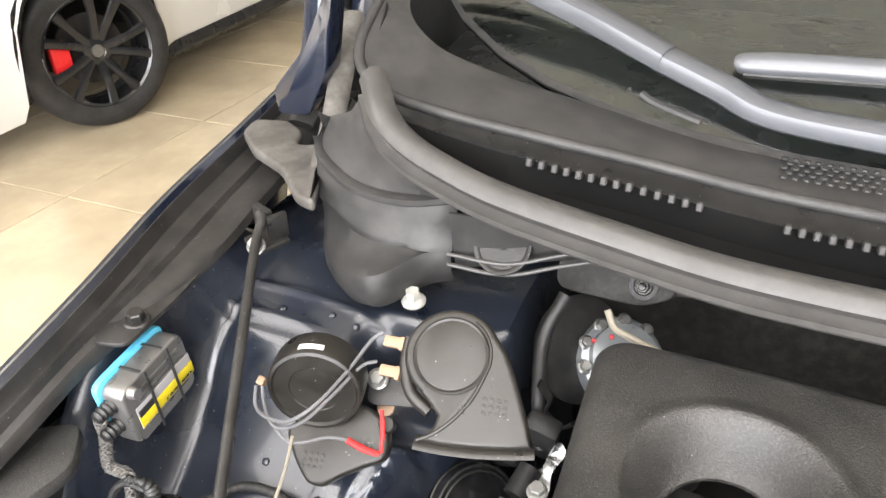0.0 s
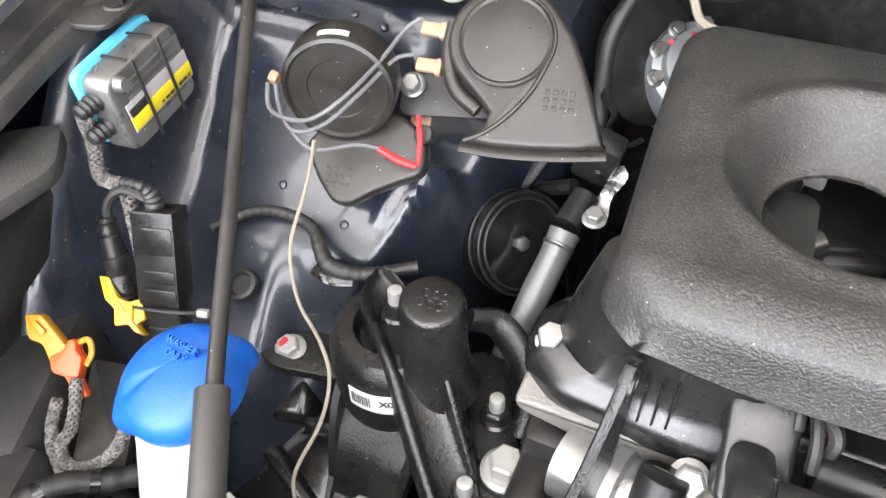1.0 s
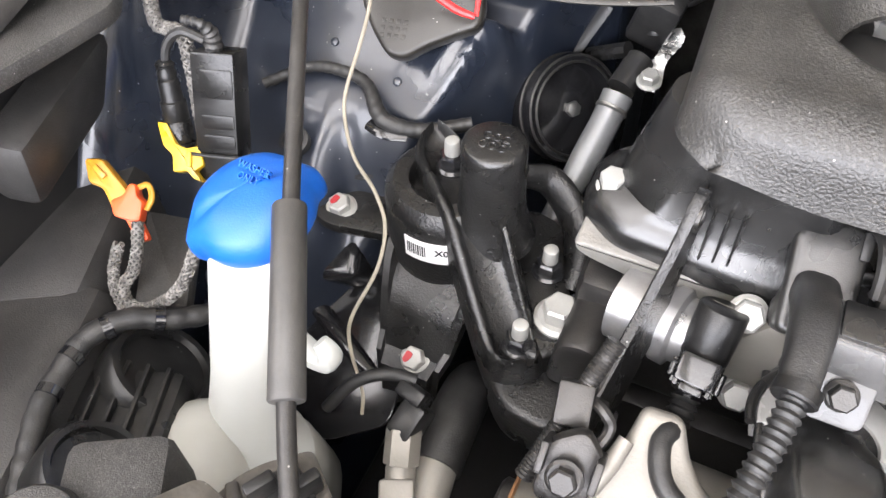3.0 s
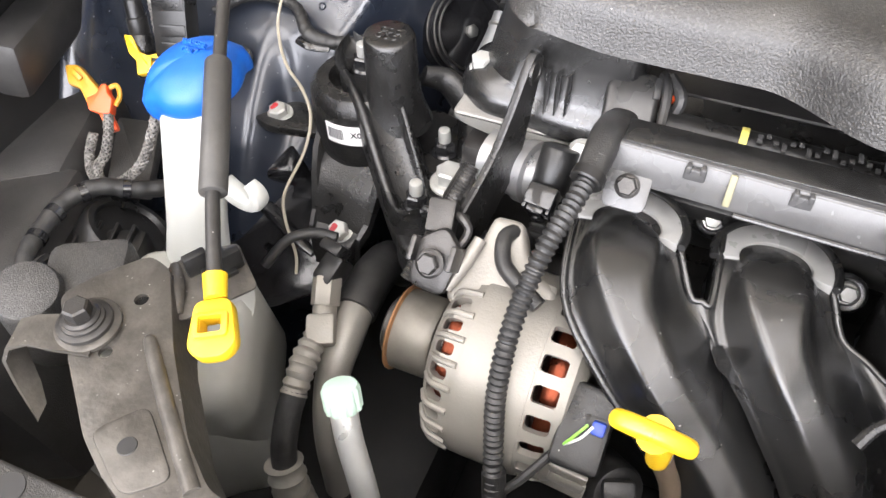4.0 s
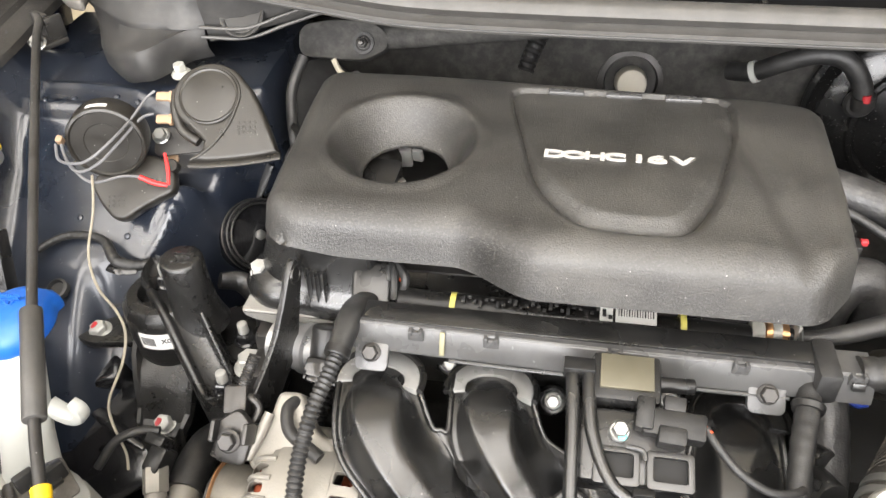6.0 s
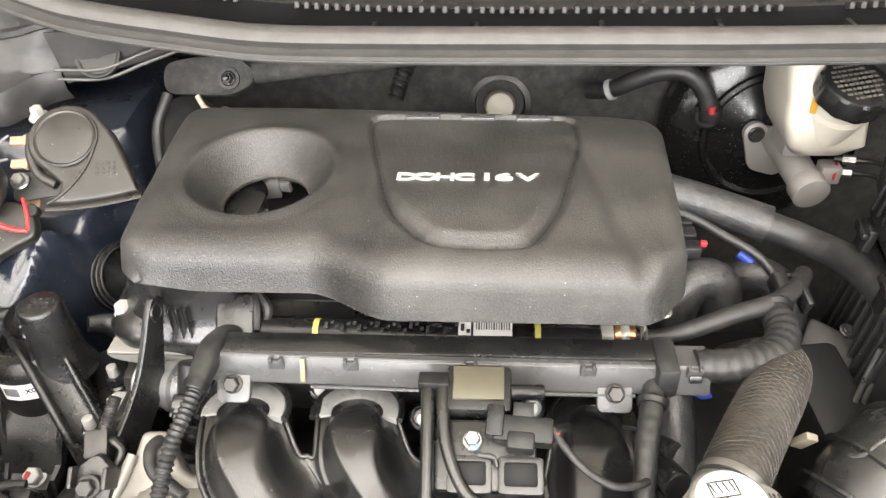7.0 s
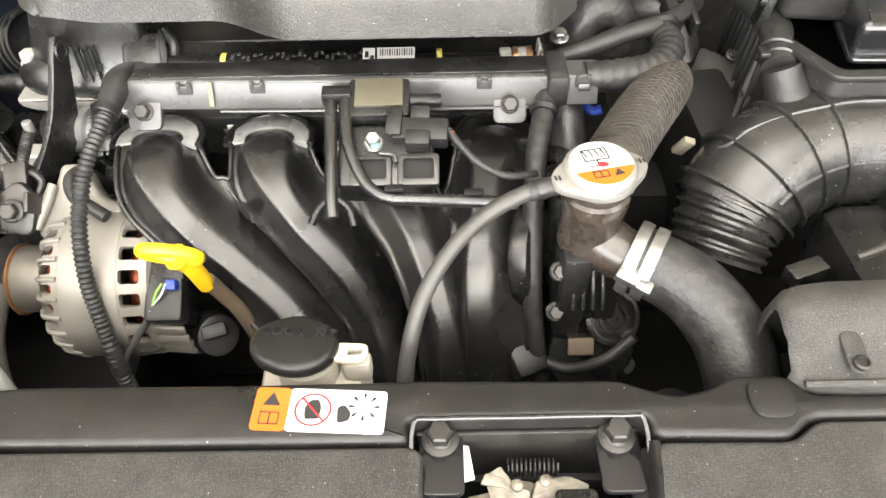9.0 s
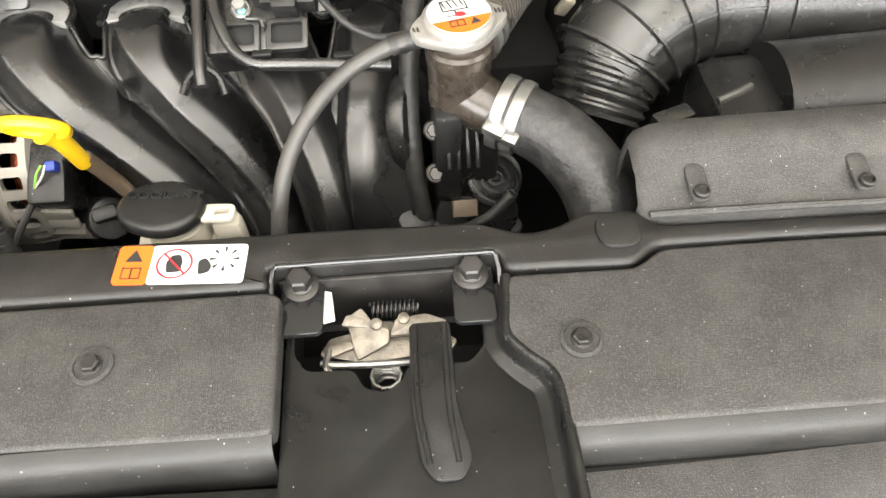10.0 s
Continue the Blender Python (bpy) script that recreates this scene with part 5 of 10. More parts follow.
lathe(_bm, [(0.056, 0.022), (0.0655, 0.0225), (0.066, 0.024), (0.0665, 0.034), (0.0665, 0.066), (0.066, 0.068), (0.058, 0.068), (0.058, 0.022)], AC, AX, 48)
part("stator_body", _bm, alupale, alternator)
lathe(_bm := B(), [(0.02, -0.004), (0.04, -0.003), (0.045, 0.002), (0.045, 0.005), (0.02, 0.006)], AC, AX, 40)
part("front_plate", _bm, alupale, alternator)
lathe(_bm := B(), [(0.036, 0.0005), (0.042, 0.0), (0.054, 0.003), (0.0625, 0.010), (0.0650, 0.0235), (0.060, 0.0235), (0.057, 0.012), (0.050, 0.007), (0.036, 0.005), (0.036, 0.0005)], AC, AX, 78, cap=False)
_fb = part("front_bell", slotted(_bm, 0.0045, 0.0175, 0.060, 26, 0.52), alupale, alternator, smooth=35)
for _k in range(26):
    _a = 2 * math.pi * (_k + 0.5) / 26
    _o = turned(AX) @ Vector((math.cos(_a), math.sin(_a), 0))
    part("bell_rib", tube(B(), [AC + _o * 0.0530 + AX * 0.0025, AC + _o * 0.0625 + AX * 0.0085, AC + _o * 0.0655 + AX * 0.0225], 0.0020, 8, 4), alupale, _fb)
lathe(_bm := B(), [(0.02, 0.094), (0.047, 0.092), (0.047, 0.096), (0.02, 0.098)], AC, AX, 40)
part("rear_plate", _bm, alupale, alternator)
lathe(_bm := B(), [(0.0655, 0.066), (0.0650, 0.080), (0.0620, 0.090), (0.052, 0.096), (0.040, 0.097), (0.040, 0.092), (0.052, 0.090), (0.058, 0.086), (0.060, 0.078), (0.060, 0.066), (0.0655, 0.066)], AC, AX, 88, cap=False)
part("rear_bell", slotted(_bm, 0.0695, 0.0850, 0.063, 22, 0.60), alupale, alternator, smooth=35)
for _h in (0.004, 0.070):
    lathe(_bm := B(), [(0.042, _h), (0.051, _h + 0.003), (0.053, _h + 0.008), (0.051, _h + 0.015), (0.042, _h + 0.017)], AC, AX, 60, (30, 0.012, 0.046))
    part("winding", _bm, copper, alternator, "copper winding behind the vents")
_am = Matrix.Translation((0.085, 0.220, 0.765)) @ pose(0, 0, 0, 33.5, 0, 0)
_bm = prism(B(), rounded([(-0.007, 0.030), (0.012, 0.031), (0.020, 0.014), (0.030, 0.002), (0.046, -0.004), (0.047, -0.018), (0.020, -0.026), (-0.017, -0.032), (-0.022, -0.026), (-0.012, 0.002)], 0.005), -0.026, -0.002, _am, 0.005, 3)
part("mounting_ear", _bm, alupale, alternator, "pale cast mounting ear", smooth=45)
part("ear_bead", tube(B(), [_am @ Vector(q) for q in ((-0.010, 0.012, 0.000), (-0.014, -0.004, 0.001), (-0.021, -0.024, 0.000))], [0.004, 0.0045, 0.004], 10), alupale, alternator)
part("flat_pad", box(B(), None, (0.040, 0.026, 0.012), 0.004, m=_am @ pose(0.010, -0.034, -0.008, -14, 0, 0)), alupale, alternator)
part("side_block", box(B(), None, (0.018, 0.030, 0.012), 0.004, m=_am @ pose(0.037, -0.016, -0.008, -6, 0, 0)), alupale, alternator)
part("cable_boot", tube(B(), [(0.097, 0.268, 0.735), (0.094, 0.246, 0.770), (0.090, 0.232, 0.776), (0.096, 0.216, 0.772), (0.112, 0.206, 0.768), (0.124, 0.200, 0.764)], 0.0052, 10), rubber, alternator, "black cable looping over the casting")
_bm = B()
lathe(_bm, [(0.012, -0.039), (0.0275, -0.038), (0.0285, -0.036), (0.0285, -0.012), (0.0265, -0.008), (0.012, -0.006)], AC, AX, 40)
_pul = part("pulley", _bm, pulleym, alternator, "grey ribbed belt pulley")
lathe(_bm := B(), [(0.0270, -0.0385), (0.0305, -0.038), (0.0310, -0.0365), (0.0285, -0.0355)], AC, AX, 40)
part("pulley_rim", _bm, rustring, _pul)
lathe(_bm := B(), [(0.018, -0.046), (0.021, -0.044), (0.021, -0.038)], AC, AX, 24)
part("pulley_cap", _bm, darksteel, _pul)
_bm = B()
box(_bm, (0.170, 0.165, 0.71), (0.03, 0.05, 0.05), 0.004, (30, 0, 0))
box(_bm, (0.176, 0.158, 0.722), (0.016, 0.02, 0.022), 0.002, (35, 0, 0))
part("regulator_cap", _bm, blackplastic, alternator)
_bm = B()
cyl(_bm, (0.180, 0.17, 0.655), (0.200, 0.150, 0.674), 0.018, seg=22, bev=0.003)
box(_bm, (0.197, 0.152, 0.677), (0.02, 0.012, 0.026), 0.003, (35, 0, 20))
part("terminal_boot", _bm, rubber, alternator)
part("plug", box(B(), (0.178, 0.1535, 0.735), (0.008, 0.008, 0.014), 0.0015, (35, 0, 0)), greyblue, alternator, "blue plug")
for _k, _c in enumerate((green_w, white)):
    part("lead", tube(B(), [(0.172 + 0.003 * _k, 0.150, 0.741), (0.168 + 0.002 * _k, 0.145, 0.737 - 0.004 * _k), (0.162, 0.142, 0.725)], 0.0009, 6), _c, alternator)
for _k in range(7):
    _a = radians(-62 + 11 * _k)
    part("rear_fin", box(B(), None, (0.030, 0.004, 0.010), 0.0015, m=Matrix.Translation(AC + AX * 0.098 + V(0, -0.060 * math.cos(_a), 0.060 * math.sin(_a))) @ pose(0, 0, 0, math.degrees(_a), 8, 0)), alupale, alternator)

# ---------------------------------------------------------------- dipstick
dipstick = thing("oil_dipstick", (0.21, 0.15, 0.65), "yellow plastic dipstick handle on its steel tube", "dipstick")
_ax, _dn = V(0.93, 0.10, -0.28).normalized(), V(0.06, 0.45, -0.89).normalized()
_ring = [V(0.2035, 0.1215, 0.805) + _ax * (0.0185 * math.cos(a)) + _dn * (0.0115 * math.sin(a)) for a in [2 * math.pi * k / 20 for k in range(21)]]
_bm = tube(B(), _ring, 0.0037, 12, 3, cap=False, up=(0, 0.9, 0.44), flat=1.25)
tube(_bm, [(0.2045, 0.1255, 0.798), (0.2065, 0.128, 0.792), (0.209, 0.131, 0.782), (0.210, 0.135, 0.768), (0.211, 0.139, 0.752)], [0.0095, 0.0078, 0.0068, 0.0066, 0.0062], 14)
part("handle", _bm, yellow, dipstick, "looped yellow handle")
part("tube", tube(B(), [(0.212, 0.140, 0.756), (0.216, 0.146, 0.735), (0.226, 0.150, 0.70), (0.24, 0.15, 0.62)], 0.0062, 12), brown, dipstick)


# ---------------------------------------------------------------- engine mount
mount = thing("engine_mount", (-0.05, 0.34, 0.6), "black cast engine mount bolted to the inner wing", "engine mount")
MB = Vector((-0.080, 0.362, 0.0))
_bm = B()
lathe(_bm, [(0.036, 0.69), (0.041, 0.70), (0.0425, 0.712), (0.0425, 0.752), (0.0415, 0.760), (0.036, 0.766), (0.026, 0.767), (0.022, 0.758), (0.012, 0.756)], MB, (0, 0, 1), 44)
part("bush_housing", _bm, castblack, mount, "round black bush housing")
_rings = []
for _z in (0.729, 0.7475):
    _rings.append([MB + V(0.0431 * math.cos(a), 0.0431 * math.sin(a), _z) for a in [radians(254 + 2.0 * k) for k in range(27)]])
_lab = part("label", thick(loft(B(), _rings, False), 0.0006), white, mount, "white label with bars and X00")
_bm = B()
for _k in range(9):
    _a = radians(257 + 2.1 * _k)
    box(_bm, None, (0.0008 + 0.0004 * (_k % 2), 0.0005, 0.010), 0, m=Matrix.Translation(MB + V(0.0436 * math.cos(_a), 0.0436 * math.sin(_a), 0.7385)) @ pose(0, 0, 0, 0, 0, math.degrees(_a) + 90))
part("bar_marks", _bm, ink, _lab, smooth=0)
letters("X00", 0.0075, MB + V(0.0438 * math.cos(radians(291)), 0.0438 * math.sin(radians(291)), 0.7395), (90, 0, 21), _lab, ink, 0.8, 0.0002)
# arm over the bush: a trough between two rims, running down from the bush to the front nut
ARM_O, ARM_U, ARM_V = V(-0.0815, 0.371, 0.0), V(0.714, -0.700, 0.0), V(0.700, 0.714, 0.0)


def arm_floor(u):
    return 0.766 - 0.052 * smoothstep(0.030, 0.118, u)


def arm_at(u, v, z):
    return ARM_O + ARM_U * u + ARM_V * v + V(0, 0, z)


_rings = []
for _k in range(37):
    _u = -0.030 + 0.160 * _k / 36
    _w = math.sqrt(max(0.0, 1 - (max(0.0, -0.006 - _u) / 0.0242) ** 2)) * math.sqrt(max(0.02, 1 - (max(0.0, _u - 0.112) / 0.0185) ** 2))
    _f = arm_floor(_u) + 0.007 * (1 - _w)
    _h = 0.010 + 0.010 * smoothstep(0.045, 0.06, _u) - 0.015 * smoothstep(0.062, 0.112, _u)
    _rings.append([arm_at(_u, v * _w, _f + z) for v, z in ((-0.0215, -0.034), (-0.0225, 0.003), (-0.0215, 0.0075), (-0.0190, 0.0095), (-0.0165, 0.0085), (-0.0145, 0.003), (-0.0120, 0.0005),
                                                           (0.0, 0.0), (0.0050, 0.0005), (0.0070, 0.2 * _h), (0.0082, _h - 0.001), (0.0100, _h), (0.0120, _h - 0.002), (0.0155, 0.0), (0.0200, -0.012), (0.0215, -0.034))])
part("arm", loft(B(), _rings, True, True), castblack, mount, "rimmed black cast arm", smooth=60)
# lobe that carries the rear nut and the large bolt, and the foot below it
_lobe = rounded([(-0.048, 0.384), (-0.034, 0.402), (-0.010, 0.396), (0.006, 0.382), (0.012, 0.362), (0.013, 0.342), (0.030, 0.330), (0.033, 0.314), (0.027, 0.299), (0.010, 0.284), (-0.004, 0.290), (-0.030, 0.330)], 0.010)
part("lobe", prism(B(), _lobe, 0.690, 0.719, None, 0.004, 3), castblack, mount, smooth=50)
part("lobe_rim", tube(B(), [(-0.040, 0.392, 0.756), (-0.024, 0.402, 0.748), (-0.006, 0.394, 0.738), (0.006, 0.380, 0.729), (0.0115, 0.360, 0.720), (0.012, 0.345, 0.714)], [0.006, 0.0075, 0.0078, 0.0075, 0.0065, 0.005], 12, flat=1.5), castblack, mount)
part("bolt_pad", lathe(B(), [(0.019, -0.02), (0.0185, 0.0), (0.0165, 0.003), (0.004, 0.0032)], (0.0148, 0.3180, 0.7175), (0, 0, 1), 30), castblack, mount)
_foot = rounded([(-0.026, 0.300), (-0.012, 0.272), (0.004, 0.258), (0.030, 0.254), (0.048, 0.266), (0.046, 0.292), (0.028, 0.312), (0.0, 0.318)], 0.009)
part("arm_foot", prism(B(), _foot, 0.660, 0.699, None, 0.006, 3), castblack, mount, smooth=50)
_bm = B()
lathe(_bm, [(0.029, 0.742), (0.0245, 0.754), (0.0215, 0.766), (0.0200, 0.784), (0.0194, 0.8155), (0.0185, 0.8185), (0.0168, 0.8198), (0.004, 0.8195)], (-0.0445, 0.3490, 0), (0, 0, 1), 40)
_boss = part("mass_damper", _bm, castblack, mount, "stubby black cast boss with faint raised marks", smooth=50)
_bm = B()
for _k in range(3):
    for _j in range(2):
        _c = V(-0.0500 + 0.0058 * _k, 0.3525 - 0.0075 * _j, 0.8197)
        tube(_bm, [_c + V(0.0022 * math.cos(a), 0.0028 * math.sin(a), 0) for a in [0.5 + 5.4 * i / 9 for i in range(10)]], 0.0006, 6, 1)
part("cast_marks", _bm, castblack, _boss)
for _p, _s in (((-0.0815, 0.371, 0.766), 0.0125), ((-0.0040, 0.3515, 0.7185), 0.0125), ((-0.0015, 0.2930, 0.7145), 0.0125)):
    _b = bolt(mount, _p, (0, 0, 1), 0.0080, 0.010, glossblack, "nut", 1.4)
    cyl(_bm := B(), Vector(_p) + V(0, 0, 0.008), Vector(_p) + V(0, 0, 0.0108 + _s), 0.0053, 0.0049, 16, 0.0012)
    part("stud", _bm, zincpale, _b, "pale steel stud end")
bolt(mount, (0.0148, 0.3180, 0.7205), (0, 0, 1), 0.0098, 0.0125, zincpale, flange=1.6, label="large zinc flange bolt")
# legs of the mount
_bm = B()
_rings = []
for _y, _z, _w, _t in ((0.345, 0.712, 0.040, 0.02), (0.315, 0.700, 0.034, 0.016), (0.302, 0.685, 0.031, 0.012), (0.288, 0.662, 0.027, 0.008), (0.276, 0.656, 0.024, 0.007), (0.270, 0.62, 0.022, 0.006)):
    _rings.append([V(-0.076 + u * _w, _y + 0.006 * (abs(u) > 0.8), _z + v * _t * 0.5) for u, v in ((-1, -1), (-1, 1.8), (-0.84, 2.0), (-0.74, 0.2), (0.74, 0.2), (0.84, 2.0), (1, 1.8), (1, -1))])
loft(_bm, _rings, True, True)
part("front_leg", _bm, castblack, mount, "black pressed leg with raised edges", smooth=30)
bolt(mount, (-0.072, 0.287, 0.660), (0, -0.5, 0.85), 0.0078, 0.009, zincpale, paint=redink, flange=1.5, label="zinc bolt with a red paint mark")
_bm = prism(B(), rounded([(-0.19, 0.345), (-0.185, 0.37), (-0.12, 0.385), (-0.10, 0.37), (-0.11, 0.345), (-0.165, 0.335)], 0.008), 0.700, 0.709, None, 0.002)
tube(_bm, [(-0.172, 0.376, 0.716), (-0.14, 0.386, 0.722), (-0.11, 0.395, 0.726)], 0.004, 8)
part("side_leg", _bm, castblack, mount)
bolt(mount, (-0.163, 0.353, 0.708), (0, -0.2, 1), 0.0075, 0.008, zincpale, paint=redink, flange=1.6)
bolt(mount, (0.046, 0.282, 0.704), (0.7, -0.5, 0.4), 0.006, 0.02, zinc, "long_bolt", 1.2)

# lifting strap over the front of the engine
strap = thing("lifting_bracket", (0.06, 0.26, 0.7), "black steel lifting bracket with an eye", "bracket")
_way = spline([(0.0715, 0.337, 0.840), (0.0705, 0.326, 0.832), (0.0680, 0.310, 0.805), (0.0655, 0.294, 0.782), (0.0610, 0.268, 0.764), (0.0560, 0.238, 0.752), (0.0530, 0.214, 0.742)], 6)
_rings = []
for _i, _p in enumerate(_way):
    _s = _i / (len(_way) - 1)
    _t = (_way[min(_i + 1, len(_way) - 1)] - _way[max(_i - 1, 0)]).normalized()
    _n = V(1.0, -0.10 - 0.55 * _s, 0.25 * _s)
    _n = (_n - _t * _n.dot(_t)).normalized()
    _w = 0.0135 * (0.72 + 0.40 * smoothstep(0.1, 0.55, _s) - 0.25 * smoothstep(0.7, 1.0, _s)) * math.sqrt(min(1.0, 0.12 + _s / 0.10))
    _x = _t.cross(_n) * _w
    _n = _n * 0.0028
    _rings.append([_p - _x - _n * 0.6, _p - _x * 0.94 - _n, _p + _x * 0.94 - _n, _p + _x - _n * 0.6, _p + _x + _n * 0.6, _p + _x * 0.94 + _n, _p - _x * 0.94 + _n, _p - _x + _n * 0.6])
part("strap", loft(B(), _rings, True, True), castblack, strap, smooth=30)
lathe(_bm := B(), [(0.0060, -0.0036), (0.0085, -0.0038), (0.0092, 0.0), (0.0085, 0.0038), (0.0060, 0.0036), (0.0052, 0)], (0.0708, 0.3265, 0.8325), (0.99, -0.12, 0.03), 26)
part("eye", _bm, darksteel, strap, "worn bright rim of the lifting eye")
_bm = tube(B(), [(0.0600, 0.2440, 0.7700), (0.0560, 0.2400, 0.7760), (0.0610, 0.2350, 0.7800), (0.0660, 0.2320, 0.7740), (0.0640, 0.2240, 0.7680), (0.0580, 0.2180, 0.7640), (0.0560, 0.2130, 0.7600)], 0.0030, 8, 5)
part("cable_hook", _bm, darksteel, strap)
_bm = B()
prism(_bm, rounded([(-0.009, -0.012), (-0.011, 0.010), (0.0, 0.020), (0.011, 0.010), (0.009, -0.012)], 0.005), -0.004, 0.004, Matrix.Translation((0.0545, 0.2045, 0.765)) @ pose(0, 0, 0, 50, 8, 0) @ Matrix.Diagonal((1.35, 1.35, 1.3, 1)), 0.002)
part("adjuster", _bm, darksteel, strap)
for _dx in (-0.013, 0.013):
    part("clevis_ear", box(B(), (0.0548 + _dx, 0.208, 0.772), (0.004, 0.016, 0.026), 0.0015, (40, 0, 0)), darksteel, strap)
bolt(strap, (0.0545, 0.1985, 0.7735), (0, -0.75, 0.66), 0.0062, 0.006, darksteel)
part("adjuster_block", box(B(), (0.046, 0.238, 0.772), (0.018, 0.022, 0.022), 0.002, (35, 0, 10)), darksteel, strap)
part("adjuster_bolt", tube(B(), [(0.056, 0.262, 0.800), (0.046, 0.236, 0.774), (0.034, 0.205, 0.742)], 0.0048, 12, 10, rib=(0.0022, 0.0004)), darksteel, strap, "threaded adjuster bolt")

# ---------------------------------------------------------------- horns
hornskin = mat("dusty_horn_plastic", (0.017, 0.0155, 0.013), 0.36, var=0.22, scale=30, grain=0.25, grain_size=1100, dust=0.08, dust_col=(0.08, 0.072, 0.06), speck=0.04, spec=0.5)


def disc_horn(at, n, r, depth, mouth, label, tag, tn=None, ta=None):
    h = thing("car_horn", at, label, "horn", "horns on the inner wing")
    at, n = Vector(at), Vector(n).normalized()
    bm = B()
    lathe(bm, [(r * 0.8, -depth), (r * 0.98, -depth + 0.004), (r, -depth + 0.008), (r, -0.004), (r * 0.965, -0.0005), (r * 0.90, 0.0005), (r * 0.86, -0.0018), (r * 0.55, -0.0022), (r * 0.53, -0.0030), (r * 0.1, -0.0032)], at, n, 56)
    part("disc", bm, hornskin, h, "round black horn body", smooth=40)
    if tag:
        rr = turned(n)
        ring = [[at + rr @ Vector((r * 1.006 * math.cos(a), r * 1.006 * math.sin(a), z)) for a in [radians(tag + 3 * k) for k in range(11)]] for z in (-0.010, -0.004)]
        part("label", thick(loft(B(), ring, False), 0.0005), white, h, "small white label on the rim")
    bm = B()
    ta = Vector(ta or at)
    tilt = turned(tn or n)
    inv = tilt.inverted()
    flat2 = [inv @ (Vector(p) - ta) for p in mouth]
    prism(bm, rounded([(q.x, q.y) for q in flat2], 0.006, 4), -0.034, -0.019, Matrix.Translation(ta) @ tilt.to_4x4(), 0.004, 3)
    part("trumpet", bm, hornskin, h, "flared black trumpet with moulded marks")
    return h


HN = (0.12, -0.62, 0.77)
HN1 = (0.30, -0.94, 0.05)
H1 = (-0.152, 0.443, 0.873)
h1 = disc_horn(H1, HN1, 0.0375, 0.030, [(-0.176, 0.422, 0.846), (-0.1605, 0.4075, 0.8325), (-0.1455, 0.3985, 0.8228), (-0.1335, 0.3995, 0.8222), (-0.1215, 0.410, 0.8285), (-0.1057, 0.4205, 0.8348), (-0.0915, 0.4290, 0.8390), (-0.0920, 0.4400, 0.8480), (-0.0980, 0.4500, 0.8570), (-0.118, 0.4560, 0.8630), (-0.160, 0.4480, 0.8640)], "black disc horn with a white label and looped wires", 75, HN, (-0.146, 0.412, 0.834))
H2M = Matrix.Translation((-0.053, 0.481, 0.911)) @ turned(HN).to_4x4()
h2 = thing("car_horn", (-0.053, 0.481, 0.911), "brown-black moulded horn with a round face and wide flared mouth", "horn", "horns on the inner wing")
_ol = [(0.0360 * math.cos(radians(a)), 0.0345 * math.sin(radians(a))) for a in range(30, 231, 10)]
_ol += [(-0.0105, -0.0385), (-0.0045, -0.0450), (-0.0060, -0.0520), (-0.0110, -0.0585), (-0.0180, -0.0640), (0.0020, -0.0648), (0.0240, -0.0640), (0.0460, -0.0618), (0.0660, -0.0590), (0.0570, -0.0330), (0.0480, -0.0110), (0.0400, 0.0060)]
part("body", prism(B(), _ol, -0.022, -0.001, H2M, 0.0045, 4), hornskin, h2, "moulded horn body", smooth=50)
lathe(_bm := B(), [(0.0270, -0.003), (0.0285, 0.0012), (0.0272, 0.0022), (0.0255, 0.0012), (0.0245, 0.0016), (0.004, 0.0020)], H2M @ V(0, -0.001, 0), HN, 56)
part("disc", _bm, hornskin, h2, "round horn face")
_ridge = [(0.0285 * math.cos(radians(a)), 0.0285 * math.sin(radians(a)), -0.0006) for a in range(62, -32, -12)] + [(0.0205, -0.0270, -0.0008), (0.0125, -0.0400, -0.0008), (0.0035, -0.0505, -0.0010), (-0.0070, -0.0590, -0.0015), (-0.0165, -0.0635, -0.0025)]
part("ridge", tube(B(), [H2M @ Vector(q) for q in _ridge], 0.0016, 8, 4), hornskin, h2)
part("mouth_rim", tube(B(), [H2M @ Vector(q) for q in ((-0.0185, -0.0645, -0.008), (0.002, -0.0655, -0.008), (0.024, -0.0648, -0.008), (0.046, -0.0627, -0.008), (0.0668, -0.0597, -0.008))], 0.0075, 12, 4, flat=0.35), hornskin, h2)
part("side_step", tube(B(), [H2M @ Vector(q) for q in ((-0.0345, 0.010, -0.010), (-0.0350, -0.010, -0.010), (-0.028, -0.030, -0.011), (-0.012, -0.042, -0.012))], 0.0050, 10, 4), hornskin, h2)
for _h, _c, _n in ((h1, (-0.146, 0.412, 0.834), HN), (h2, H2M @ V(0.036, -0.034, 0.0018), HN)):
    for _i in range(4):
        for _j in range(3):
            _bm = box(B(), None, (0.0030, 0.0030, 0.0006), 0.0002, m=Matrix.Translation(Vector(_c) + turned(_n).to_4x4() @ Vector((0.005 * (_i - 1.5), 0.0050 * (_j - 1), -0.0025 if _h == h2 else -0.0190))) @ turned(_n).to_4x4())
            part("moulded_mark", _bm, hornskin, _h)
tanboot = mat("tan_terminal_boot", (0.27, 0.175, 0.105), 0.45, var=0.15, scale=60)
for _k, _o in enumerate(((-0.092, 0.484, 0.905), (-0.090, 0.470, 0.888))):
    _bm = box(B(), V(*_o) + V(-0.010, 0.0005, 0.0), (0.016, 0.0085, 0.0050), 0.0012, (38, 0, 6))
    box(_bm, V(*_o) + V(-0.003, 0.0005, 0.0), (0.004, 0.0105, 0.0065), 0.0010, (38, 0, 6))
    part("terminal", _bm, tanboot, h2, "tan terminal boot")
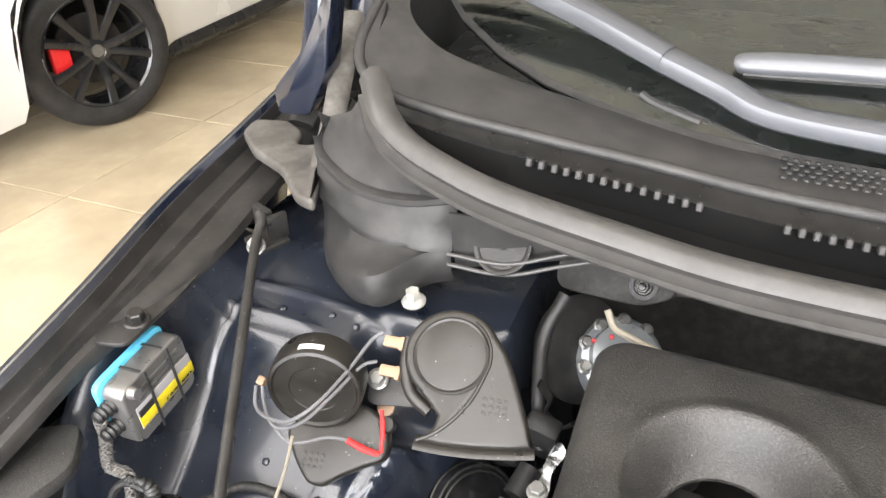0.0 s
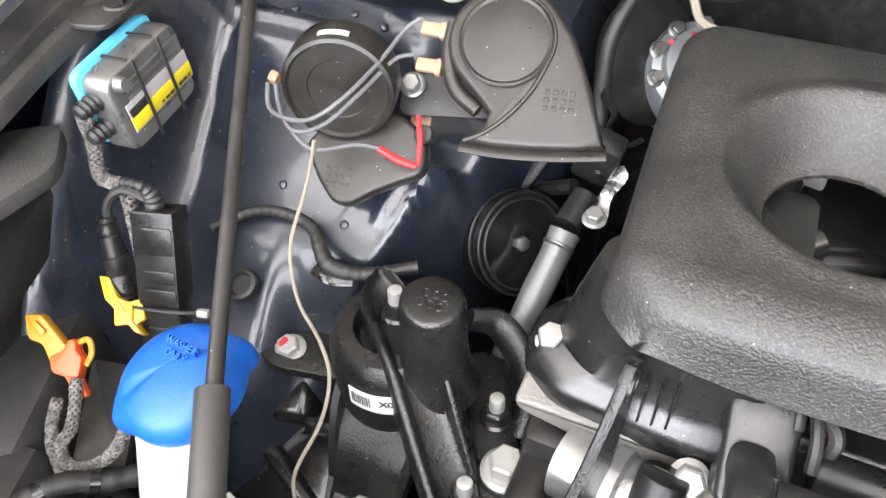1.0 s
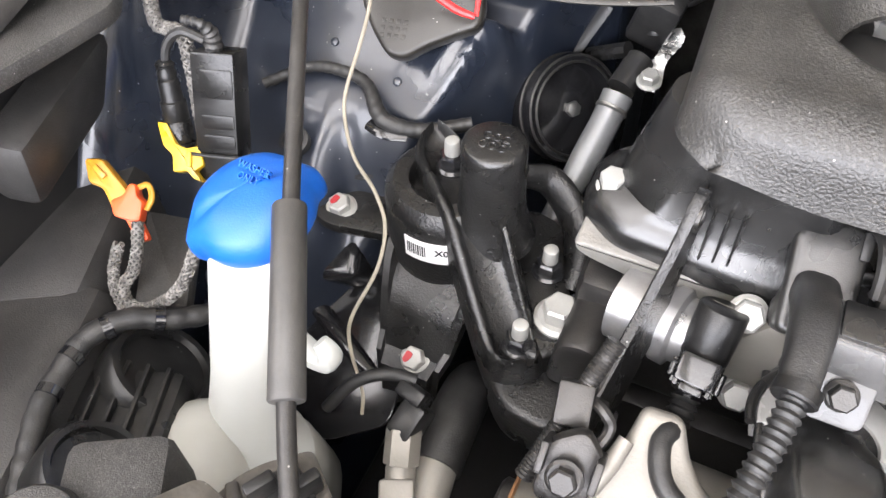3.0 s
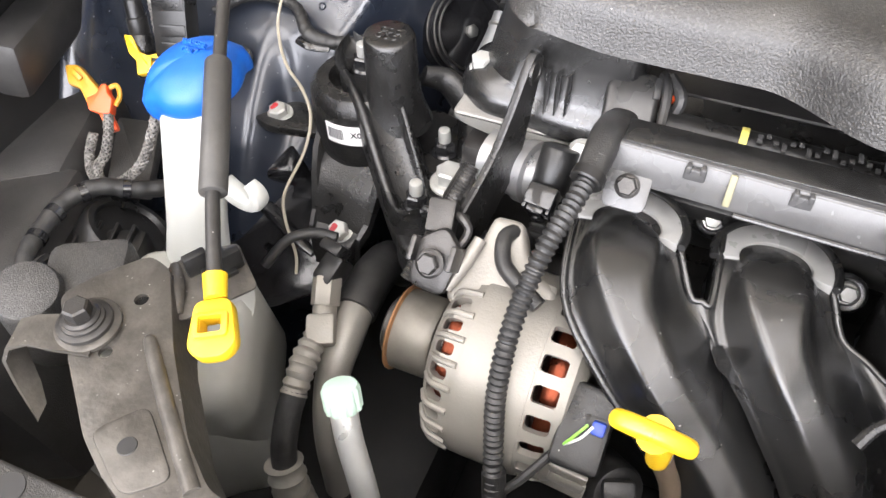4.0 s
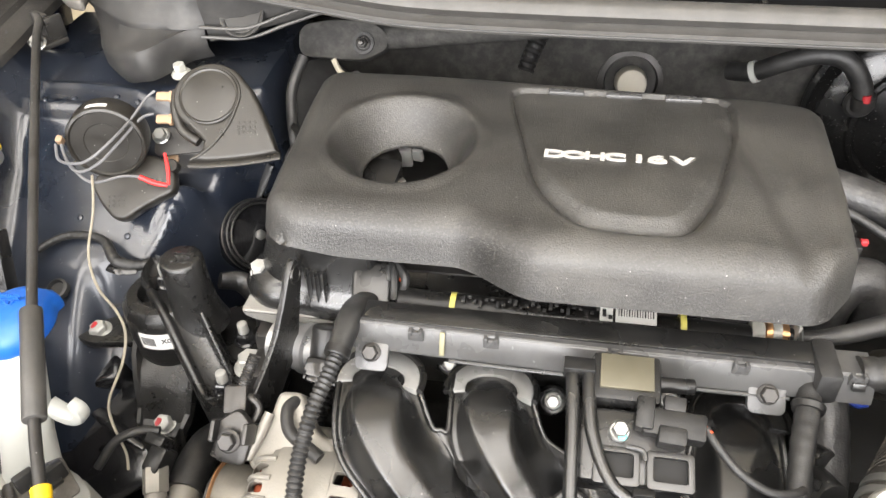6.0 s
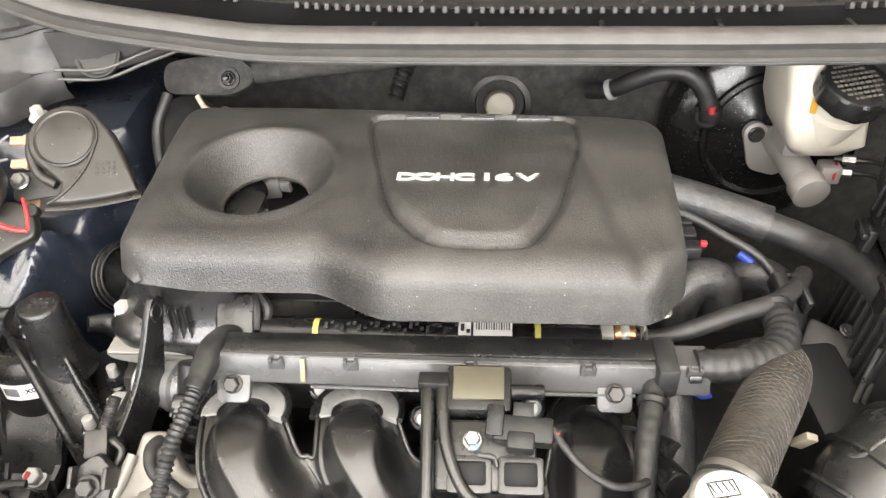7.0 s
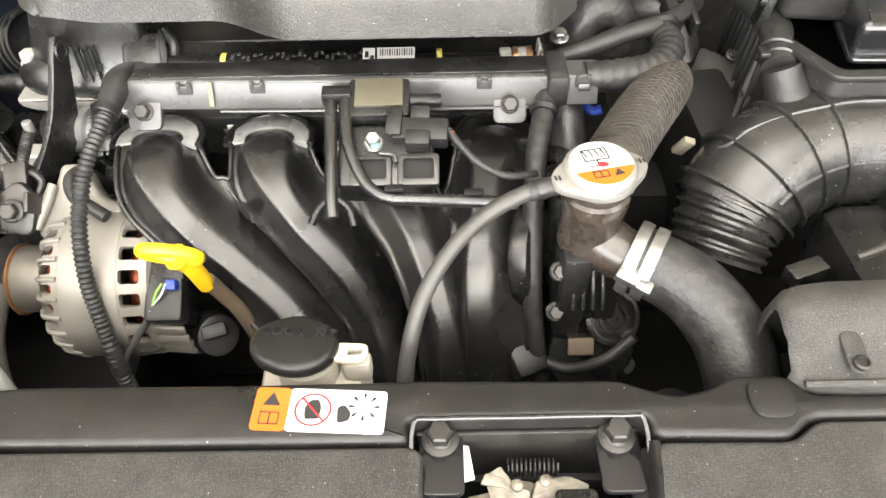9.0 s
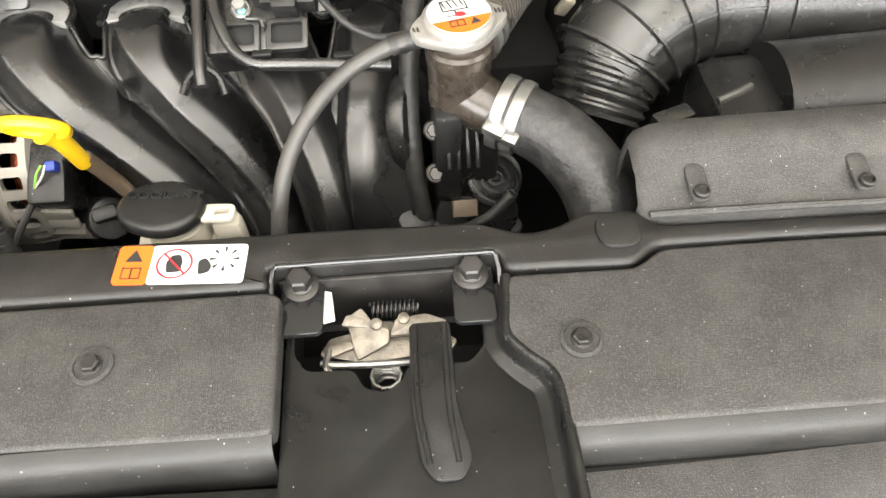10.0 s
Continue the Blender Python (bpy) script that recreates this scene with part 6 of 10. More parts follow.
part("terminal", box(B(), (-0.189, 0.430, 0.882), (0.006, 0.007, 0.012), 0.0015, (38, 20, 6)), tanboot, h1, "tan terminal boot")
part("bracket", prism(B(), rounded([(-0.03, -0.018), (-0.03, 0.012), (0.05, 0.016), (0.05, -0.012)], 0.008), -0.0015, 0.0015, Matrix.Translation((-0.10, 0.495, 0.852)) @ turned(HN).to_4x4(), 0.0005), sheetblack, h2)
bolt(h2, (-0.1225, 0.4905, 0.8570), HN, 0.006, 0.006, zinc)
part("clamp_boss", lathe(B(), [(0.0065, -0.026), (0.0065, -0.017), (0.0055, -0.016), (0.003, -0.016)], (-0.0985, 0.4490, 0.8560), HN, 20), hornskin, h1)
lathe(_bm := B(), [(0.0065, 0), (0.0075, 0.001), (0.0072, 0.003), (0.004, 0.003)], (-0.115, 0.486, 0.832), HN, 18)
part("grommet", _bm, brass, h1)
strut_nut = thing("strut_stud", (-0.115, 0.546, 0.89), "white plastic capped stud on the strut tower", "stud")
part("collar", lathe(B(), [(0.0100, 0.0), (0.0105, 0.002), (0.0085, 0.005), (0.006, 0.006)], (-0.115, 0.546, 0.898), (0, -0.15, 1), 26), milkgrey, strut_nut)
part("stud", lathe(B(), [(0.0066, 0.004), (0.0066, 0.012), (0.0056, 0.0135), (0.003, 0.0135)], (-0.115, 0.546, 0.898), (0, -0.15, 1), 6), milkgrey, strut_nut)

wiregrey = mat("grey_wire_skin", (0.11, 0.11, 0.115), 0.4, var=0.1, scale=60)
wires = thing("horn_wires", (-0.14, 0.44, 0.80), "grey horn wires with a red crimped pair and a beige lead", "wires")
part("grey_wire", tube(B(), [(-0.113, 0.488, 0.909), (-0.120, 0.480, 0.904), (-0.126, 0.454, 0.894), (-0.134, 0.422, 0.886), (-0.150, 0.407, 0.876), (-0.170, 0.407, 0.872), (-0.185, 0.414, 0.872), (-0.192, 0.426, 0.880)], 0.0014, 8), wiregrey, wires)
part("grey_wire", tube(B(), [(-0.112, 0.473, 0.892), (-0.121, 0.464, 0.891), (-0.132, 0.438, 0.880), (-0.146, 0.416, 0.868), (-0.165, 0.409, 0.862), (-0.182, 0.420, 0.868), (-0.190, 0.432, 0.884)], 0.0014, 8), wiregrey, wires)
part("grey_wire", tube(B(), [(-0.180, 0.417, 0.866), (-0.155, 0.408, 0.852), (-0.132, 0.424, 0.850), (-0.119, 0.431, 0.846)], 0.0014, 8), wiregrey, wires)
part("red_sleeve", tube(B(), [(-0.119, 0.431, 0.846), (-0.107, 0.434, 0.838), (-0.096, 0.437, 0.834)], [0.0024, 0.0026, 0.0020], 8), red, wires, "red crimp sleeve")
part("red_sleeve", tube(B(), [(-0.095, 0.438, 0.834), (-0.098, 0.449, 0.846), (-0.104, 0.460, 0.856)], [0.0014, 0.0019, 0.0016], 8), red, wires, "red crimp sleeve")
part("beige_lead", tube(B(), [(-0.150, 0.407, 0.860), (-0.157, 0.406, 0.835), (-0.163, 0.403, 0.815), (-0.168, 0.386, 0.786), (-0.160, 0.370, 0.772), (-0.145, 0.354, 0.762), (-0.122, 0.338, 0.756), (-0.107, 0.322, 0.745), (-0.103, 0.300, 0.728), (-0.110, 0.274, 0.704), (-0.106, 0.262, 0.687), (-0.092, 0.248, 0.664), (-0.088, 0.238, 0.652)], 0.0013, 8), beige_wire, wires, "long beige lead")
loom2 = thing("taped_loom", (-0.14, 0.38, 0.74), "black taped loom across the inner wing", "loom")
part("loom", tube(B(), [(-0.235, 0.385, 0.775), (-0.205, 0.405, 0.785), (-0.165, 0.405, 0.785), (-0.140, 0.385, 0.775), (-0.115, 0.392, 0.768), (-0.085, 0.410, 0.770)], [0.004, 0.004, 0.0045, 0.006, 0.0055, 0.005], 10, rib=(0.007, 0.0003)), rubber, loom2)
part("tape", tube(B(), [(-0.150, 0.384, 0.768), (-0.136, 0.382, 0.768), (-0.122, 0.386, 0.766)], [0.006, 0.008, 0.006], 10, flat=0.5), glossblack, loom2)

# ---------------------------------------------------------------- lamp ballast and control box
LEAD = [(-0.288, 0.372, 0.866), (-0.29, 0.362, 0.85), (-0.283, 0.352, 0.832), (-0.266, 0.350, 0.832), (-0.256, 0.346, 0.834), (-0.248, 0.338, 0.826), (-0.243, 0.330, 0.805), (-0.24, 0.322, 0.78)]
lemon = mat("lemon_label_ink", (0.62, 0.50, 0.012), 0.45, var=0.12, scale=60)
labelgrey = mat("dull_label", (0.3, 0.29, 0.3), 0.5, var=0.1, scale=40)
ballast = thing("lamp_ballast", (-0.232, 0.372, 0.87), "silver lamp ballast with a yellow label and black ties", "ballast")
_bu = Vector((0.012, 0.069, -0.998)).normalized()
_bv = Vector((-0.071, 0.995, 0.068)).normalized()
_bn = _bu.cross(_bv)
BM = Matrix.Translation(Vector((-0.2615, 0.4000, 0.8760)) - _bn * 0.016) @ Matrix((_bu, _bv, _bn)).transposed().to_4x4() @ Matrix.Diagonal((0.60, 1.0, 1, 1))
LEAD[0] = BM @ V(-0.018, -0.046, 0.0)
part("case", prism(B(), rounded([(-0.045, -0.036), (-0.045, 0.036), (0.045, 0.036), (0.045, -0.036)], 0.012), -0.004, 0.016, BM, 0.003, 3), ballast_metal, ballast)
for _k in range(8):
    part("fin", box(B(), None, (0.0040, 0.050, 0.002), 0.0006, m=BM @ pose(-0.028 + 0.008 * _k, 0.002, 0.0162)), ballast_metal, ballast)
part("blue_tray", prism(B(), rounded([(-0.050, -0.038), (-0.050, 0.038), (0.040, 0.038), (0.040, -0.038)], 0.012), -0.010, -0.0038, BM, 0.002), sky_blue, ballast, "light blue backing tray")
_lab = part("label", box(B(), None, (0.034, 0.064, 0.0008), 0.0002, m=BM @ pose(0.006, 0.002, 0.0176)), labelgrey, ballast, "white and yellow label")
part("yellow_band", box(B(), None, (0.017, 0.064, 0.0006), 0.0001, m=BM @ pose(0.012, 0.002, 0.0183)), lemon, _lab)
part("black_band", box(B(), None, (0.010, 0.018, 0.0006), 0.0001, m=BM @ pose(0.000, -0.020, 0.0184)), ink, _lab)
_bm = B()
for _k in range(7):
    box(_bm, None, (0.004, 0.003 + 0.001 * (_k % 3), 0.0004), 0, m=BM @ pose(0.0175, 0.000 + 0.005 * _k, 0.0184))
part("print_bars", _bm, ink, _lab, smooth=0)
for _y in (-0.012, 0.014):
    _bm = B()
    box(_bm, None, (0.094, 0.0024, 0.0012), 0.0004, m=BM @ pose(0.0, _y, 0.0192))
    box(_bm, None, (0.0014, 0.0024, 0.026), 0.0004, m=BM @ pose(-0.0465, _y, 0.002))
    box(_bm, None, (0.0014, 0.0024, 0.026), 0.0004, m=BM @ pose(0.0465, _y, 0.002))
    part("cable_tie", _bm, ink, ballast, "black cable tie")
part("knob", tube(B(), [BM @ Vector((-0.034, -0.026, 0.014)), BM @ Vector((-0.036, -0.027, 0.023))], [0.006, 0.004], 12, 1), ballast_metal, ballast)
for _x in (-0.02, 0.012):
    part("gland", tube(B(), [BM @ Vector((_x, -0.036, 0.002)), BM @ Vector((_x, -0.043, 0.001)), BM @ Vector((_x, -0.050, 0.0))], [0.0062, 0.0058, 0.0045], 12, rib=(0.004, 0.0006)), rubber, ballast)
_bm = tube(B(), LEAD, 0.0036, 8)
part("lead_core", _bm, rubber, ballast)
tagged(part("braided_lead", braid(B(), LEAD, 0.0040), sleeve, ballast, "braided grey lead"), kind="stuff")
part("lead", tube(B(), [(-0.230, 0.338, 0.842), (-0.246, 0.336, 0.845), (-0.256, 0.330, 0.835), (-0.256, 0.322, 0.815)], 0.003, 8), rubber, ballast)
lathe(_bm := B(), [(0.0045, -0.006), (0.0062, -0.004), (0.0052, -0.001), (0.0062, 0.002), (0.0056, 0.005), (0.0066, 0.006), (0.0070, 0.019), (0.0082, 0.020), (0.0082, 0.031), (0.0078, 0.032), (0.0086, 0.033), (0.0088, 0.046), (0.0080, 0.047), (0.0090, 0.048), (0.0090, 0.066), (0.0060, 0.068)], (-0.2560, 0.3235, 0.822), (0.135, -0.24, -0.76), 24)
part("barrel_plug", _bm, blackplastic, ballast, "black barrel plug")
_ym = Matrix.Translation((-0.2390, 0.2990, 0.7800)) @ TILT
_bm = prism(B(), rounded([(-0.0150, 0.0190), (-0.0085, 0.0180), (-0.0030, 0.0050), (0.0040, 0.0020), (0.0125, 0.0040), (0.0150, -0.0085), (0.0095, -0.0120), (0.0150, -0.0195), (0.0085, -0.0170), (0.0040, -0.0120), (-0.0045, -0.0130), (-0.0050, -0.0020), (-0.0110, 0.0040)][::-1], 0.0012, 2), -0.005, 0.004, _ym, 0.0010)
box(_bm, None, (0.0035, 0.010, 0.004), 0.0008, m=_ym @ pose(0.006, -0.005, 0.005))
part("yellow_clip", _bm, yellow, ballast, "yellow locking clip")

ctrl = thing("control_box", (-0.215, 0.31, 0.77), "slim black ribbed control box tied to the wing", "control box")
_o, _ux, _uz = Vector((-0.2165, 0.318, 0.803)), Vector((0.032, 0.006, 0.003)).normalized(), Vector((-0.004, 0.026, 0.068)).normalized()
CM = Matrix.Translation(_o) @ Matrix((_ux, _uz, _ux.cross(_uz))).transposed().to_4x4()
part("case", prism(B(), rounded([(-0.0145, -0.053), (-0.0145, 0.041), (0.0145, 0.041), (0.0145, -0.053)], 0.0015), -0.012, 0.006, CM, 0.001), blackplastic, ctrl)
_bm = B()
for _yy, _hh in ((0.022, 0.0090), (-0.002, 0.0045), (-0.015, 0.0045), (-0.028, 0.0045), (-0.044, 0.0065)):
    prism(_bm, rounded([(-0.009, -_hh), (-0.009, _hh), (0.0135, _hh), (0.0135, -_hh)], 0.002), 0.006, 0.0068, CM @ pose(0.0, _yy, 0), 0.0004)
part("raised_pad", _bm, blackplastic, ctrl)
part("cable_tie", tube(B(), [CM @ Vector((-0.018, -0.024, 0.008)), CM @ Vector((0.0, -0.024, 0.0088)), CM @ Vector((0.017, -0.024, 0.008)), CM @ Vector((0.026, -0.025, 0.004))], 0.0012, 6), ink, ctrl)
part("tie_lock", box(B(), None, (0.008, 0.005, 0.004), 0.001, m=CM @ pose(0.030, -0.025, 0.004)), milkgrey, ctrl, "pale tie lock")
part("lead_boot", tube(B(), [CM @ Vector((-0.002, 0.036, -0.002)), CM @ Vector((-0.002, 0.050, 0.0)), CM @ Vector((-0.006, 0.058, 0.006)), CM @ Vector((-0.016, 0.060, 0.008))], [0.006, 0.005, 0.003, 0.003], 10, rib=(0.004, 0.0005)), rubber, ctrl)

lamp_plug = thing("lamp_connector", (-0.25, 0.25, 0.72), "amber and orange lamp connector on a braided lead", "connector")
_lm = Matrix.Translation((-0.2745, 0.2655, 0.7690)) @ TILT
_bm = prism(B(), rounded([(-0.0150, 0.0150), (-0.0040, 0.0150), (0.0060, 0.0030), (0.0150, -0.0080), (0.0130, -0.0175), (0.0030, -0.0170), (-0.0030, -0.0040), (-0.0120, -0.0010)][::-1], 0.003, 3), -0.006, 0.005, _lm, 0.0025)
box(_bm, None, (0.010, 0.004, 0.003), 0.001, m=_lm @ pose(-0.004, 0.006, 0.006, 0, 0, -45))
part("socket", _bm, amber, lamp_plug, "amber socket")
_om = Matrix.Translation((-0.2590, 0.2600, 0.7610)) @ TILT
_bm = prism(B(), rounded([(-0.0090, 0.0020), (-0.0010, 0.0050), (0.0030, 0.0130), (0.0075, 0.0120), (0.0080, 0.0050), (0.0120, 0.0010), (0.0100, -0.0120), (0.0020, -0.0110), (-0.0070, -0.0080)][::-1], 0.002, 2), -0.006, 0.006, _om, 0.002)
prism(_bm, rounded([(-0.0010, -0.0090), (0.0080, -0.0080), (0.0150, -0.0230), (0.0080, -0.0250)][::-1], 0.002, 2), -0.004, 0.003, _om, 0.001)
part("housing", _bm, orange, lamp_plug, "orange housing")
part("seal_ring", tube(B(), [_om @ Vector(q) for q in ((0.006, 0.010, 0.0), (0.013, 0.012, 0.0), (0.0155, 0.004, 0.0), (0.012, -0.004, 0.0))], 0.0020, 8), amber, lamp_plug)
_lead = [(-0.246, 0.252, 0.757), (-0.240, 0.240, 0.748), (-0.240, 0.230, 0.736), (-0.244, 0.222, 0.728), (-0.238, 0.216, 0.722), (-0.222, 0.216, 0.724), (-0.200, 0.226, 0.742), (-0.188, 0.238, 0.768), (-0.19, 0.256, 0.785)]
part("lead_core", tube(B(), _lead, 0.0034, 8), rubber, lamp_plug)
tagged(part("braided_lead", braid(B(), _lead, 0.0031), sleeve, lamp_plug, "braided grey lead"), kind="stuff")
_lead = [(-0.256, 0.240, 0.745), (-0.256, 0.229, 0.733), (-0.249, 0.219, 0.726), (-0.241, 0.213, 0.720), (-0.236, 0.209, 0.716)]
tagged(part("braided_lead", braid(B(), _lead, 0.0030), sleeve, lamp_plug, "braided grey lead"), kind="stuff")

# ---------------------------------------------------------------- headlamp backs and loom
headlamp = thing("headlamp_housing", (-0.22, 0.12, 0.55), "dark plastic back of the headlamp with round covers", "headlamp")
_bm = B()
box(_bm, (-0.33, 0.245, 0.68), (0.12, 0.14, 0.10), 0.015, (0, -10, 22))
box(_bm, (-0.275, 0.11, 0.645), (0.15, 0.20, 0.16), 0.02, (0, -12, 18))
part("shell", _bm, cowlgrey, headlamp)
for _p, _r in (((-0.20, 0.19, 0.70), 0.036), ((-0.17, 0.115, 0.735), 0.030)):
    part("bulb_cover", lathe(B(), [(_r, -0.02), (_r, 0.004), (_r * 0.92, 0.008), (_r * 0.8, 0.008), (_r * 0.75, 0.004), (0.004, 0.004)], _p, (0.5, 0.45, 0.75), 32), blackplastic, headlamp)
_bm = B()
box(_bm, (-0.200, 0.148, 0.695), (0.075, 0.07, 0.04), 0.006, (0, 0, 20))
for _k in range(5):
    box(_bm, (-0.226 + 0.013 * _k, 0.148 + 0.003 * _k, 0.716), (0.003, 0.062, 0.008), 0.001, (0, 0, 20))
part("cooling_rib", _bm, blackplastic, headlamp)
part("ballast_plate", prism(B(), rounded([(-0.280, 0.285), (-0.240, 0.293), (-0.197, 0.222), (-0.232, 0.213)][::-1], 0.006), 0.708, 0.722, None, 0.003), dusty_panel, headlamp, "flat grey plastic plate")
part("top_plate", prism(B(), rounded([(-0.345, 0.20), (-0.33, 0.335), (-0.30, 0.355), (-0.272, 0.32), (-0.285, 0.24), (-0.30, 0.18)], 0.012), 0.855, 0.868, None, 0.003), dusty_panel, headlamp, "grey plastic plate over the lamp")
part("ledge", box(B(), (-0.325, 0.30, 0.80), (0.03, 0.16, 0.05), 0.008, (0, 10, 18)), cowlgrey, headlamp)
part("rib_block", box(B(), (-0.125, 0.105, 0.765), (0.05, 0.05, 0.05), 0.008, (0, 0, 30)), dusty_panel, headlamp)
part("rib_block", cyl(B(), (-0.155, 0.085, 0.73), (-0.135, 0.075, 0.80), 0.022, 0.019, 22, 0.004), dusty_panel, headlamp)
loom3 = thing("taped_loom", (-0.2, 0.16, 0.68), "black taped loom below the washer filler", "loom")
part("loom", tube(B(), [(-0.165, 0.245, 0.71), (-0.180, 0.238, 0.718), (-0.190, 0.226, 0.722), (-0.202, 0.213, 0.728), (-0.218, 0.199, 0.737), (-0.229, 0.178, 0.739), (-0.229, 0.155, 0.736), (-0.222, 0.129, 0.735), (-0.20, 0.09, 0.73)], 0.0068, 10, rib=(0.012, 0.0004)), rubber, loom3)
for _p, _d in (((-0.205, 0.210, 0.730), (-0.7, -0.6, 0.4)), ((-0.224, 0.189, 0.738), (-0.5, -0.85, 0.1)), ((-0.2295, 0.165, 0.7375), (0, -1, 0)), ((-0.226, 0.142, 0.7355), (0.3, -0.95, 0))):
    part("tape_turn", lathe(B(), [(0.0068, -0.003), (0.0074, -0.0028), (0.0074, 0.0028), (0.0068, 0.003)], _p, _d, 16), glossblack, loom3)

# ---------------------------------------------------------------- washer reservoir
washer = thing("washer_reservoir", (-0.1, 0.16, 0.4), "cloudy white washer reservoir with a blue filler cap", "washer reservoir")
_rings = []
for _s, _r in ((0.0, 0.024), (0.12, 0.0235), (0.35, 0.0235), (0.55, 0.0235), (0.75, 0.026), (0.9, 0.034), (1.0, 0.045)):
    _c = V(-0.130, 0.234, 0.826).lerp(V(-0.135, 0.176, 0.66), _s)
    _rings.append([_c + V(_r * math.cos(a), _r * 0.9 * math.sin(a), 0.35 * _r * math.sin(a)) for a in [2 * math.pi * k / 28 for k in range(28)]])
part("filler_neck", loft(B(), _rings, True, True), milk, washer, "bright white filler neck")
_bm = box(B(), (-0.142, 0.160, 0.60), (0.115, 0.12, 0.16), 0.028, (15, 0, 25), 4)
box(_bm, (-0.140, 0.150, 0.56), (0.085, 0.10, 0.30), 0.026, (0, -8, 35), 4)
part("tank", _bm, milkgrey, washer, "cloudy tank body", smooth=60)
_bm = tube(B(), [(-0.112, 0.218, 0.762), (-0.098, 0.216, 0.756), (-0.088, 0.215, 0.755), (-0.081, 0.214, 0.761), (-0.081, 0.214, 0.769), (-0.086, 0.215, 0.775)], [0.008, 0.0075, 0.0065, 0.0065, 0.006, 0.0045], 10, flat=0.8, shape=3)
part("hose_hook", _bm, milk, washer, "white moulded hose hook")
_cm = Matrix.Translation((-0.133, 0.243, 0.829)) @ pose(0, 0, 0, 12, -8, -20)
_rings = []
for _z, _g in ((-0.010, 0.94), (-0.006, 0.985), (0.0, 1.0), (0.006, 0.97), (0.011, 0.87), (0.0145, 0.70), (0.0165, 0.45), (0.017, 0.2), (0.017, 0.02)):
    _ring = []
    for _k in range(64):
        _a = 2 * math.pi * _k / 64
        _r = 0.0325 * _g
        _lug = max(0.0, math.cos(2 * (_a - radians(70)))) ** 14
        _r += 0.006 * _lug * smoothstep(0.5, 1.0, _g)
        _zz = _z - 0.004 * _lug * _g
        _x, _y = _r * math.cos(_a), _r * math.sin(_a)
        _ring.append(_cm @ Vector((_x, _y, _zz)))
    _rings.append(_ring)
_cap = part("filler_cap", loft(B(), _rings, True, True), blue, washer, "bright blue lobed cap with raised marks", smooth=60)
_ux = V(0.0205, -0.0035, 0.003).normalized()
_un = _ux.cross(V(-0.004, 0.02, 0.008)).normalized()
SYM = Matrix.Translation((-0.1335, 0.2455, 0.8475)) @ Matrix((_ux, _un.cross(_ux), _un)).transposed().to_4x4()
_e = SYM.to_euler()
letters("WASHER\nONLY", 0.0056, SYM @ Vector((0.0, 0.003, -0.0008)), [math.degrees(q) for q in _e], _cap, blue, 0.4, 0.0012)
_bm = tube(B(), [SYM @ Vector((0.0085 * math.cos(a), -0.020 + 0.0105 * math.sin(a), 0.0002 - 0.0012 * abs(math.cos(a)))) for a in [math.pi * (0.18 + 0.64 * k / 8) for k in range(9)]], 0.0007, 6, 1)
tube(_bm, [SYM @ Vector((0.0045 * math.cos(a), -0.020 + 0.0050 * math.sin(a), 0.0002)) for a in [math.pi * (0.18 + 0.64 * k / 6) for k in range(7)]], 0.0007, 6, 1)
for _s in (-1, 1):
    tube(_bm, [SYM @ Vector((_s * 0.0042, -0.0175, 0.0)), SYM @ Vector((_s * 0.0075, -0.0140, -0.0008))], 0.0007, 6, 1)
cyl(_bm, SYM @ Vector((0, -0.021, -0.001)), SYM @ Vector((0, -0.021, 0.0006)), 0.0011, seg=8)
part("wash_symbol", _bm, blue, _cap)

# ---------------------------------------------------------------- bonnet prop, stowed
prop = thing("bonnet_prop", (-0.15, 0.33, 0.86), "black bonnet prop rod with grey sleeve and yellow clip, stowed", "prop rod")
_rod = [(-0.255, 0.540, 0.958), (-0.248, 0.532, 0.955), (-0.238, 0.505, 0.944), (-0.170, 0.372, 0.902), (-0.098, 0.231, 0.855), (-0.059, 0.158, 0.828), (-0.030, 0.112, 0.812)]
part("rod", tube(B(), _rod, 0.0042, 12), sheetblack, prop)
part("sleeve", cyl(B(), (-0.100, 0.2335, 0.8555), (-0.0585, 0.1575, 0.8275), 0.0082, 0.0082, 22, 0.0012), greyrubber, prop, "grey foam sleeve")
_bm = tube(B(), [(-0.033, 0.117, 0.813), (-0.026, 0.106, 0.809)], [0.0068, 0.0062], 14, 1)
_tm = Matrix.Translation((-0.020, 0.094, 0.803)) @ pose(0, 0, 0, -14, 6, -152)
cutb = prism(B(), rounded([(-0.0135, -0.012), (-0.010, 0.014), (0.010, 0.014), (0.0135, -0.012), (0.007, -0.019), (-0.007, -0.019)][::-1], 0.006), -0.005, 0.005, _tm @ pose(0, 0, 0, 0, 0, 180), 0.002)
tip = prism(B(), rounded([(-0.006, -0.003), (-0.006, 0.006), (0.006, 0.006), (0.006, -0.003)], 0.001), -0.02, 0.02, _tm)
part("clip", cut(cutb, tip), yellow, prop, "yellow plastic end clip with a slot")
part("clip_ring", cut(prism(B(), rounded([(-0.0095, -0.0015), (-0.0095, 0.0125), (0.0095, 0.0125), (0.0095, -0.0015)], 0.003), 0.004, 0.0075, _tm @ pose(0, -0.004, 0), 0.0008), box(B(), None, (0.0125, 0.0092, 0.02), 0.001, m=_tm @ pose(0, 0.0015, 0.006))), yellow, prop)
part("clip_neck", _bm, yellow, prop)
_bm = B()
box(_bm, (-0.262, 0.552, 0.945), (0.024, 0.008, 0.024), 0.002, (0, 0, -25))
box(_bm, (-0.243, 0.545, 0.945), (0.006, 0.02, 0.024), 0.002, (0, 0, -25))
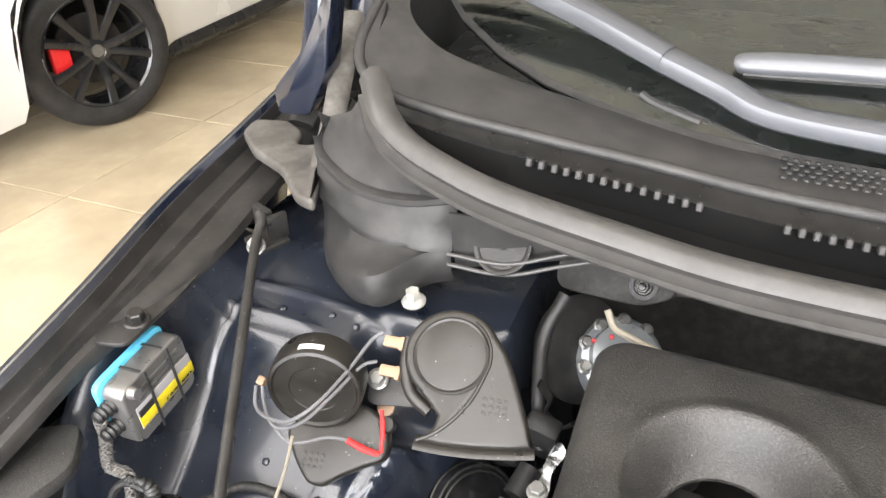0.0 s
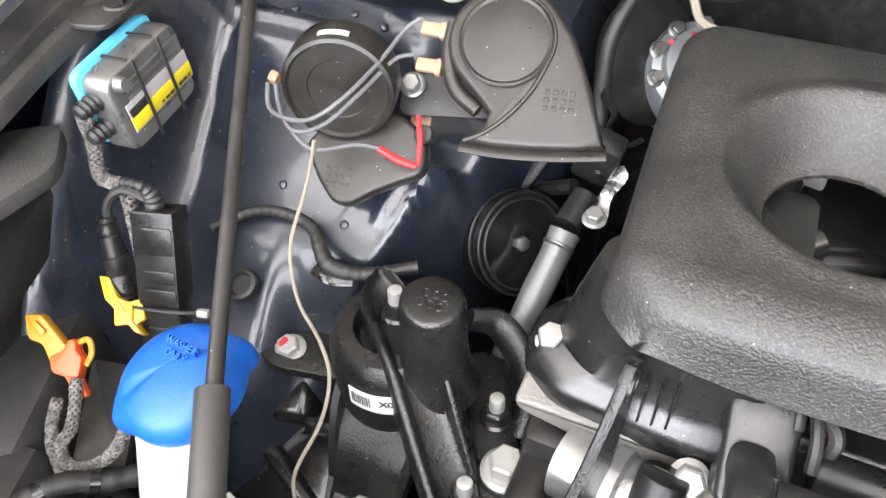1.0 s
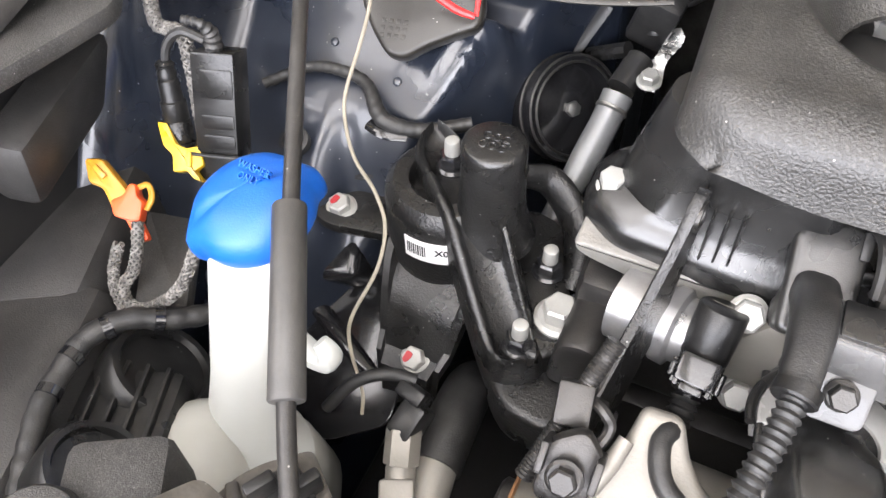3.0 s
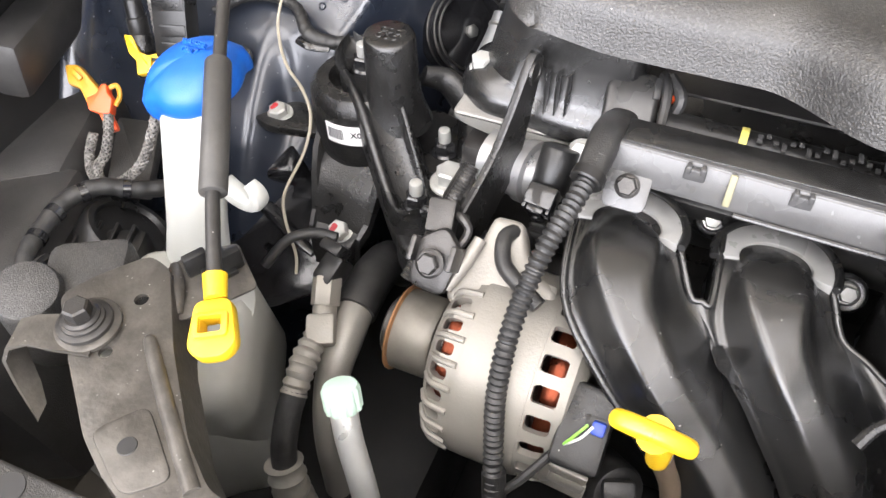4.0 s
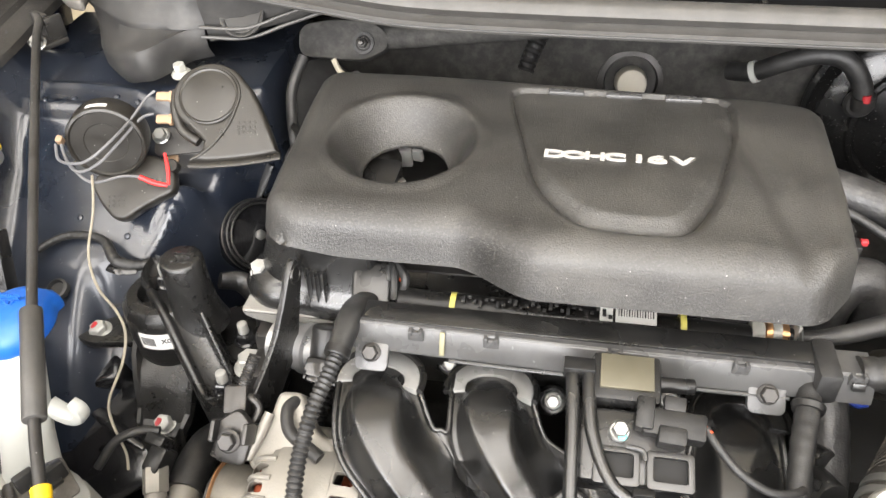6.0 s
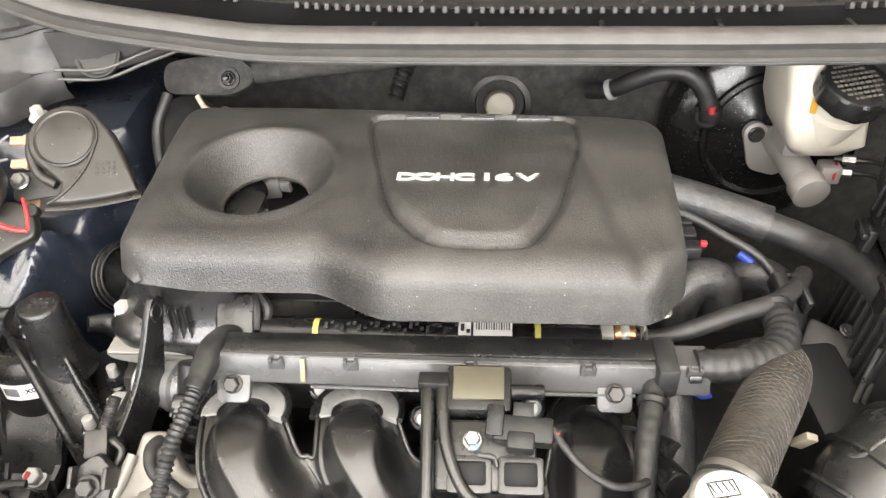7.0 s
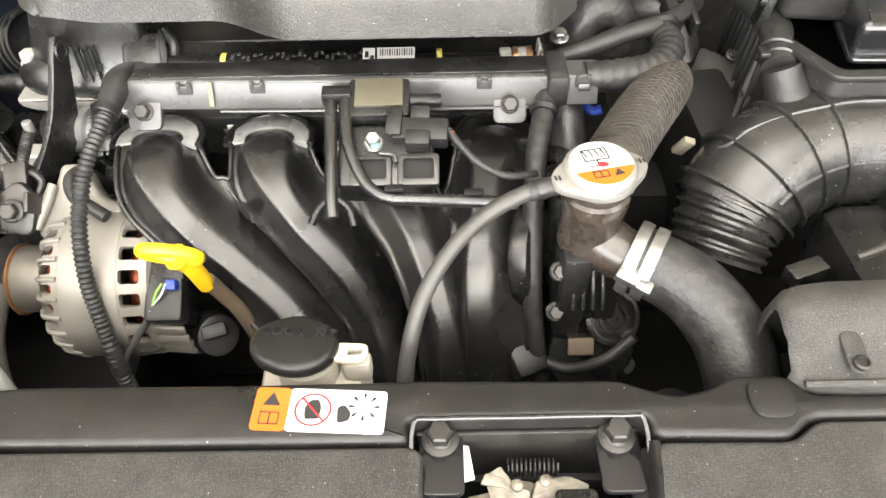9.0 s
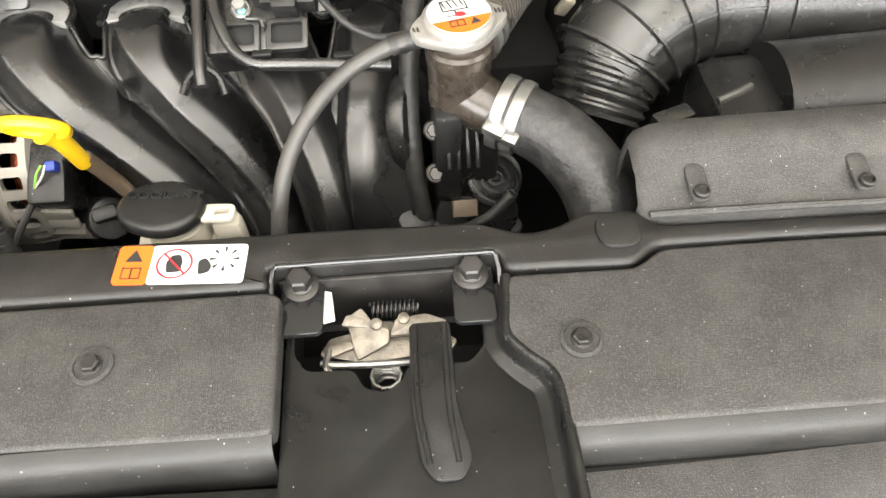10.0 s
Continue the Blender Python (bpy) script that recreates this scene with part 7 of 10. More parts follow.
box(_bm, (-0.252, 0.54, 0.932), (0.03, 0.03, 0.006), 0.002, (0, 0, -25))
part("pivot_bracket", _bm, darksteel, prop)
bolt(prop, (-0.248, 0.520, 0.938), (0.2, -0.6, 0.8), 0.0055, 0.007, zinc)

# ---------------------------------------------------------------- air-conditioning pipes
acline = thing("refrigerant_pipes", (0.0, 0.16, 0.5), "aluminium refrigerant pipe with a pressure switch and hose", "pipes")
_bm = B()
cyl(_bm, (-0.052, 0.232, 0.672), (-0.046, 0.214, 0.660), 0.0115, seg=6, bev=0.001)
cyl(_bm, (-0.046, 0.214, 0.660), (-0.038, 0.196, 0.653), 0.0095, seg=18, bev=0.001)
box(_bm, (-0.040, 0.197, 0.652), (0.022, 0.024, 0.024), 0.003, (25, 0, 25))
part("union", _bm, alupale, acline, "hex union")
part("crimp", tube(B(), [(-0.042, 0.190, 0.652), (-0.041, 0.172, 0.648), (-0.040, 0.160, 0.643), (-0.039, 0.148, 0.636)], [0.009, 0.0105, 0.010, 0.0098], 16, rib=(0.0075, 0.0011)), alupale, acline, "crimped alloy ferrule")
part("hose", tube(B(), [(-0.039, 0.151, 0.638), (-0.038, 0.134, 0.624), (-0.034, 0.115, 0.602), (-0.026, 0.105, 0.575), (-0.016, 0.10, 0.52)], 0.0098, 14), rubber, acline)
part("ferrule", tube(B(), [(-0.033, 0.112, 0.598), (-0.026, 0.104, 0.575), (-0.018, 0.10, 0.54)], 0.014, 16, rib=(0.012, 0.0012)), alupale, acline)
part("pipe", tube(B(), [(-0.036, 0.256, 0.642), (-0.030, 0.232, 0.644), (-0.026, 0.206, 0.640), (-0.026, 0.180, 0.622), (-0.022, 0.155, 0.58), (-0.018, 0.145, 0.5)], [0.014, 0.0145, 0.014, 0.0135, 0.012, 0.012], 18), alupale, acline)
part("large_hose", tube(B(), [(-0.030, 0.228, 0.644), (-0.032, 0.262, 0.645), (-0.036, 0.30, 0.625), (-0.04, 0.33, 0.58)], 0.018, 16), rubber, acline)
part("service_pipe", tube(B(), [(0.043, 0.104, 0.752), (0.052, 0.092, 0.735), (0.064, 0.080, 0.705), (0.070, 0.072, 0.66), (0.070, 0.068, 0.58)], 0.0080, 16), mat("white_alloy_pipe", (0.50, 0.51, 0.50), 0.35, metal=0.55, var=0.08, scale=30), acline, "pale bent service pipe")
_sc = lathe(B(), [(0.0090, 0.0), (0.0106, 0.001), (0.0106, 0.013), (0.0096, 0.0155), (0.004, 0.016)], (0.045, 0.102, 0.749), (-0.25, 0.35, 0.9), 60, (12, 0.04, 0.0098))
part("service_cap", _sc, mint, acline, "pale mint screw cap")
_bm = B()
box(_bm, (-0.050, 0.238, 0.674), (0.018, 0.024, 0.022), 0.003, (30, 0, -15))
box(_bm, (-0.053, 0.250, 0.686), (0.020, 0.010, 0.018), 0.002, (30, 0, -15))
part("pressure_switch", _bm, blackplastic, acline, "black pressure switch plug")
part("switch_lead", tube(B(), [(-0.054, 0.256, 0.692), (-0.072, 0.252, 0.694), (-0.090, 0.240, 0.690), (-0.105, 0.225, 0.67)], 0.0042, 10), rubber, acline)

# ---------------------------------------------------------------- pulley and pipe behind the mount
water_pulley = thing("belt_pulley", (-0.035, 0.495, 0.7), "gloss black pressed belt pulley on a bracket", "pulley")
lathe(_bm := B(), [(0.020, -0.036), (0.037, -0.034), (0.0395, -0.031), (0.0385, -0.026), (0.0395, -0.021), (0.0385, -0.016), (0.0400, -0.010), (0.0405, -0.004), (0.0385, 0.0), (0.0350, 0.0008), (0.0335, -0.002), (0.0325, -0.007), (0.022, -0.006), (0.014, -0.004), (0.005, -0.004)], (-0.034, 0.484, 0.744), (0.72, -0.48, 0.50), 44)
part("disc", _bm, glossblack, water_pulley)
# thin metal rings put the rim's highlights in as shape and colour
for _r, _h in ((0.0392, 0.0006), (0.0345, 0.0012), (0.0400, -0.012)):
    _o, _q = Vector((-0.034, 0.484, 0.744)), turned((0.72, -0.48, 0.50))
    part("pressed_ring", tube(B(), [_o + _q @ V(_r * math.cos(2 * math.pi * k / 40), _r * math.sin(2 * math.pi * k / 40), _h) for k in range(41)], 0.0010, 8, 1), darksteel, water_pulley, "steel ring added for the glint on the pulley's rim")
part("hub_nut", lathe(B(), [(0.006, -0.004), (0.006, 0.0), (0.004, 0.001)], (-0.034, 0.484, 0.744), (0.72, -0.48, 0.50), 6), zinc, water_pulley)
part("strut", tube(B(), [(-0.075, 0.50, 0.70), (-0.062, 0.515, 0.74), (-0.035, 0.54, 0.80)], 0.008, 8, flat=0.4), blackplastic, water_pulley)
part("strut", tube(B(), [(-0.01, 0.52, 0.78), (-0.04, 0.53, 0.76)], 0.006, 8), blackplastic, water_pulley)
pipe2 = thing("coolant_pipe", (-0.015, 0.45, 0.69), "dull aluminium coolant pipe with a rusty lower end", "pipe")
part("pipe", tube(B(), [(-0.006, 0.492, 0.760), (-0.009, 0.475, 0.746), (-0.013, 0.455, 0.730), (-0.017, 0.436, 0.715), (-0.022, 0.415, 0.695)], [0.0118, 0.0108, 0.0112, 0.0100, 0.0098], 18), mat("dull_pipe_alloy", (0.22, 0.225, 0.23), 0.46, metal=0.4, var=0.2, scale=40, stain=0.35, dust_col=(0.22, 0.15, 0.09)), pipe2)
part("pipe_bead", lathe(B(), [(0.0105, -0.002), (0.0122, -0.0005), (0.0122, 0.001), (0.0105, 0.002)], (-0.0075, 0.483, 0.753), (0.15, 0.85, 0.6), 24), zinc, pipe2)
part("rubber_end", tube(B(), [(-0.006, 0.496, 0.763), (0.000, 0.520, 0.774)], 0.0105, 16, 1), rubber, pipe2)
foil = thing("foil_strip", (0.02, 0.47, 0.79), "torn strip of foil tape with a bolt beside the head", "foil")
_rings = []
for _k in range(12):
    _s = _k / 11
    _c = V(0.008, 0.508, 0.762).lerp(V(0.020, 0.538, 0.792), _s)
    _w = 0.008 - 0.004 * _s + 0.002 * math.sin(9 * _s)
    _rings.append([_c + V(-_w, 0.4 * _w, 0.001 * math.sin(23 * _s)), _c + V(0.1 * _w, 0, 0.003 * math.sin(14 * _s)), _c + V(_w, -0.4 * _w, -0.002)])
part("strip", thick(loft(B(), _rings, False), 0.0008), foilm, foil)
bolt(foil, (0.012, 0.500, 0.772), (0, -0.2, 1), 0.006, 0.007, zincpale)
shield = thing("heat_shield", (0.06, 0.56, 0.78), "pale alloy heat shield behind the engine with wiring", "heat shield")
lathe(_bm := B(), [(0.020, -0.050), (0.036, -0.048), (0.039, -0.040), (0.039, -0.006), (0.036, 0.0), (0.030, 0.002), (0.029, 0.010), (0.012, 0.012)], (0.052, 0.606, 0.842), (0.35, -0.55, 0.75), 36)
_sheet = part("casting", _bm, heatfoil, shield, "dull alloy casting", smooth=35)
part("flange", lathe(B(), [(0.030, -0.014), (0.047, -0.012), (0.048, -0.004), (0.044, -0.002), (0.030, -0.002)], (0.020, 0.602, 0.846), (0.75, -0.45, 0.45), 36), rubber, shield, "black flange ring")
for _k in range(5):
    _a = radians(40 + 36 * _k)
    _q = V(0.052, 0.606, 0.842) + turned((0.35, -0.55, 0.75)) @ V(0.034 * math.cos(_a), 0.034 * math.sin(_a), 0.0)
    bolt(shield, _q, (0.35, -0.55, 0.75), 0.0045, 0.005, zinc)
for _x, _z in ((0.030, 0.872), (0.044, 0.880)):
    part("paint_dab", lathe(B(), [(0.0022, 0), (0.0016, 0.0008)], (_x, 0.584, _z), (0.3, -0.7, 0.6), 10), redink, _sheet)
part("bent_strap", tube(B(), [(-0.004, 0.546, 0.846), (0.006, 0.546, 0.832), (0.005, 0.541, 0.821), (0.020, 0.536, 0.815), (0.029, 0.537, 0.821)], 0.006, 10, flat=0.3), darksteel, shield)
part("cable", tube(B(), [(0.0, 0.60, 0.90), (-0.01, 0.575, 0.87), (-0.005, 0.55, 0.83), (0.005, 0.53, 0.79)], 0.006, 10), rubber, shield)
part("cable", tube(B(), [(0.038, 0.585, 0.905), (0.046, 0.58, 0.893), (0.060, 0.578, 0.888), (0.085, 0.575, 0.882)], 0.003, 8), beige_wire, shield)
part("plug", box(B(), (0.002, 0.535, 0.80), (0.03, 0.02, 0.05), 0.005, (20, 15, 0)), rubber, shield)
sensor_plug = thing("cam_sensor", (0.10, 0.285, 0.75), "black sensor plug with an orange seal on the head", "sensor")
_bm = cyl(B(), (0.100, 0.312, 0.79), (0.098, 0.296, 0.764), 0.013, 0.013, 22, 0.002)
part("sensor_body", _bm, blackplastic, sensor_plug)
_pm = Matrix.Translation((0.098, 0.287, 0.761)) @ pose(0, 0, 0, 30, 0, -6)
_bm = box(B(), None, (0.021, 0.016, 0.030), 0.002, m=_pm)
box(_bm, None, (0.008, 0.006, 0.024), 0.001, m=_pm @ pose(0, -0.0095, 0.002))
box(_bm, None, (0.012, 0.004, 0.004), 0.001, m=_pm @ pose(0, -0.0100, 0.013))
for _x in (-0.0085, 0.0085):
    box(_bm, None, (0.0025, 0.004, 0.027), 0.0006, m=_pm @ pose(_x, -0.0088, 0))
for _x in (-0.0125, 0.0125):
    box(_bm, None, (0.004, 0.012, 0.006), 0.001, m=_pm @ pose(_x, 0, -0.010))
box(_bm, None, (0.024, 0.018, 0.003), 0.0008, m=_pm @ pose(0, 0, -0.009))
part("plug", _bm, glossblack, sensor_plug, "ribbed glossy plug")
# black block for the shade in the latch's opening
part("latch_window", box(B(), None, (0.004, 0.0014, 0.007), 0.0004, m=_pm @ pose(0, -0.0128, 0.001)), ink, sensor_plug)
part("boot", tube(B(), [_pm @ V(0, 0, -0.013), _pm @ V(-0.001, -0.001, -0.020)], [0.0078, 0.0070], 14, 1), rubber, sensor_plug)
part("seal", box(B(), None, (0.007, 0.003, 0.005), 0.001, m=_pm @ pose(0.004, -0.0072, -0.018)), orange, sensor_plug, "orange seal")
part("lead", tube(B(), [_pm @ V(-0.001, -0.001, -0.018), (0.097, 0.274, 0.731), (0.091, 0.266, 0.712), (0.084, 0.258, 0.680), (0.080, 0.250, 0.640)], 0.0072, 14, 10, rib=(0.0042, 0.0011)), rubber, sensor_plug, "ribbed conduit")


# ---------------------------------------------------------------- front crossmember and grille panel
beam = thing("radiator_support", (0.4, 0.0, 0.7), "dusty black radiator support beam across the front", "crossmember")
_ol = [(0.05, -0.012), (0.15, -0.015), (0.366, -0.017), (0.362, -0.004), (0.498, -0.004), (0.500, -0.016), (0.574, -0.018), (0.589, -0.006), (0.66, -0.006), (1.0, -0.012),
       (1.0, 0.0), (0.66, 0.007), (0.593, 0.008), (0.584, 0.021), (0.552, 0.022), (0.536, 0.013), (0.518, 0.009), (0.503, 0.013), (0.486, 0.020), (0.37, 0.022), (0.27, 0.0215), (0.14, 0.0225), (0.05, 0.016)]
beamblack = mat("satin_beam_black", (0.013, 0.0125, 0.012), 0.38, var=0.25, scale=20, grain=0.3, dust=0.08, dust_col=(0.13, 0.12, 0.105), speck=0.04, spec=0.4)
part("beam", prism(B(), rounded(_ol, 0.006, 3), 0.752, 0.802, None, 0.004, 3), beamblack, beam)
part("raised_pad", prism(B(), rounded([(0.556, -0.008), (0.556, 0.017), (0.582, 0.017), (0.582, -0.008)], 0.01), 0.801, 0.8045, None, 0.0015), beamblack, beam)

bracket = thing("lock_bracket", (-0.03, 0.05, 0.77), "dusty grey pressed steel bracket with bolt holes", "bracket")
_sheet = prism(B(), rounded([(-0.114, 0.080), (-0.104, 0.100), (-0.086, 0.123), (-0.069, 0.119), (-0.034, 0.076), (0.005, 0.036), (0.028, 0.020), (0.062, 0.0165), (0.062, -0.0125), (0.020, -0.010), (-0.002, -0.002), (-0.022, 0.006), (-0.043, 0.018), (-0.081, 0.050)], 0.006), 0.797, 0.7995, None, 0.0006)
_holes = [cyl(B(), (x, y, 0.78), (x, y, 0.82), r, seg=20) for x, y, r in ((-0.065, 0.060, 0.0036), (-0.019, 0.022, 0.0048), (0.046, 0.008, 0.0045), (-0.070, 0.095, 0.004), (-0.084, 0.069, 0.005))]
bracket_steel = mat("dusty_bracket_steel", (0.066, 0.061, 0.054), 0.40, metal=0.35, var=0.25, scale=25, grain=0.4, grain_size=300, dust=0.4, dust_col=(0.22, 0.205, 0.18), speck=0.12)
part("plate", cut(_sheet, *_holes), bracket_steel, bracket, smooth=30)
_bm = tube(B(), [(-0.050, 0.077, 0.7990), (-0.045, 0.072, 0.8000), (-0.010, 0.042, 0.8000), (0.022, 0.016, 0.7995)], [0.002, 0.0038, 0.0042, 0.0042], 12, flat=0.7)
part("pressed_rib", _bm, bracket_steel, bracket)
_bm = prism(B(), rounded([(-0.041, 0.021), (-0.024, 0.044), (0.011, 0.017), (-0.006, 0.001)], 0.007), 0.7990, 0.8008, None, 0.0010)
_pad = part("pressed_pad", _bm, bracket_steel, bracket, smooth=30)
# the pad is not pierced; a black disc gives the hole's shade
part("bolt_hole", lathe(B(), [(0.0050, 0.0), (0.0046, 0.0005)], (-0.019, 0.022, 0.8007), (0, 0, 1), 20), ink, _pad)
_bm = B()
loft(_bm, [[V(x, y, 0.798) for x, y in ((-0.082, 0.050), (-0.043, 0.018), (-0.022, 0.006), (-0.002, -0.002))], [V(x - 0.001, y - 0.002, 0.775) for x, y in ((-0.082, 0.050), (-0.043, 0.018), (-0.022, 0.006), (-0.002, -0.002))]], False)
loft(_bm, [[V(x, y, 0.798) for x, y in ((-0.067, 0.117), (-0.034, 0.076), (0.005, 0.036), (0.028, 0.020))], [V(x + 0.002, y + 0.003, 0.765) for x, y in ((-0.067, 0.117), (-0.034, 0.076), (0.005, 0.036), (0.028, 0.020))]], False)
part("turned_edge", thick(_bm, 0.0018), bracket_steel, bracket)
for _z, _r in ((0.8, 0.018), (0.8035, 0.0145), (0.806, 0.0115)):
    lathe(_bm := B(), [(_r, 0), (_r, 0.0022), (_r - 0.002, 0.0032), (0.004, 0.0032)], (-0.084, 0.069, _z), (0, 0, 1), 28)
    part("washer", _bm, bracket_steel if _z < 0.803 else darksteel, bracket)
bolt(bracket, (-0.084, 0.069, 0.809), (0, 0, 1), 0.0065, 0.008, darksteel)
_bm = B()
_rings = []
for _x, _y, _z, _w in ((-0.074, 0.066, 0.802, 0.012), (-0.092, 0.060, 0.803, 0.011), (-0.108, 0.055, 0.803, 0.009), (-0.118, 0.050, 0.800, 0.009), (-0.121, 0.046, 0.792, 0.009), (-0.114, 0.040, 0.780, 0.008), (-0.104, 0.034, 0.772, 0.007), (-0.095, 0.028, 0.768, 0.005)):
    _rings.append([V(_x - 0.35 * _w, _y + _w, _z), V(_x + 0.35 * _w, _y - _w, _z)])
part("hooked_arm", thick(loft(B(), _rings, False), 0.002), bracket_steel, bracket)
_bm = prism(B(), rounded([(-0.080, 0.119), (-0.076, 0.132), (-0.069, 0.142), (-0.052, 0.157), (-0.022, 0.133), (-0.047, 0.097), (-0.054, 0.096)], 0.004), 0.7880, 0.7900, None, 0.0006)
part("prop_plate", _bm, bracket_steel, bracket, "grey steel plate that carries the prop clip")
_bm = tube(B(), [(-0.076, 0.128, 0.790), (-0.063, 0.113, 0.793), (-0.052, 0.099, 0.790)], [0.003, 0.005, 0.003], 10, flat=0.6)
part("pressed_rib", _bm, bracket_steel, bracket)
for _x, _y in ((-0.060, 0.130), (-0.043, 0.139)):
    part("clip_jaw", box(B(), (_x, _y, 0.797), (0.006, 0.014, 0.015), 0.0015, (0, 0, -30)), blackplastic, bracket)
part("prop_clip", box(B(), (-0.051, 0.135, 0.7915), (0.022, 0.018, 0.004), 0.001, (0, 0, -30)), blackplastic, bracket, "black plastic clip for the prop rod")

panel = thing("grille_top_panel", (0.4, -0.06, 0.75), "grey grained plastic panel over the grille", "panel")


def top_panel(name, outline):
    """A flat sheet whose front edge rolls down to the grille."""
    return part(name, prism(B(), rounded(outline, 0.006, 3), 0.782, 0.7995, None, 0.003, 3), dusty_panel, panel, "dusty grey grained sheet")


top_panel("panel_sheet", [(-0.30, -0.012), (-0.008, -0.004), (0.006, -0.008), (0.014, -0.0175), (0.365, -0.0185), (0.3725, -0.022), (0.373, -0.104), (0.05, -0.100), (-0.30, -0.06)])
top_panel("panel_sheet", [(0.501, -0.0185), (0.575, -0.0195), (0.592, -0.0075), (0.66, -0.0075), (1.02, -0.014), (1.15, -0.05), (1.15, -0.075), (0.9, -0.104), (0.67, -0.112), (0.519, -0.112), (0.517, -0.083), (0.493, -0.058), (0.497, -0.03)])
for _x, _y, _z in ((0.275, -0.058, 0.8), (0.535, -0.064, 0.8)):
    lathe(_bm := B(), [(0.0115, 0), (0.0115, 0.001), (0.0095, 0.0016), (0.009, 0.0006)], (_x, _y, _z), (0, 0, 1), 26)
    part("bolt_seat", _bm, dusty_panel, panel)
    bolt(panel, (_x, _y, _z + 0.0006), (0, 0, 1), 0.0048, 0.0035, darksteel, flange=1.25)
# black disc on the sheet in place of a hole's shade
lathe(_bm := B(), [(0.008, 0), (0.008, 0.0006), (0.0072, 0.0006)], (-0.056, -0.016, 0.7995), (0, 0, 1), 22)
part("locating_hole", _bm, ink, panel, "black disc for the shade in a round locating hole")
_recess = prism(B(), rounded([(0.3735, -0.016), (0.3735, -0.155), (0.513, -0.155), (0.516, -0.113), (0.516, -0.085), (0.4915, -0.0565), (0.496, -0.016)], 0.004), 0.755, 0.786, None, 0.002)
_open = prism(B(), rounded([(0.378, -0.005), (0.379, -0.054), (0.386, -0.064), (0.412, -0.065), (0.417, -0.076), (0.428, -0.080), (0.438, -0.074), (0.441, -0.065), (0.476, -0.065), (0.485, -0.054), (0.488, -0.005)], 0.004), 0.70, 0.83)
part("centre_recess", cut(_recess, _open), mat("smooth_recess_plastic", (0.006, 0.006, 0.006), 0.34, var=0.25, scale=25, dust=0.012, speck=0.03, spec=0.35), panel, "black recessed panel round the bonnet latch", smooth=40)
_bm = prism(B(), rounded([(0.443, -0.040), (0.442, -0.090), (0.446, -0.122), (0.452, -0.131), (0.466, -0.131), (0.472, -0.120), (0.466, -0.090), (0.466, -0.040)][::-1], 0.004), 0.7865, 0.7895, None, 0.001)
for _x in (0.446, 0.4625):
    tube(_bm, [(_x, -0.042, 0.790), (_x - 0.0005, -0.088, 0.790), (_x + 0.004 * (1 if _x < 0.45 else 0.5), -0.122, 0.7895)], 0.0016, 8, 3)
part("lever_guide", _bm, blackplastic, panel)
_edge = spline([(0.4975, -0.018), (0.4965, -0.034), (0.4945, -0.056), (0.5045, -0.0705), (0.5165, -0.084), (0.5185, -0.112), (0.5195, -0.150)], 4)
_rings = []
for _k, _p in enumerate(_edge):
    _t = (_edge[min(_k + 1, len(_edge) - 1)] - _edge[max(_k - 1, 0)]).normalized()
    _n = Vector((-_t.y, _t.x, 0))
    _rings.append([Vector((_p.x, _p.y, z)) + _n * u for u, z in ((0.0050, 0.7985), (0.0030, 0.8002), (0.0005, 0.7996), (-0.0010, 0.7960), (-0.0022, 0.7905), (-0.0042, 0.7880), (-0.0085, 0.7874), (-0.0100, 0.7855))])
part("step_flank", thick(loft(B(), _rings, False), 0.001), blackplastic, panel, "moulded step beside the recess", smooth=60)
_roll = [(0.0, 0.0), (0.006, -0.002), (0.010, -0.008), (0.012, -0.02), (0.012, -0.04)]
# edge coloured blacker than the panel, for the shade in the gap there
part("rolled_edge", thick(sweep(B(), _roll, [(-0.30, -0.059, 0.7975), (0.05, -0.099, 0.7975), (0.372, -0.103, 0.7975)], 4, False), 0.002), boxblack, panel)
part("rolled_edge", thick(sweep(B(), _roll, [(0.518, -0.111, 0.7975), (0.67, -0.111, 0.7975), (0.9, -0.103, 0.7975), (1.15, -0.07, 0.7975)], 4, False), 0.002), boxblack, panel)
bumper = thing("front_bumper", (0.43, -0.2, 0.3), "dark front bumper and grille edge below the panel", "bumper")
_bp = [(-0.008, -0.025), (0.0, -0.016), (0.020, -0.014), (0.034, -0.018), (0.040, -0.03), (0.06, -0.12), (0.07, -0.45)]
part("grille_strip", thick(sweep(B(), _bp, [(-0.34, -0.055, 0.79), (-0.1, -0.10, 0.79), (0.05, -0.115, 0.79), (0.43, -0.128, 0.79), (0.8, -0.118, 0.79), (1.0, -0.10, 0.79), (1.2, -0.055, 0.79)], 6, False), 0.003), dusty_panel, bumper)

# warning label on the beam
sticker = thing("warning_label", (0.314, 0.002, 0.802), "orange and white cooling fan warning label on the beam", "label")
SM = Matrix.Translation((0.3145, 0.0025, 0.8022)) @ pose(0, 0, 0, 0, 0, -3.5)


def flat(bm, outline, h0=0.0008, h1=0.0011, m=None):
    return prism(bm, outline, h0, h1, m if m is not None else SM)


part("white_field", prism(B(), rounded([(-0.018, -0.0135), (-0.018, 0.0135), (0.0375, 0.0135), (0.0375, -0.0135)], 0.003), 0.0, 0.0008, SM), white, sticker)
part("orange_field", prism(B(), rounded([(-0.0375, -0.0135), (-0.0375, 0.0135), (-0.0175, 0.0135), (-0.0175, -0.0135)], 0.003), 0.0, 0.0009, SM), stickorange, sticker)
_bm = flat(B(), [(-0.0325, 0.002), (-0.0275, 0.0105), (-0.0225, 0.002)], 0.0009, 0.0012)
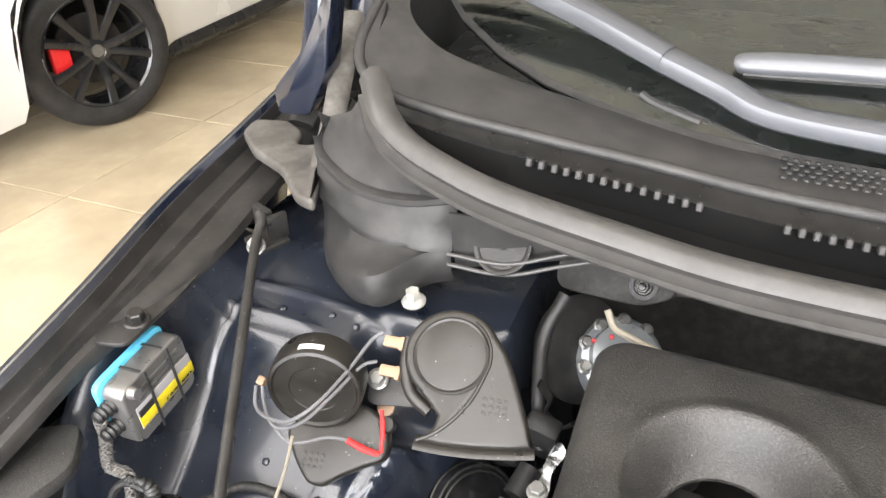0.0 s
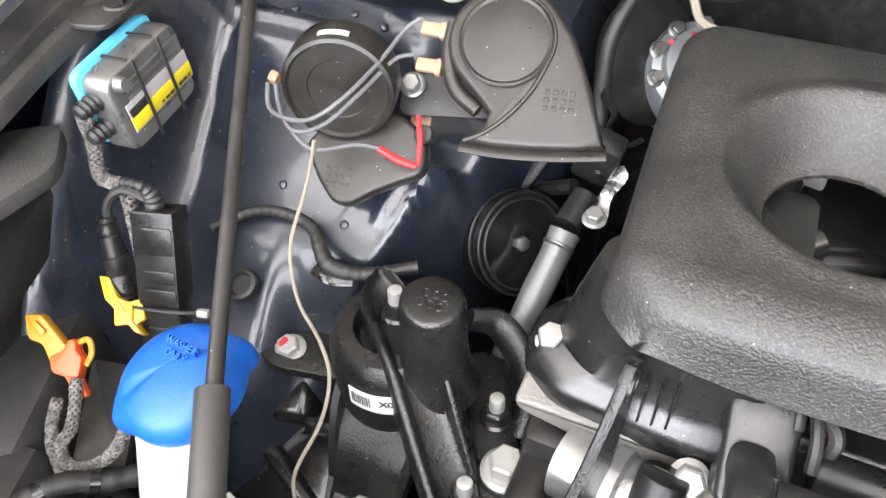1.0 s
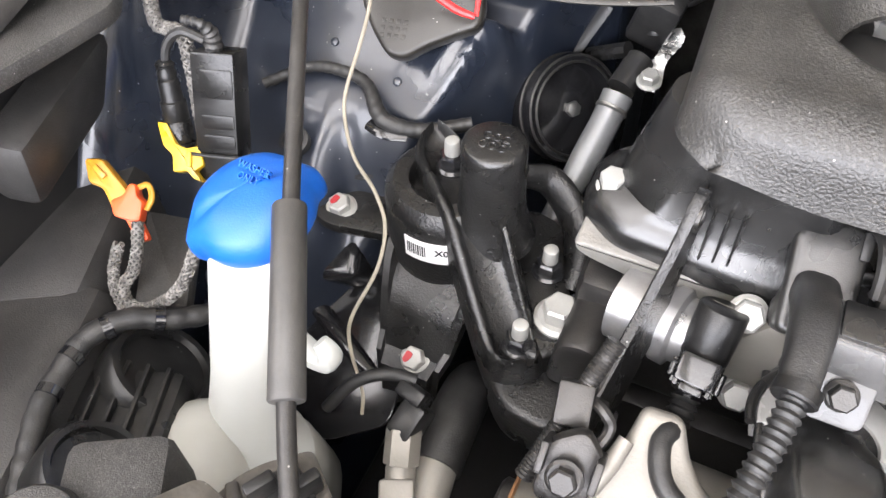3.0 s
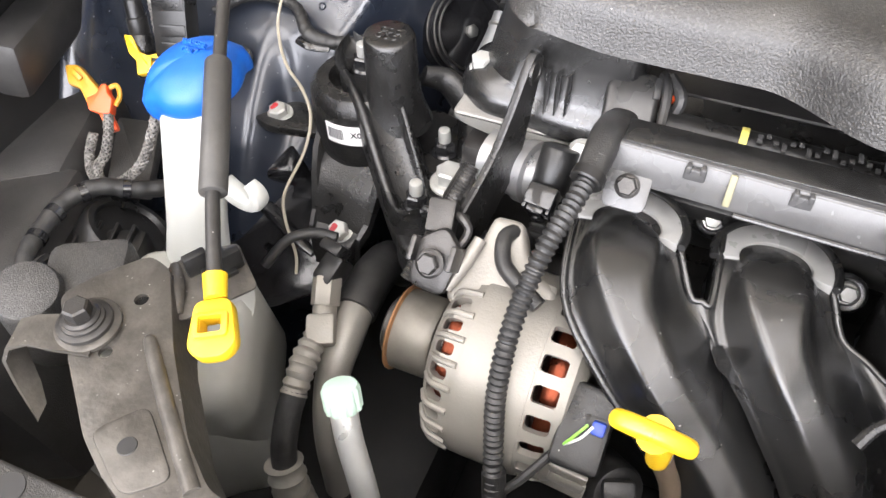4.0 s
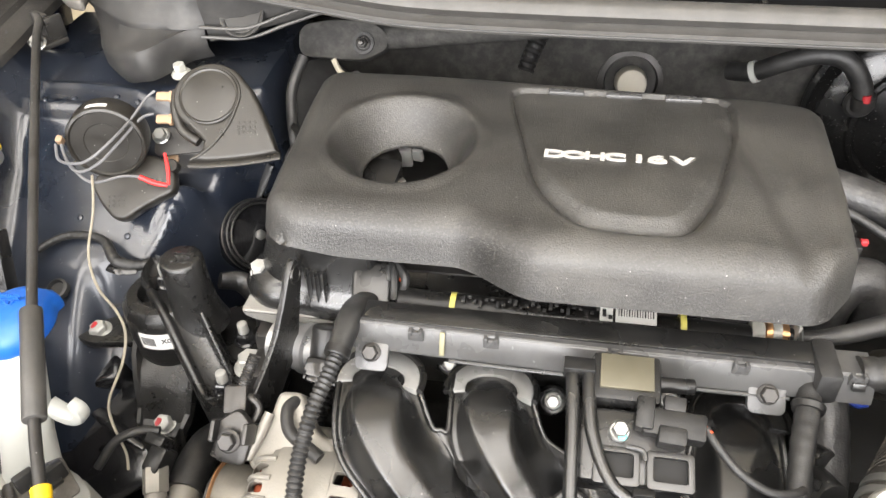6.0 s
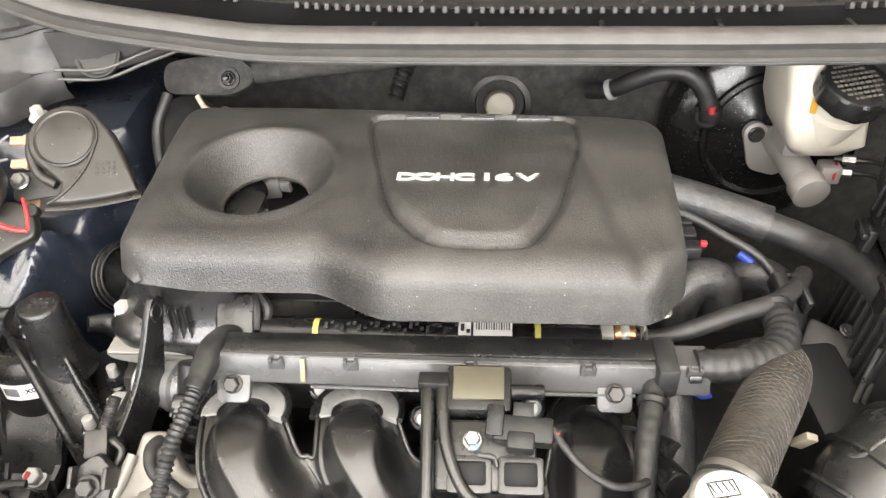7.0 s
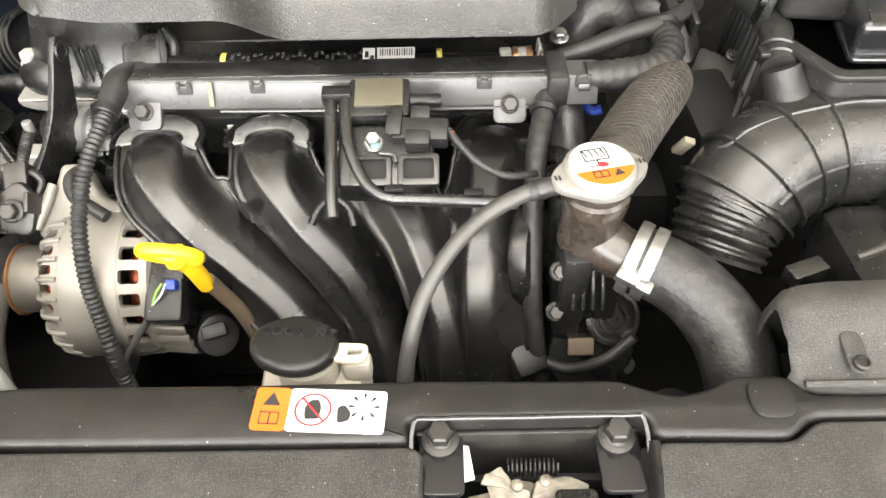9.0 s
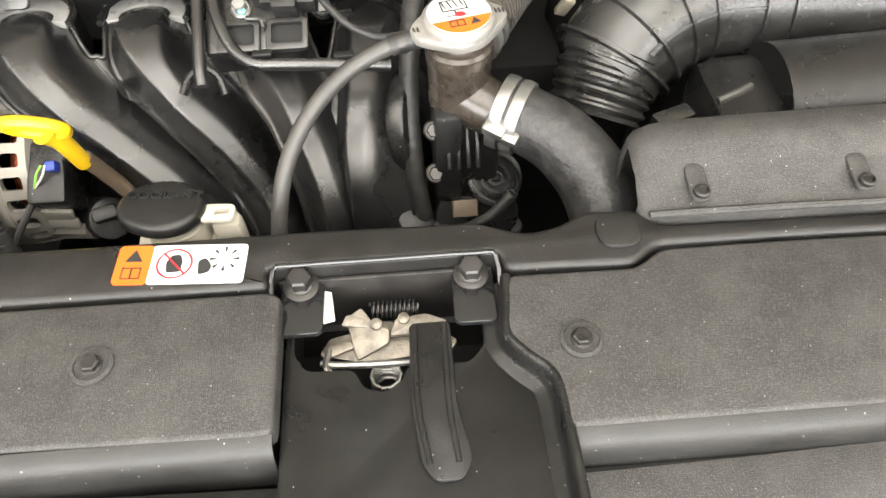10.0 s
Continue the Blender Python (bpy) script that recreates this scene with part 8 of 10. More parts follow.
flat(_bm, [(-0.033, -0.010), (-0.033, -0.0015), (-0.0325, -0.0015), (-0.0325, -0.010)], 0.0009, 0.0012)
for _a, _b, _c, _d in ((-0.033, -0.010, -0.022, -0.0094), (-0.033, -0.0028, -0.022, -0.0022), (-0.0226, -0.010, -0.022, -0.0022), (-0.0279, -0.010, -0.0271, -0.0022)):
    flat(_bm, [(_a, _b), (_c, _b), (_c, _d), (_a, _d)], 0.0009, 0.0012)
part("warning_signs", _bm, ink, sticker, smooth=0)
_bm = B()
_n = 28
_ring = lambda r: [(-0.0035 + r * math.cos(2 * math.pi * k / _n), r * math.sin(2 * math.pi * k / _n)) for k in range(_n)]
put(_bm, [SM @ Vector((x, y, 0.0013)) for x, y in _ring(0.0105)] + [SM @ Vector((x, y, 0.0013)) for x, y in _ring(0.0094)], [(k, (k + 1) % _n, _n + (k + 1) % _n, _n + k) for k in range(_n)])
flat(_bm, [(-0.0108, 0.0068), (-0.0100, 0.0076), (0.0038, -0.0068), (0.0030, -0.0076)], 0.0011, 0.0014)
part("red_ring", _bm, redink, sticker, smooth=0)
_bm = flat(B(), rounded([(-0.0075, -0.006), (-0.0085, 0.001), (-0.006, 0.006), (-0.001, 0.0065), (0.001, 0.002), (0.0005, -0.0055)], 0.0015), 0.0008, 0.0011)
part("pictogram", _bm, ink, sticker, smooth=0)
_bm = flat(B(), rounded([(0.011, -0.008), (0.010, 0.002), (0.014, 0.004), (0.018, -0.001), (0.0175, -0.006)], 0.002), 0.0008, 0.0011)
part("pictogram", _bm, ink, sticker, smooth=0)
for _k in range(8):
    _a = 2 * math.pi * _k / 8
    _c, _s = math.cos(_a), math.sin(_a)
    _bm = flat(B(), [(0.025 + 0.004 * _c, 0.003 + 0.004 * _s), (0.025 + 0.0085 * _c - 0.001 * _s, 0.003 + 0.0085 * _s + 0.001 * _c), (0.025 + 0.0085 * _c + 0.001 * _s, 0.003 + 0.0085 * _s - 0.001 * _c)], 0.0008, 0.0011)
    part("ray", _bm, ink, sticker, smooth=0)

# bonnet latch
latch = thing("bonnet_latch", (0.43, -0.02, 0.74), "dirty steel bonnet latch with springs in its recess", "latch")
dirty = mat("dirty_zinc", (0.20, 0.18, 0.15), 0.38, metal=0.5, var=0.6, scale=90, grain=0.5, dust=0.35, dust_col=(0.05, 0.042, 0.032))
for _x, _s in ((0.382, 1), (0.481, -1)):
    _bm = prism(B(), rounded([(-0.012, -0.03), (-0.012, 0.010), (0.013, 0.010), (0.013, -0.03)], 0.005), -0.002, 0.002, Matrix.Translation((_x, -0.014, 0.786)) @ pose(0, 0, 0, -8, 0, 0), 0.001)
    part("mounting_plate", _bm, glossblack, latch)
    lathe(_bm := B(), [(0.0105, 0), (0.0105, 0.002), (0.008, 0.003), (0.004, 0.003)], (_x, -0.010, 0.789), (0, -0.1, 1), 22)
    part("washer", _bm, darksteel, latch)
    bolt(latch, (_x, -0.0095, 0.7915), (0, -0.1, 1), 0.0065, 0.008, darksteel, flange=1.2)
    part("stud", cyl(B(), (_x + 0.002 * _s, -0.030, 0.775), (_x + 0.002 * _s, -0.026, 0.784), 0.004, seg=12), dirty, latch)
part("white_tag", prism(B(), [(-0.004, -0.013), (-0.003, 0.012), (0.003, 0.010), (0.003, -0.011)], -0.0004, 0.0004, Matrix.Translation((0.3965, -0.020, 0.782)) @ pose(0, 0, 0, -6, 12, 6)), white, latch, "white paper tag")
_bm = prism(B(), rounded([(-0.040, -0.006), (-0.034, 0.004), (-0.020, 0.007), (-0.012, 0.014), (0.004, 0.013), (0.008, 0.006), (0.030, 0.007), (0.041, 0.0), (0.036, -0.007), (0.012, -0.009), (-0.014, -0.012)], 0.003), -0.002, 0.002, Matrix.Translation((0.430, -0.040, 0.768)) @ pose(0, 0, 0, 12, 0, -2), 0.0008)
prism(_bm, rounded([(-0.010, -0.014), (-0.012, 0.012), (-0.002, 0.016), (0.004, 0.004), (0.012, 0.0), (0.010, -0.008)], 0.002), -0.002, 0.002, Matrix.Translation((0.420, -0.036, 0.774)) @ pose(0, 0, 0, 20, -8, 6), 0.0008)
prism(_bm, rounded([(-0.016, -0.004), (-0.012, 0.006), (0.006, 0.008), (0.018, 0.003), (0.014, -0.004)], 0.002), -0.003, 0.003, Matrix.Translation((0.447, -0.035, 0.775)) @ pose(0, 0, 0, 16, 6, 3), 0.001)
part("latch_plate", _bm, dirty, latch)
for _p, _q in (((0.402, -0.043, 0.770), (-6, 14)), ((0.412, -0.030, 0.777), (8, -10)), ((0.459, -0.043, 0.772), (4, 20))):
    part("pawl", prism(B(), rounded([(-0.008, -0.003), (-0.006, 0.004), (0.007, 0.003), (0.009, -0.002)], 0.0015), -0.0018, 0.0018, Matrix.Translation(_p) @ pose(0, 0, 0, 15, _q[0], _q[1]), 0.0006), dirty, latch)
for _p in ((0.424, -0.033, 0.779), (0.440, -0.031, 0.780)):
    part("rivet", lathe(B(), [(0.0035, 0), (0.0033, 0.002), (0.0015, 0.0028)], _p, (0, -0.25, 1), 14), dirty, latch)
part("frame_lip", tube(B(), [(0.366, -0.030, 0.789), (0.3675, -0.0065, 0.8015), (0.380, -0.0045, 0.8035), (0.43, -0.0045, 0.8035), (0.484, -0.0045, 0.8035), (0.4955, -0.0065, 0.8015), (0.497, -0.030, 0.789)], 0.0014, 8, 3), glossblack, latch)
_bm = tube(B(), [(0.420 + 0.0026 * k / 8, -0.019 + 0.0048 * math.sin(2 * math.pi * k / 8), 0.772 + 0.0048 * math.cos(2 * math.pi * k / 8)) for k in range(89)], 0.0007, 6, 1)
part("coil_spring", _bm, darksteel, latch, "small dark coil spring")
_bm = tube(B(), [(0.4285 + 0.0085 * math.cos(2 * math.pi * k / 10), -0.062 + 0.0085 * math.sin(2 * math.pi * k / 10), 0.752 + 0.0034 * k / 10) for k in range(61)], 0.0012, 8, 1)
part("popup_spring", _bm, zinc, latch, "steel pop-up spring")
part("lever", tube(B(), [(0.392, -0.052, 0.772), (0.402, -0.055, 0.774), (0.425, -0.055, 0.772), (0.442, -0.054, 0.770)], 0.0022, 8), zinc, latch)
part("lever", tube(B(), [(0.396, -0.044, 0.772), (0.395, -0.056, 0.774), (0.399, -0.060, 0.772)], 0.002, 8), zinc, latch)
part("back_plate", box(B(), (0.431, -0.006, 0.755), (0.125, 0.003, 0.07), 0.001), sheetblack, latch)

# radiator and fan shroud behind the beam
radiator = thing("radiator", (0.43, 0.05, 0.35), "dark radiator and fan shroud low behind the beam", "radiator")
part("core", box(B(), (0.43, 0.002, 0.55), (0.62, 0.03, 0.38), 0.006), underbody_shade, radiator)
part("fan_shroud", box(B(), (0.40, 0.045, 0.50), (0.56, 0.03, 0.36), 0.02), blackplastic, radiator)
part("pale_seal", box(B(), (0.27, 0.030, 0.765), (0.10, 0.014, 0.012), 0.003), brown, radiator, "dusty foam seal")

# coolant reservoir
coolant = thing("coolant_reservoir", (0.30, 0.055, 0.6), "cream coolant reservoir with an oval black cap", "coolant reservoir")
_bm = box(B(), (0.300, 0.058, 0.70), (0.07, 0.045, 0.13), 0.012)
cyl(_bm, (0.298, 0.055, 0.755), (0.298, 0.055, 0.782), 0.020, seg=24)
box(_bm, (0.330, 0.052, 0.772), (0.018, 0.012, 0.018), 0.003)
part("bottle", _bm, cream, coolant)
_bm = prism(B(), [(0.030 * math.cos(a) * (1.12 if math.cos(a) < -0.55 else 1), 0.0245 * math.sin(a)) for a in [2 * math.pi * k / 48 for k in range(48)]], -0.012, 0.0, Matrix.Translation((0.2940, 0.0555, 0.797)) @ pose(0, 0, 0, -6, 0, -6) @ Matrix.Diagonal((0.87, 0.93, 1, 1)), 0.005, 3)
_cap = part("cap", _bm, blackplastic, coolant, "oval black cap with raised lettering", smooth=50)
letters("COOLANT", 0.0078, (0.2950, 0.0610, 0.7972), (-6, 0, -4), _cap, blackplastic, 0.4, 0.0010, sx=1.25)
_bm = cut(prism(B(), rounded([(0.0, -0.007), (0.0, 0.007), (0.022, 0.007), (0.022, -0.007)], 0.005), -0.002, 0.002, Matrix.Translation((0.316, 0.051, 0.789)) @ pose(0, 0, 0, -4, 0, -4), 0.001), box(B(), (0.330, 0.050, 0.789), (0.009, 0.005, 0.02), 0))
part("tether", _bm, cream, coolant, "cream tether loop")


# ---------------------------------------------------------------- radiator cap, thermostat and hoses
water = thing("water_outlet", (0.49, 0.15, 0.6), "dark plastic water outlet with a pressure cap", "water outlet")
RC = Vector((0.4875, 0.1455, 0.8555))
_bm = B()
lathe(_bm, [(0.0215, -0.07), (0.0215, -0.036), (0.0228, -0.032), (0.0228, -0.022), (0.0205, -0.020), (0.0205, -0.014), (0.019, -0.012)], RC, (0, 0, 1), 30)
tube(_bm, [(0.488, 0.146, 0.795), (0.498, 0.138, 0.79), (0.512, 0.129, 0.786), (0.530, 0.119, 0.782)], [0.021, 0.020, 0.019, 0.019], 20)
tube(_bm, [(0.489, 0.150, 0.80), (0.496, 0.170, 0.81), (0.504, 0.185, 0.815)], [0.02, 0.019, 0.019], 18)
part("neck", _bm, mat("oily_brown_plastic", (0.030, 0.024, 0.019), 0.22, var=0.4, scale=40, dust=0.3, dust_col=(0.13, 0.11, 0.09), spec=0.6), water, "oily brown-black neck")
_ol = []
for _k in range(72):
    _a = 2 * math.pi * _k / 72
    _r = 0.0243 + 0.0085 * max(0.0, math.cos(_a - radians(16))) ** 9 + 0.0085 * max(0.0, -math.cos(_a - radians(16))) ** 9
    _ol.append((_r * math.cos(_a), _r * math.sin(_a)))
_cap = part("pressure_cap", prism(B(), _ol, -0.012, -0.004, Matrix.Translation(RC), 0.002), alu, water, "eared alloy pressure cap")
lathe(_bm := B(), [(0.0240, -0.005), (0.0240, -0.0014), (0.0228, 0.0003), (0.0212, 0.0012), (0.003, 0.0013)], RC, (0, 0, 1), 48)
part("cap_top", _bm, alu, _cap)
_disc = [(0.0205 * math.cos(2 * math.pi * k / 60), 0.0205 * math.sin(2 * math.pi * k / 60)) for k in range(60)]
RM = Matrix.Translation(RC + V(0, 0, 0.0014)) @ pose(0, 0, 0, 0, 0, 12)
_lab = part("label", prism(B(), _disc, 0.0, 0.0005, RM), white, _cap, "white and orange warning label")
part("orange_field", prism(B(), [p for p in _disc if p[1] < -0.0052], 0.0005, 0.0008, RM), stickorange, _lab)
_bm = B()
for _a, _b, _c, _d in ((-0.010, 0.0025, 0.007, 0.0034), (-0.010, 0.013, 0.007, 0.0139), (-0.010, 0.0025, -0.0091, 0.0139), (0.0061, 0.0025, 0.007, 0.0139), (-0.0025, -0.002, -0.0015, 0.003), (-0.009, -0.0028, 0.004, -0.002)):
    prism(_bm, [(_a, _b), (_c, _b), (_c, _d), (_a, _d)], 0.0005, 0.0008, RM)
for _k in range(4):
    prism(_bm, [(-0.009 + 0.004 * _k, 0.0125), (-0.0075 + 0.004 * _k, 0.0055), (-0.0068 + 0.004 * _k, 0.0055), (-0.0078 + 0.004 * _k, 0.0125)], 0.0005, 0.0008, RM)
prism(_bm, [(0.004, -0.014), (0.0075, -0.0075), (0.011, -0.0135)], 0.0008, 0.0011, RM)
for _a, _b, _c, _d in ((-0.009, -0.014, 0.001, -0.0132), (-0.009, -0.0085, 0.001, -0.0077), (-0.009, -0.014, -0.0082, -0.0077), (0.0002, -0.014, 0.001, -0.0077), (-0.0045, -0.014, -0.0037, -0.0077)):
    prism(_bm, [(_a, _b), (_c, _b), (_c, _d), (_a, _d)], 0.0008, 0.0011, RM)
part("warning_signs", _bm, ink, _lab, smooth=0)
part("red_mark", prism(B(), [(-0.004, -0.003), (-0.001, 0.0005), (0.003, -0.0005), (0.004, -0.004), (0.0, -0.0048)], 0.0008, 0.0011, RM), redink, _lab, smooth=0)
for _s, _w in ((1, 3), (-1, 2)):
    _bm = B()
    for _k in range(_w):
        _e = RC + V(_s * 0.0280 * math.cos(radians(16)), _s * 0.0280 * math.sin(radians(16)), -0.0036)
        box(_bm, _e + V(0.0026 * (_k - 1), 0, 0), (0.0012, 0.004, 0.0005), 0, (0, 0, 12))
    part("stamped_marks", _bm, darksteel, _cap, smooth=0)
part("overflow_stub", tube(B(), [(0.470, 0.142, 0.842), (0.458, 0.140, 0.844)], 0.0045, 10, 1), satin, water)
_bm = B()
box(_bm, (0.492, 0.155, 0.73), (0.05, 0.05, 0.10), 0.008)
cyl(_bm, (0.500, 0.150, 0.66), (0.500, 0.120, 0.68), 0.034, seg=30, bev=0.005)
box(_bm, (0.478, 0.135, 0.745), (0.02, 0.03, 0.09), 0.004)
part("thermostat_housing", _bm, blackplastic, water)
for _r in (0.019, 0.012, 0.006):
    lathe(_bm := B(), [(_r, 0), (_r, 0.0012), (_r - 0.002, 0.0012), (_r - 0.002, 0)], (0.515, 0.132, 0.712), (0.15, -0.65, 0.75), 30)
    part("cast_ring", _bm, blackplastic, water)
lathe(_bm := B(), [(0.022, -0.02), (0.022, -0.001), (0.02, 0.0)], (0.515, 0.132, 0.712), (0.15, -0.65, 0.75), 30)
part("end_cap", _bm, blackplastic, water)
_bm = B()
for _k in range(4):
    box(_bm, (0.478 + 0.007 * _k, 0.123, 0.757), (0.003, 0.004, 0.03), 0.001, (-35, 0, 0))
part("housing_rib", _bm, blackplastic, water)
for _p in ((0.468, 0.13, 0.77), (0.468, 0.125, 0.73), (0.525, 0.125, 0.70), (0.53, 0.12, 0.665)):
    bolt(water, _p, (0, -0.7, 0.7), 0.005, 0.006, darksteel)
part("gold_plate", box(B(), (0.49, 0.118, 0.695), (0.02, 0.004, 0.014), 0.001, (-35, 0, 0)), brown, water)

lower_hose = thing("radiator_hose", (0.56, 0.08, 0.7), "ribbed black radiator hose with a steel band clamp", "hose", "coolant hoses")
part("hose", tube(B(), [(0.514, 0.130, 0.786), (0.532, 0.120, 0.784), (0.555, 0.103, 0.778), (0.574, 0.080, 0.764), (0.583, 0.055, 0.745), (0.585, 0.035, 0.72), (0.585, 0.028, 0.68)], [0.0235, 0.0235, 0.0245, 0.0255, 0.0255, 0.025, 0.025], 26, 8), hose, lower_hose)
_d = V(0.018, -0.010, -0.002).normalized()
for _o in (-0.005, 0.006):
    lathe(_bm := B(), [(0.0238, -0.004), (0.0262, -0.0042), (0.0268, 0.0), (0.0262, 0.0042), (0.0238, 0.004)], V(0.522, 0.1255, 0.785) + _d * _o, _d, 36)
    part("band_clamp", _bm, zinc, lower_hose, "pale steel band clamp")
_bm = box(B(), (0.509, 0.107, 0.792), (0.016, 0.014, 0.010), 0.002, (20, 10, -30))
box(_bm, (0.518, 0.100, 0.788), (0.012, 0.01, 0.008), 0.002, (20, 10, -30))
part("clamp_lug", _bm, zinc, lower_hose)
dusthose = mat("dusty_woven_hose", (0.030, 0.027, 0.023), 0.5, var=0.35, scale=40, grain=0.9, grain_size=330, dust=0.22, dust_col=(0.13, 0.11, 0.085), stain=0.3)
upper_hose = thing("radiator_hose", (0.54, 0.24, 0.75), "dusty braided black hose from the outlet to the head", "hose", "coolant hoses")
part("hose", tube(B(), [(0.496, 0.172, 0.812), (0.510, 0.196, 0.815), (0.532, 0.232, 0.818), (0.556, 0.270, 0.816), (0.572, 0.305, 0.805), (0.572, 0.335, 0.78), (0.558, 0.36, 0.75)], [0.0212, 0.0212, 0.0218, 0.0222, 0.0222, 0.022, 0.021], 26, 8), dusthose, upper_hose, "dusty braided hose")
tagged(part("woven_skin", braid(B(), [(0.510, 0.196, 0.815), (0.532, 0.232, 0.818), (0.556, 0.270, 0.816), (0.572, 0.305, 0.805), (0.572, 0.335, 0.78)], 0.0219, 14, 0.060, 0.0005, 10), dusthose, upper_hose), kind="stuff")
_bm = B()
for _k in range(5):
    box(_bm, None, (0.0032, 0.0055, 0.0004), 0, m=Matrix.Translation((0.5655 + 0.0016 * _k, 0.2635 + 0.0045 * _k, 0.8345 - 0.0012 * _k)) @ pose(0, 0, 0, 0, 30, -35))
part("print_marks", _bm, mat("pale_blue_print", (0.12, 0.2, 0.3), 0.5, var=0.2, scale=90), upper_hose, smooth=0)
for _k in range(2):
    lathe(_bm := B(), [(0.0214, -0.003), (0.0228, -0.003), (0.0232, 0.0), (0.0228, 0.003), (0.0214, 0.003)], V(0.503, 0.184, 0.8135) + V(0.005, 0.0085, 0.001) * (_k - 0.5), V(0.5, 0.85, 0.1), 32)
    part("band_clamp", _bm, zinc, upper_hose)

overflow = thing("overflow_hose", (0.4, 0.08, 0.7), "grey-black overflow hose looping down behind the beam", "hose")
part("hose", tube(B(), [(0.462, 0.141, 0.843), (0.440, 0.137, 0.840), (0.412, 0.124, 0.832), (0.388, 0.104, 0.818), (0.371, 0.082, 0.798), (0.362, 0.062, 0.772), (0.358, 0.048, 0.74), (0.357, 0.045, 0.68)], 0.0055, 14), greyrubber, overflow)
part("hose_end", tube(B(), [(0.463, 0.141, 0.843), (0.452, 0.139, 0.8425), (0.442, 0.1375, 0.8405)], 0.0066, 14), rubber, overflow)
part("spring_clip", tube(B(), [(0.452, 0.139, 0.8425), (0.447, 0.138, 0.8415)], 0.0073, 14), darksteel, overflow)
harness = thing("wiring_harness", (0.46, 0.2, 0.7), "taped black harness hanging over the manifold", "harness")
part("trunk", tube(B(), [(0.470, 0.280, 0.818), (0.466, 0.258, 0.812), (0.458, 0.222, 0.800), (0.453, 0.180, 0.775), (0.452, 0.150, 0.745), (0.455, 0.128, 0.70), (0.463, 0.118, 0.65)], [0.009, 0.0085, 0.0082, 0.0078, 0.0075, 0.0075, 0.007], 12, rib=(0.010, 0.0003)), rubber, harness)
part("clamp", lathe(B(), [(0.0105, 0), (0.0115, 0.002), (0.0105, 0.006)], (0.467, 0.262, 0.8135), (-0.2, -0.9, -0.3), 18), blackplastic, harness)
part("branch", tube(B(), [(0.459, 0.122, 0.675), (0.480, 0.108, 0.68), (0.505, 0.102, 0.70), (0.525, 0.108, 0.72)], 0.0042, 10), rubber, harness)
part("branch", tube(B(), [(0.487, 0.290, 0.80), (0.490, 0.265, 0.775), (0.488, 0.235, 0.75), (0.48, 0.2, 0.70)], 0.015, 14), hose, harness)
_bm = B()
cyl(_bm, (0.476, 0.236, 0.765), (0.484, 0.215, 0.772), 0.012, seg=20, bev=0.002)
cyl(_bm, (0.478, 0.255, 0.772), (0.484, 0.243, 0.778), 0.008, seg=16, bev=0.001)
part("sensor", _bm, satin, harness)
sidep = thing("throttle_flange", (0.455, 0.16, 0.6), "round black throttle flange at the manifold's side", "flange")
lathe(_bm := B(), [(0.030, -0.012), (0.040, -0.010), (0.042, -0.006), (0.042, 0.004), (0.039, 0.006), (0.030, 0.006)], (0.456, 0.178, 0.735), (0.9, -0.25, 0.2), 36)
part("rim", _bm, satin, sidep)
part("brown_bracket", prism(B(), rounded([(-0.010, -0.02), (-0.014, 0.012), (0.0, 0.02), (0.012, 0.014), (0.008, -0.02)], 0.006), -0.003, 0.003, Matrix.Translation((0.436, 0.148, 0.715)) @ pose(0, 0, 0, 45, 0, 0), 0.001), brown, sidep, "dusty brown bracket")
part("bellows_plug", box(B(), (0.448, 0.125, 0.67), (0.03, 0.03, 0.035), 0.006, (30, 0, 25)), blackplastic, sidep)
part("steel_pin", cyl(B(), (0.445, 0.14, 0.705), (0.46, 0.138, 0.705), 0.004, seg=12, bev=0.001), zinc, sidep)

# ---------------------------------------------------------------- pressure sensor and vacuum pipes on the manifold
msens = thing("pressure_sensor", (0.34, 0.24, 0.8), "olive metal-topped pressure sensor with a black plug", "sensor")
part("body", box(B(), (0.340, 0.246, 0.832), (0.046, 0.036, 0.018), 0.003, (14, 0, 0)), blackplastic, msens)
part("plate", box(B(), (0.340, 0.246, 0.8425), (0.036, 0.026, 0.003), 0.0008, (14, 0, 0)), tan_plate, msens, "olive metal plate")
_bm = box(B(), (0.371, 0.216, 0.828), (0.040, 0.018, 0.016), 0.002, (25, 0, -4))
box(_bm, (0.369, 0.206, 0.828), (0.018, 0.012, 0.018), 0.002, (25, 0, -4))
box(_bm, (0.352, 0.221, 0.830), (0.012, 0.022, 0.020), 0.002, (25, 0, -4))
box(_bm, (0.371, 0.226, 0.838), (0.014, 0.010, 0.006), 0.001, (25, 0, -4))
part("plug", _bm, blackplastic, msens)
part("side_stub", cyl(B(), (0.362, 0.246, 0.834), (0.386, 0.249, 0.832), 0.0055, seg=12, bev=0.001), blackplastic, msens)
_bt = bolt(msens, (0.3365, 0.210, 0.824), (0, -0.45, 0.9), 0.0050, 0.008, zinc, label="zinc bolt with a green paint dab")
part("paint_dab", lathe(B(), [(0.003, 0), (0.0025, 0.0006)], (0.338, 0.203, 0.828), (0, -0.8, 0.5), 8), mat("teal_paint", (0.1, 0.55, 0.5), 0.4, var=0.1, scale=90), _bt)
part("lead", tube(B(), [(0.391, 0.216, 0.830), (0.398, 0.206, 0.826), (0.412, 0.193, 0.818), (0.430, 0.186, 0.812), (0.446, 0.190, 0.808), (0.455, 0.198, 0.802)], 0.0028, 10), rubber, msens)
part("lead_seal", tube(B(), [(0.390, 0.2165, 0.830), (0.394, 0.212, 0.829)], 0.0024, 8, 1), orange, msens)
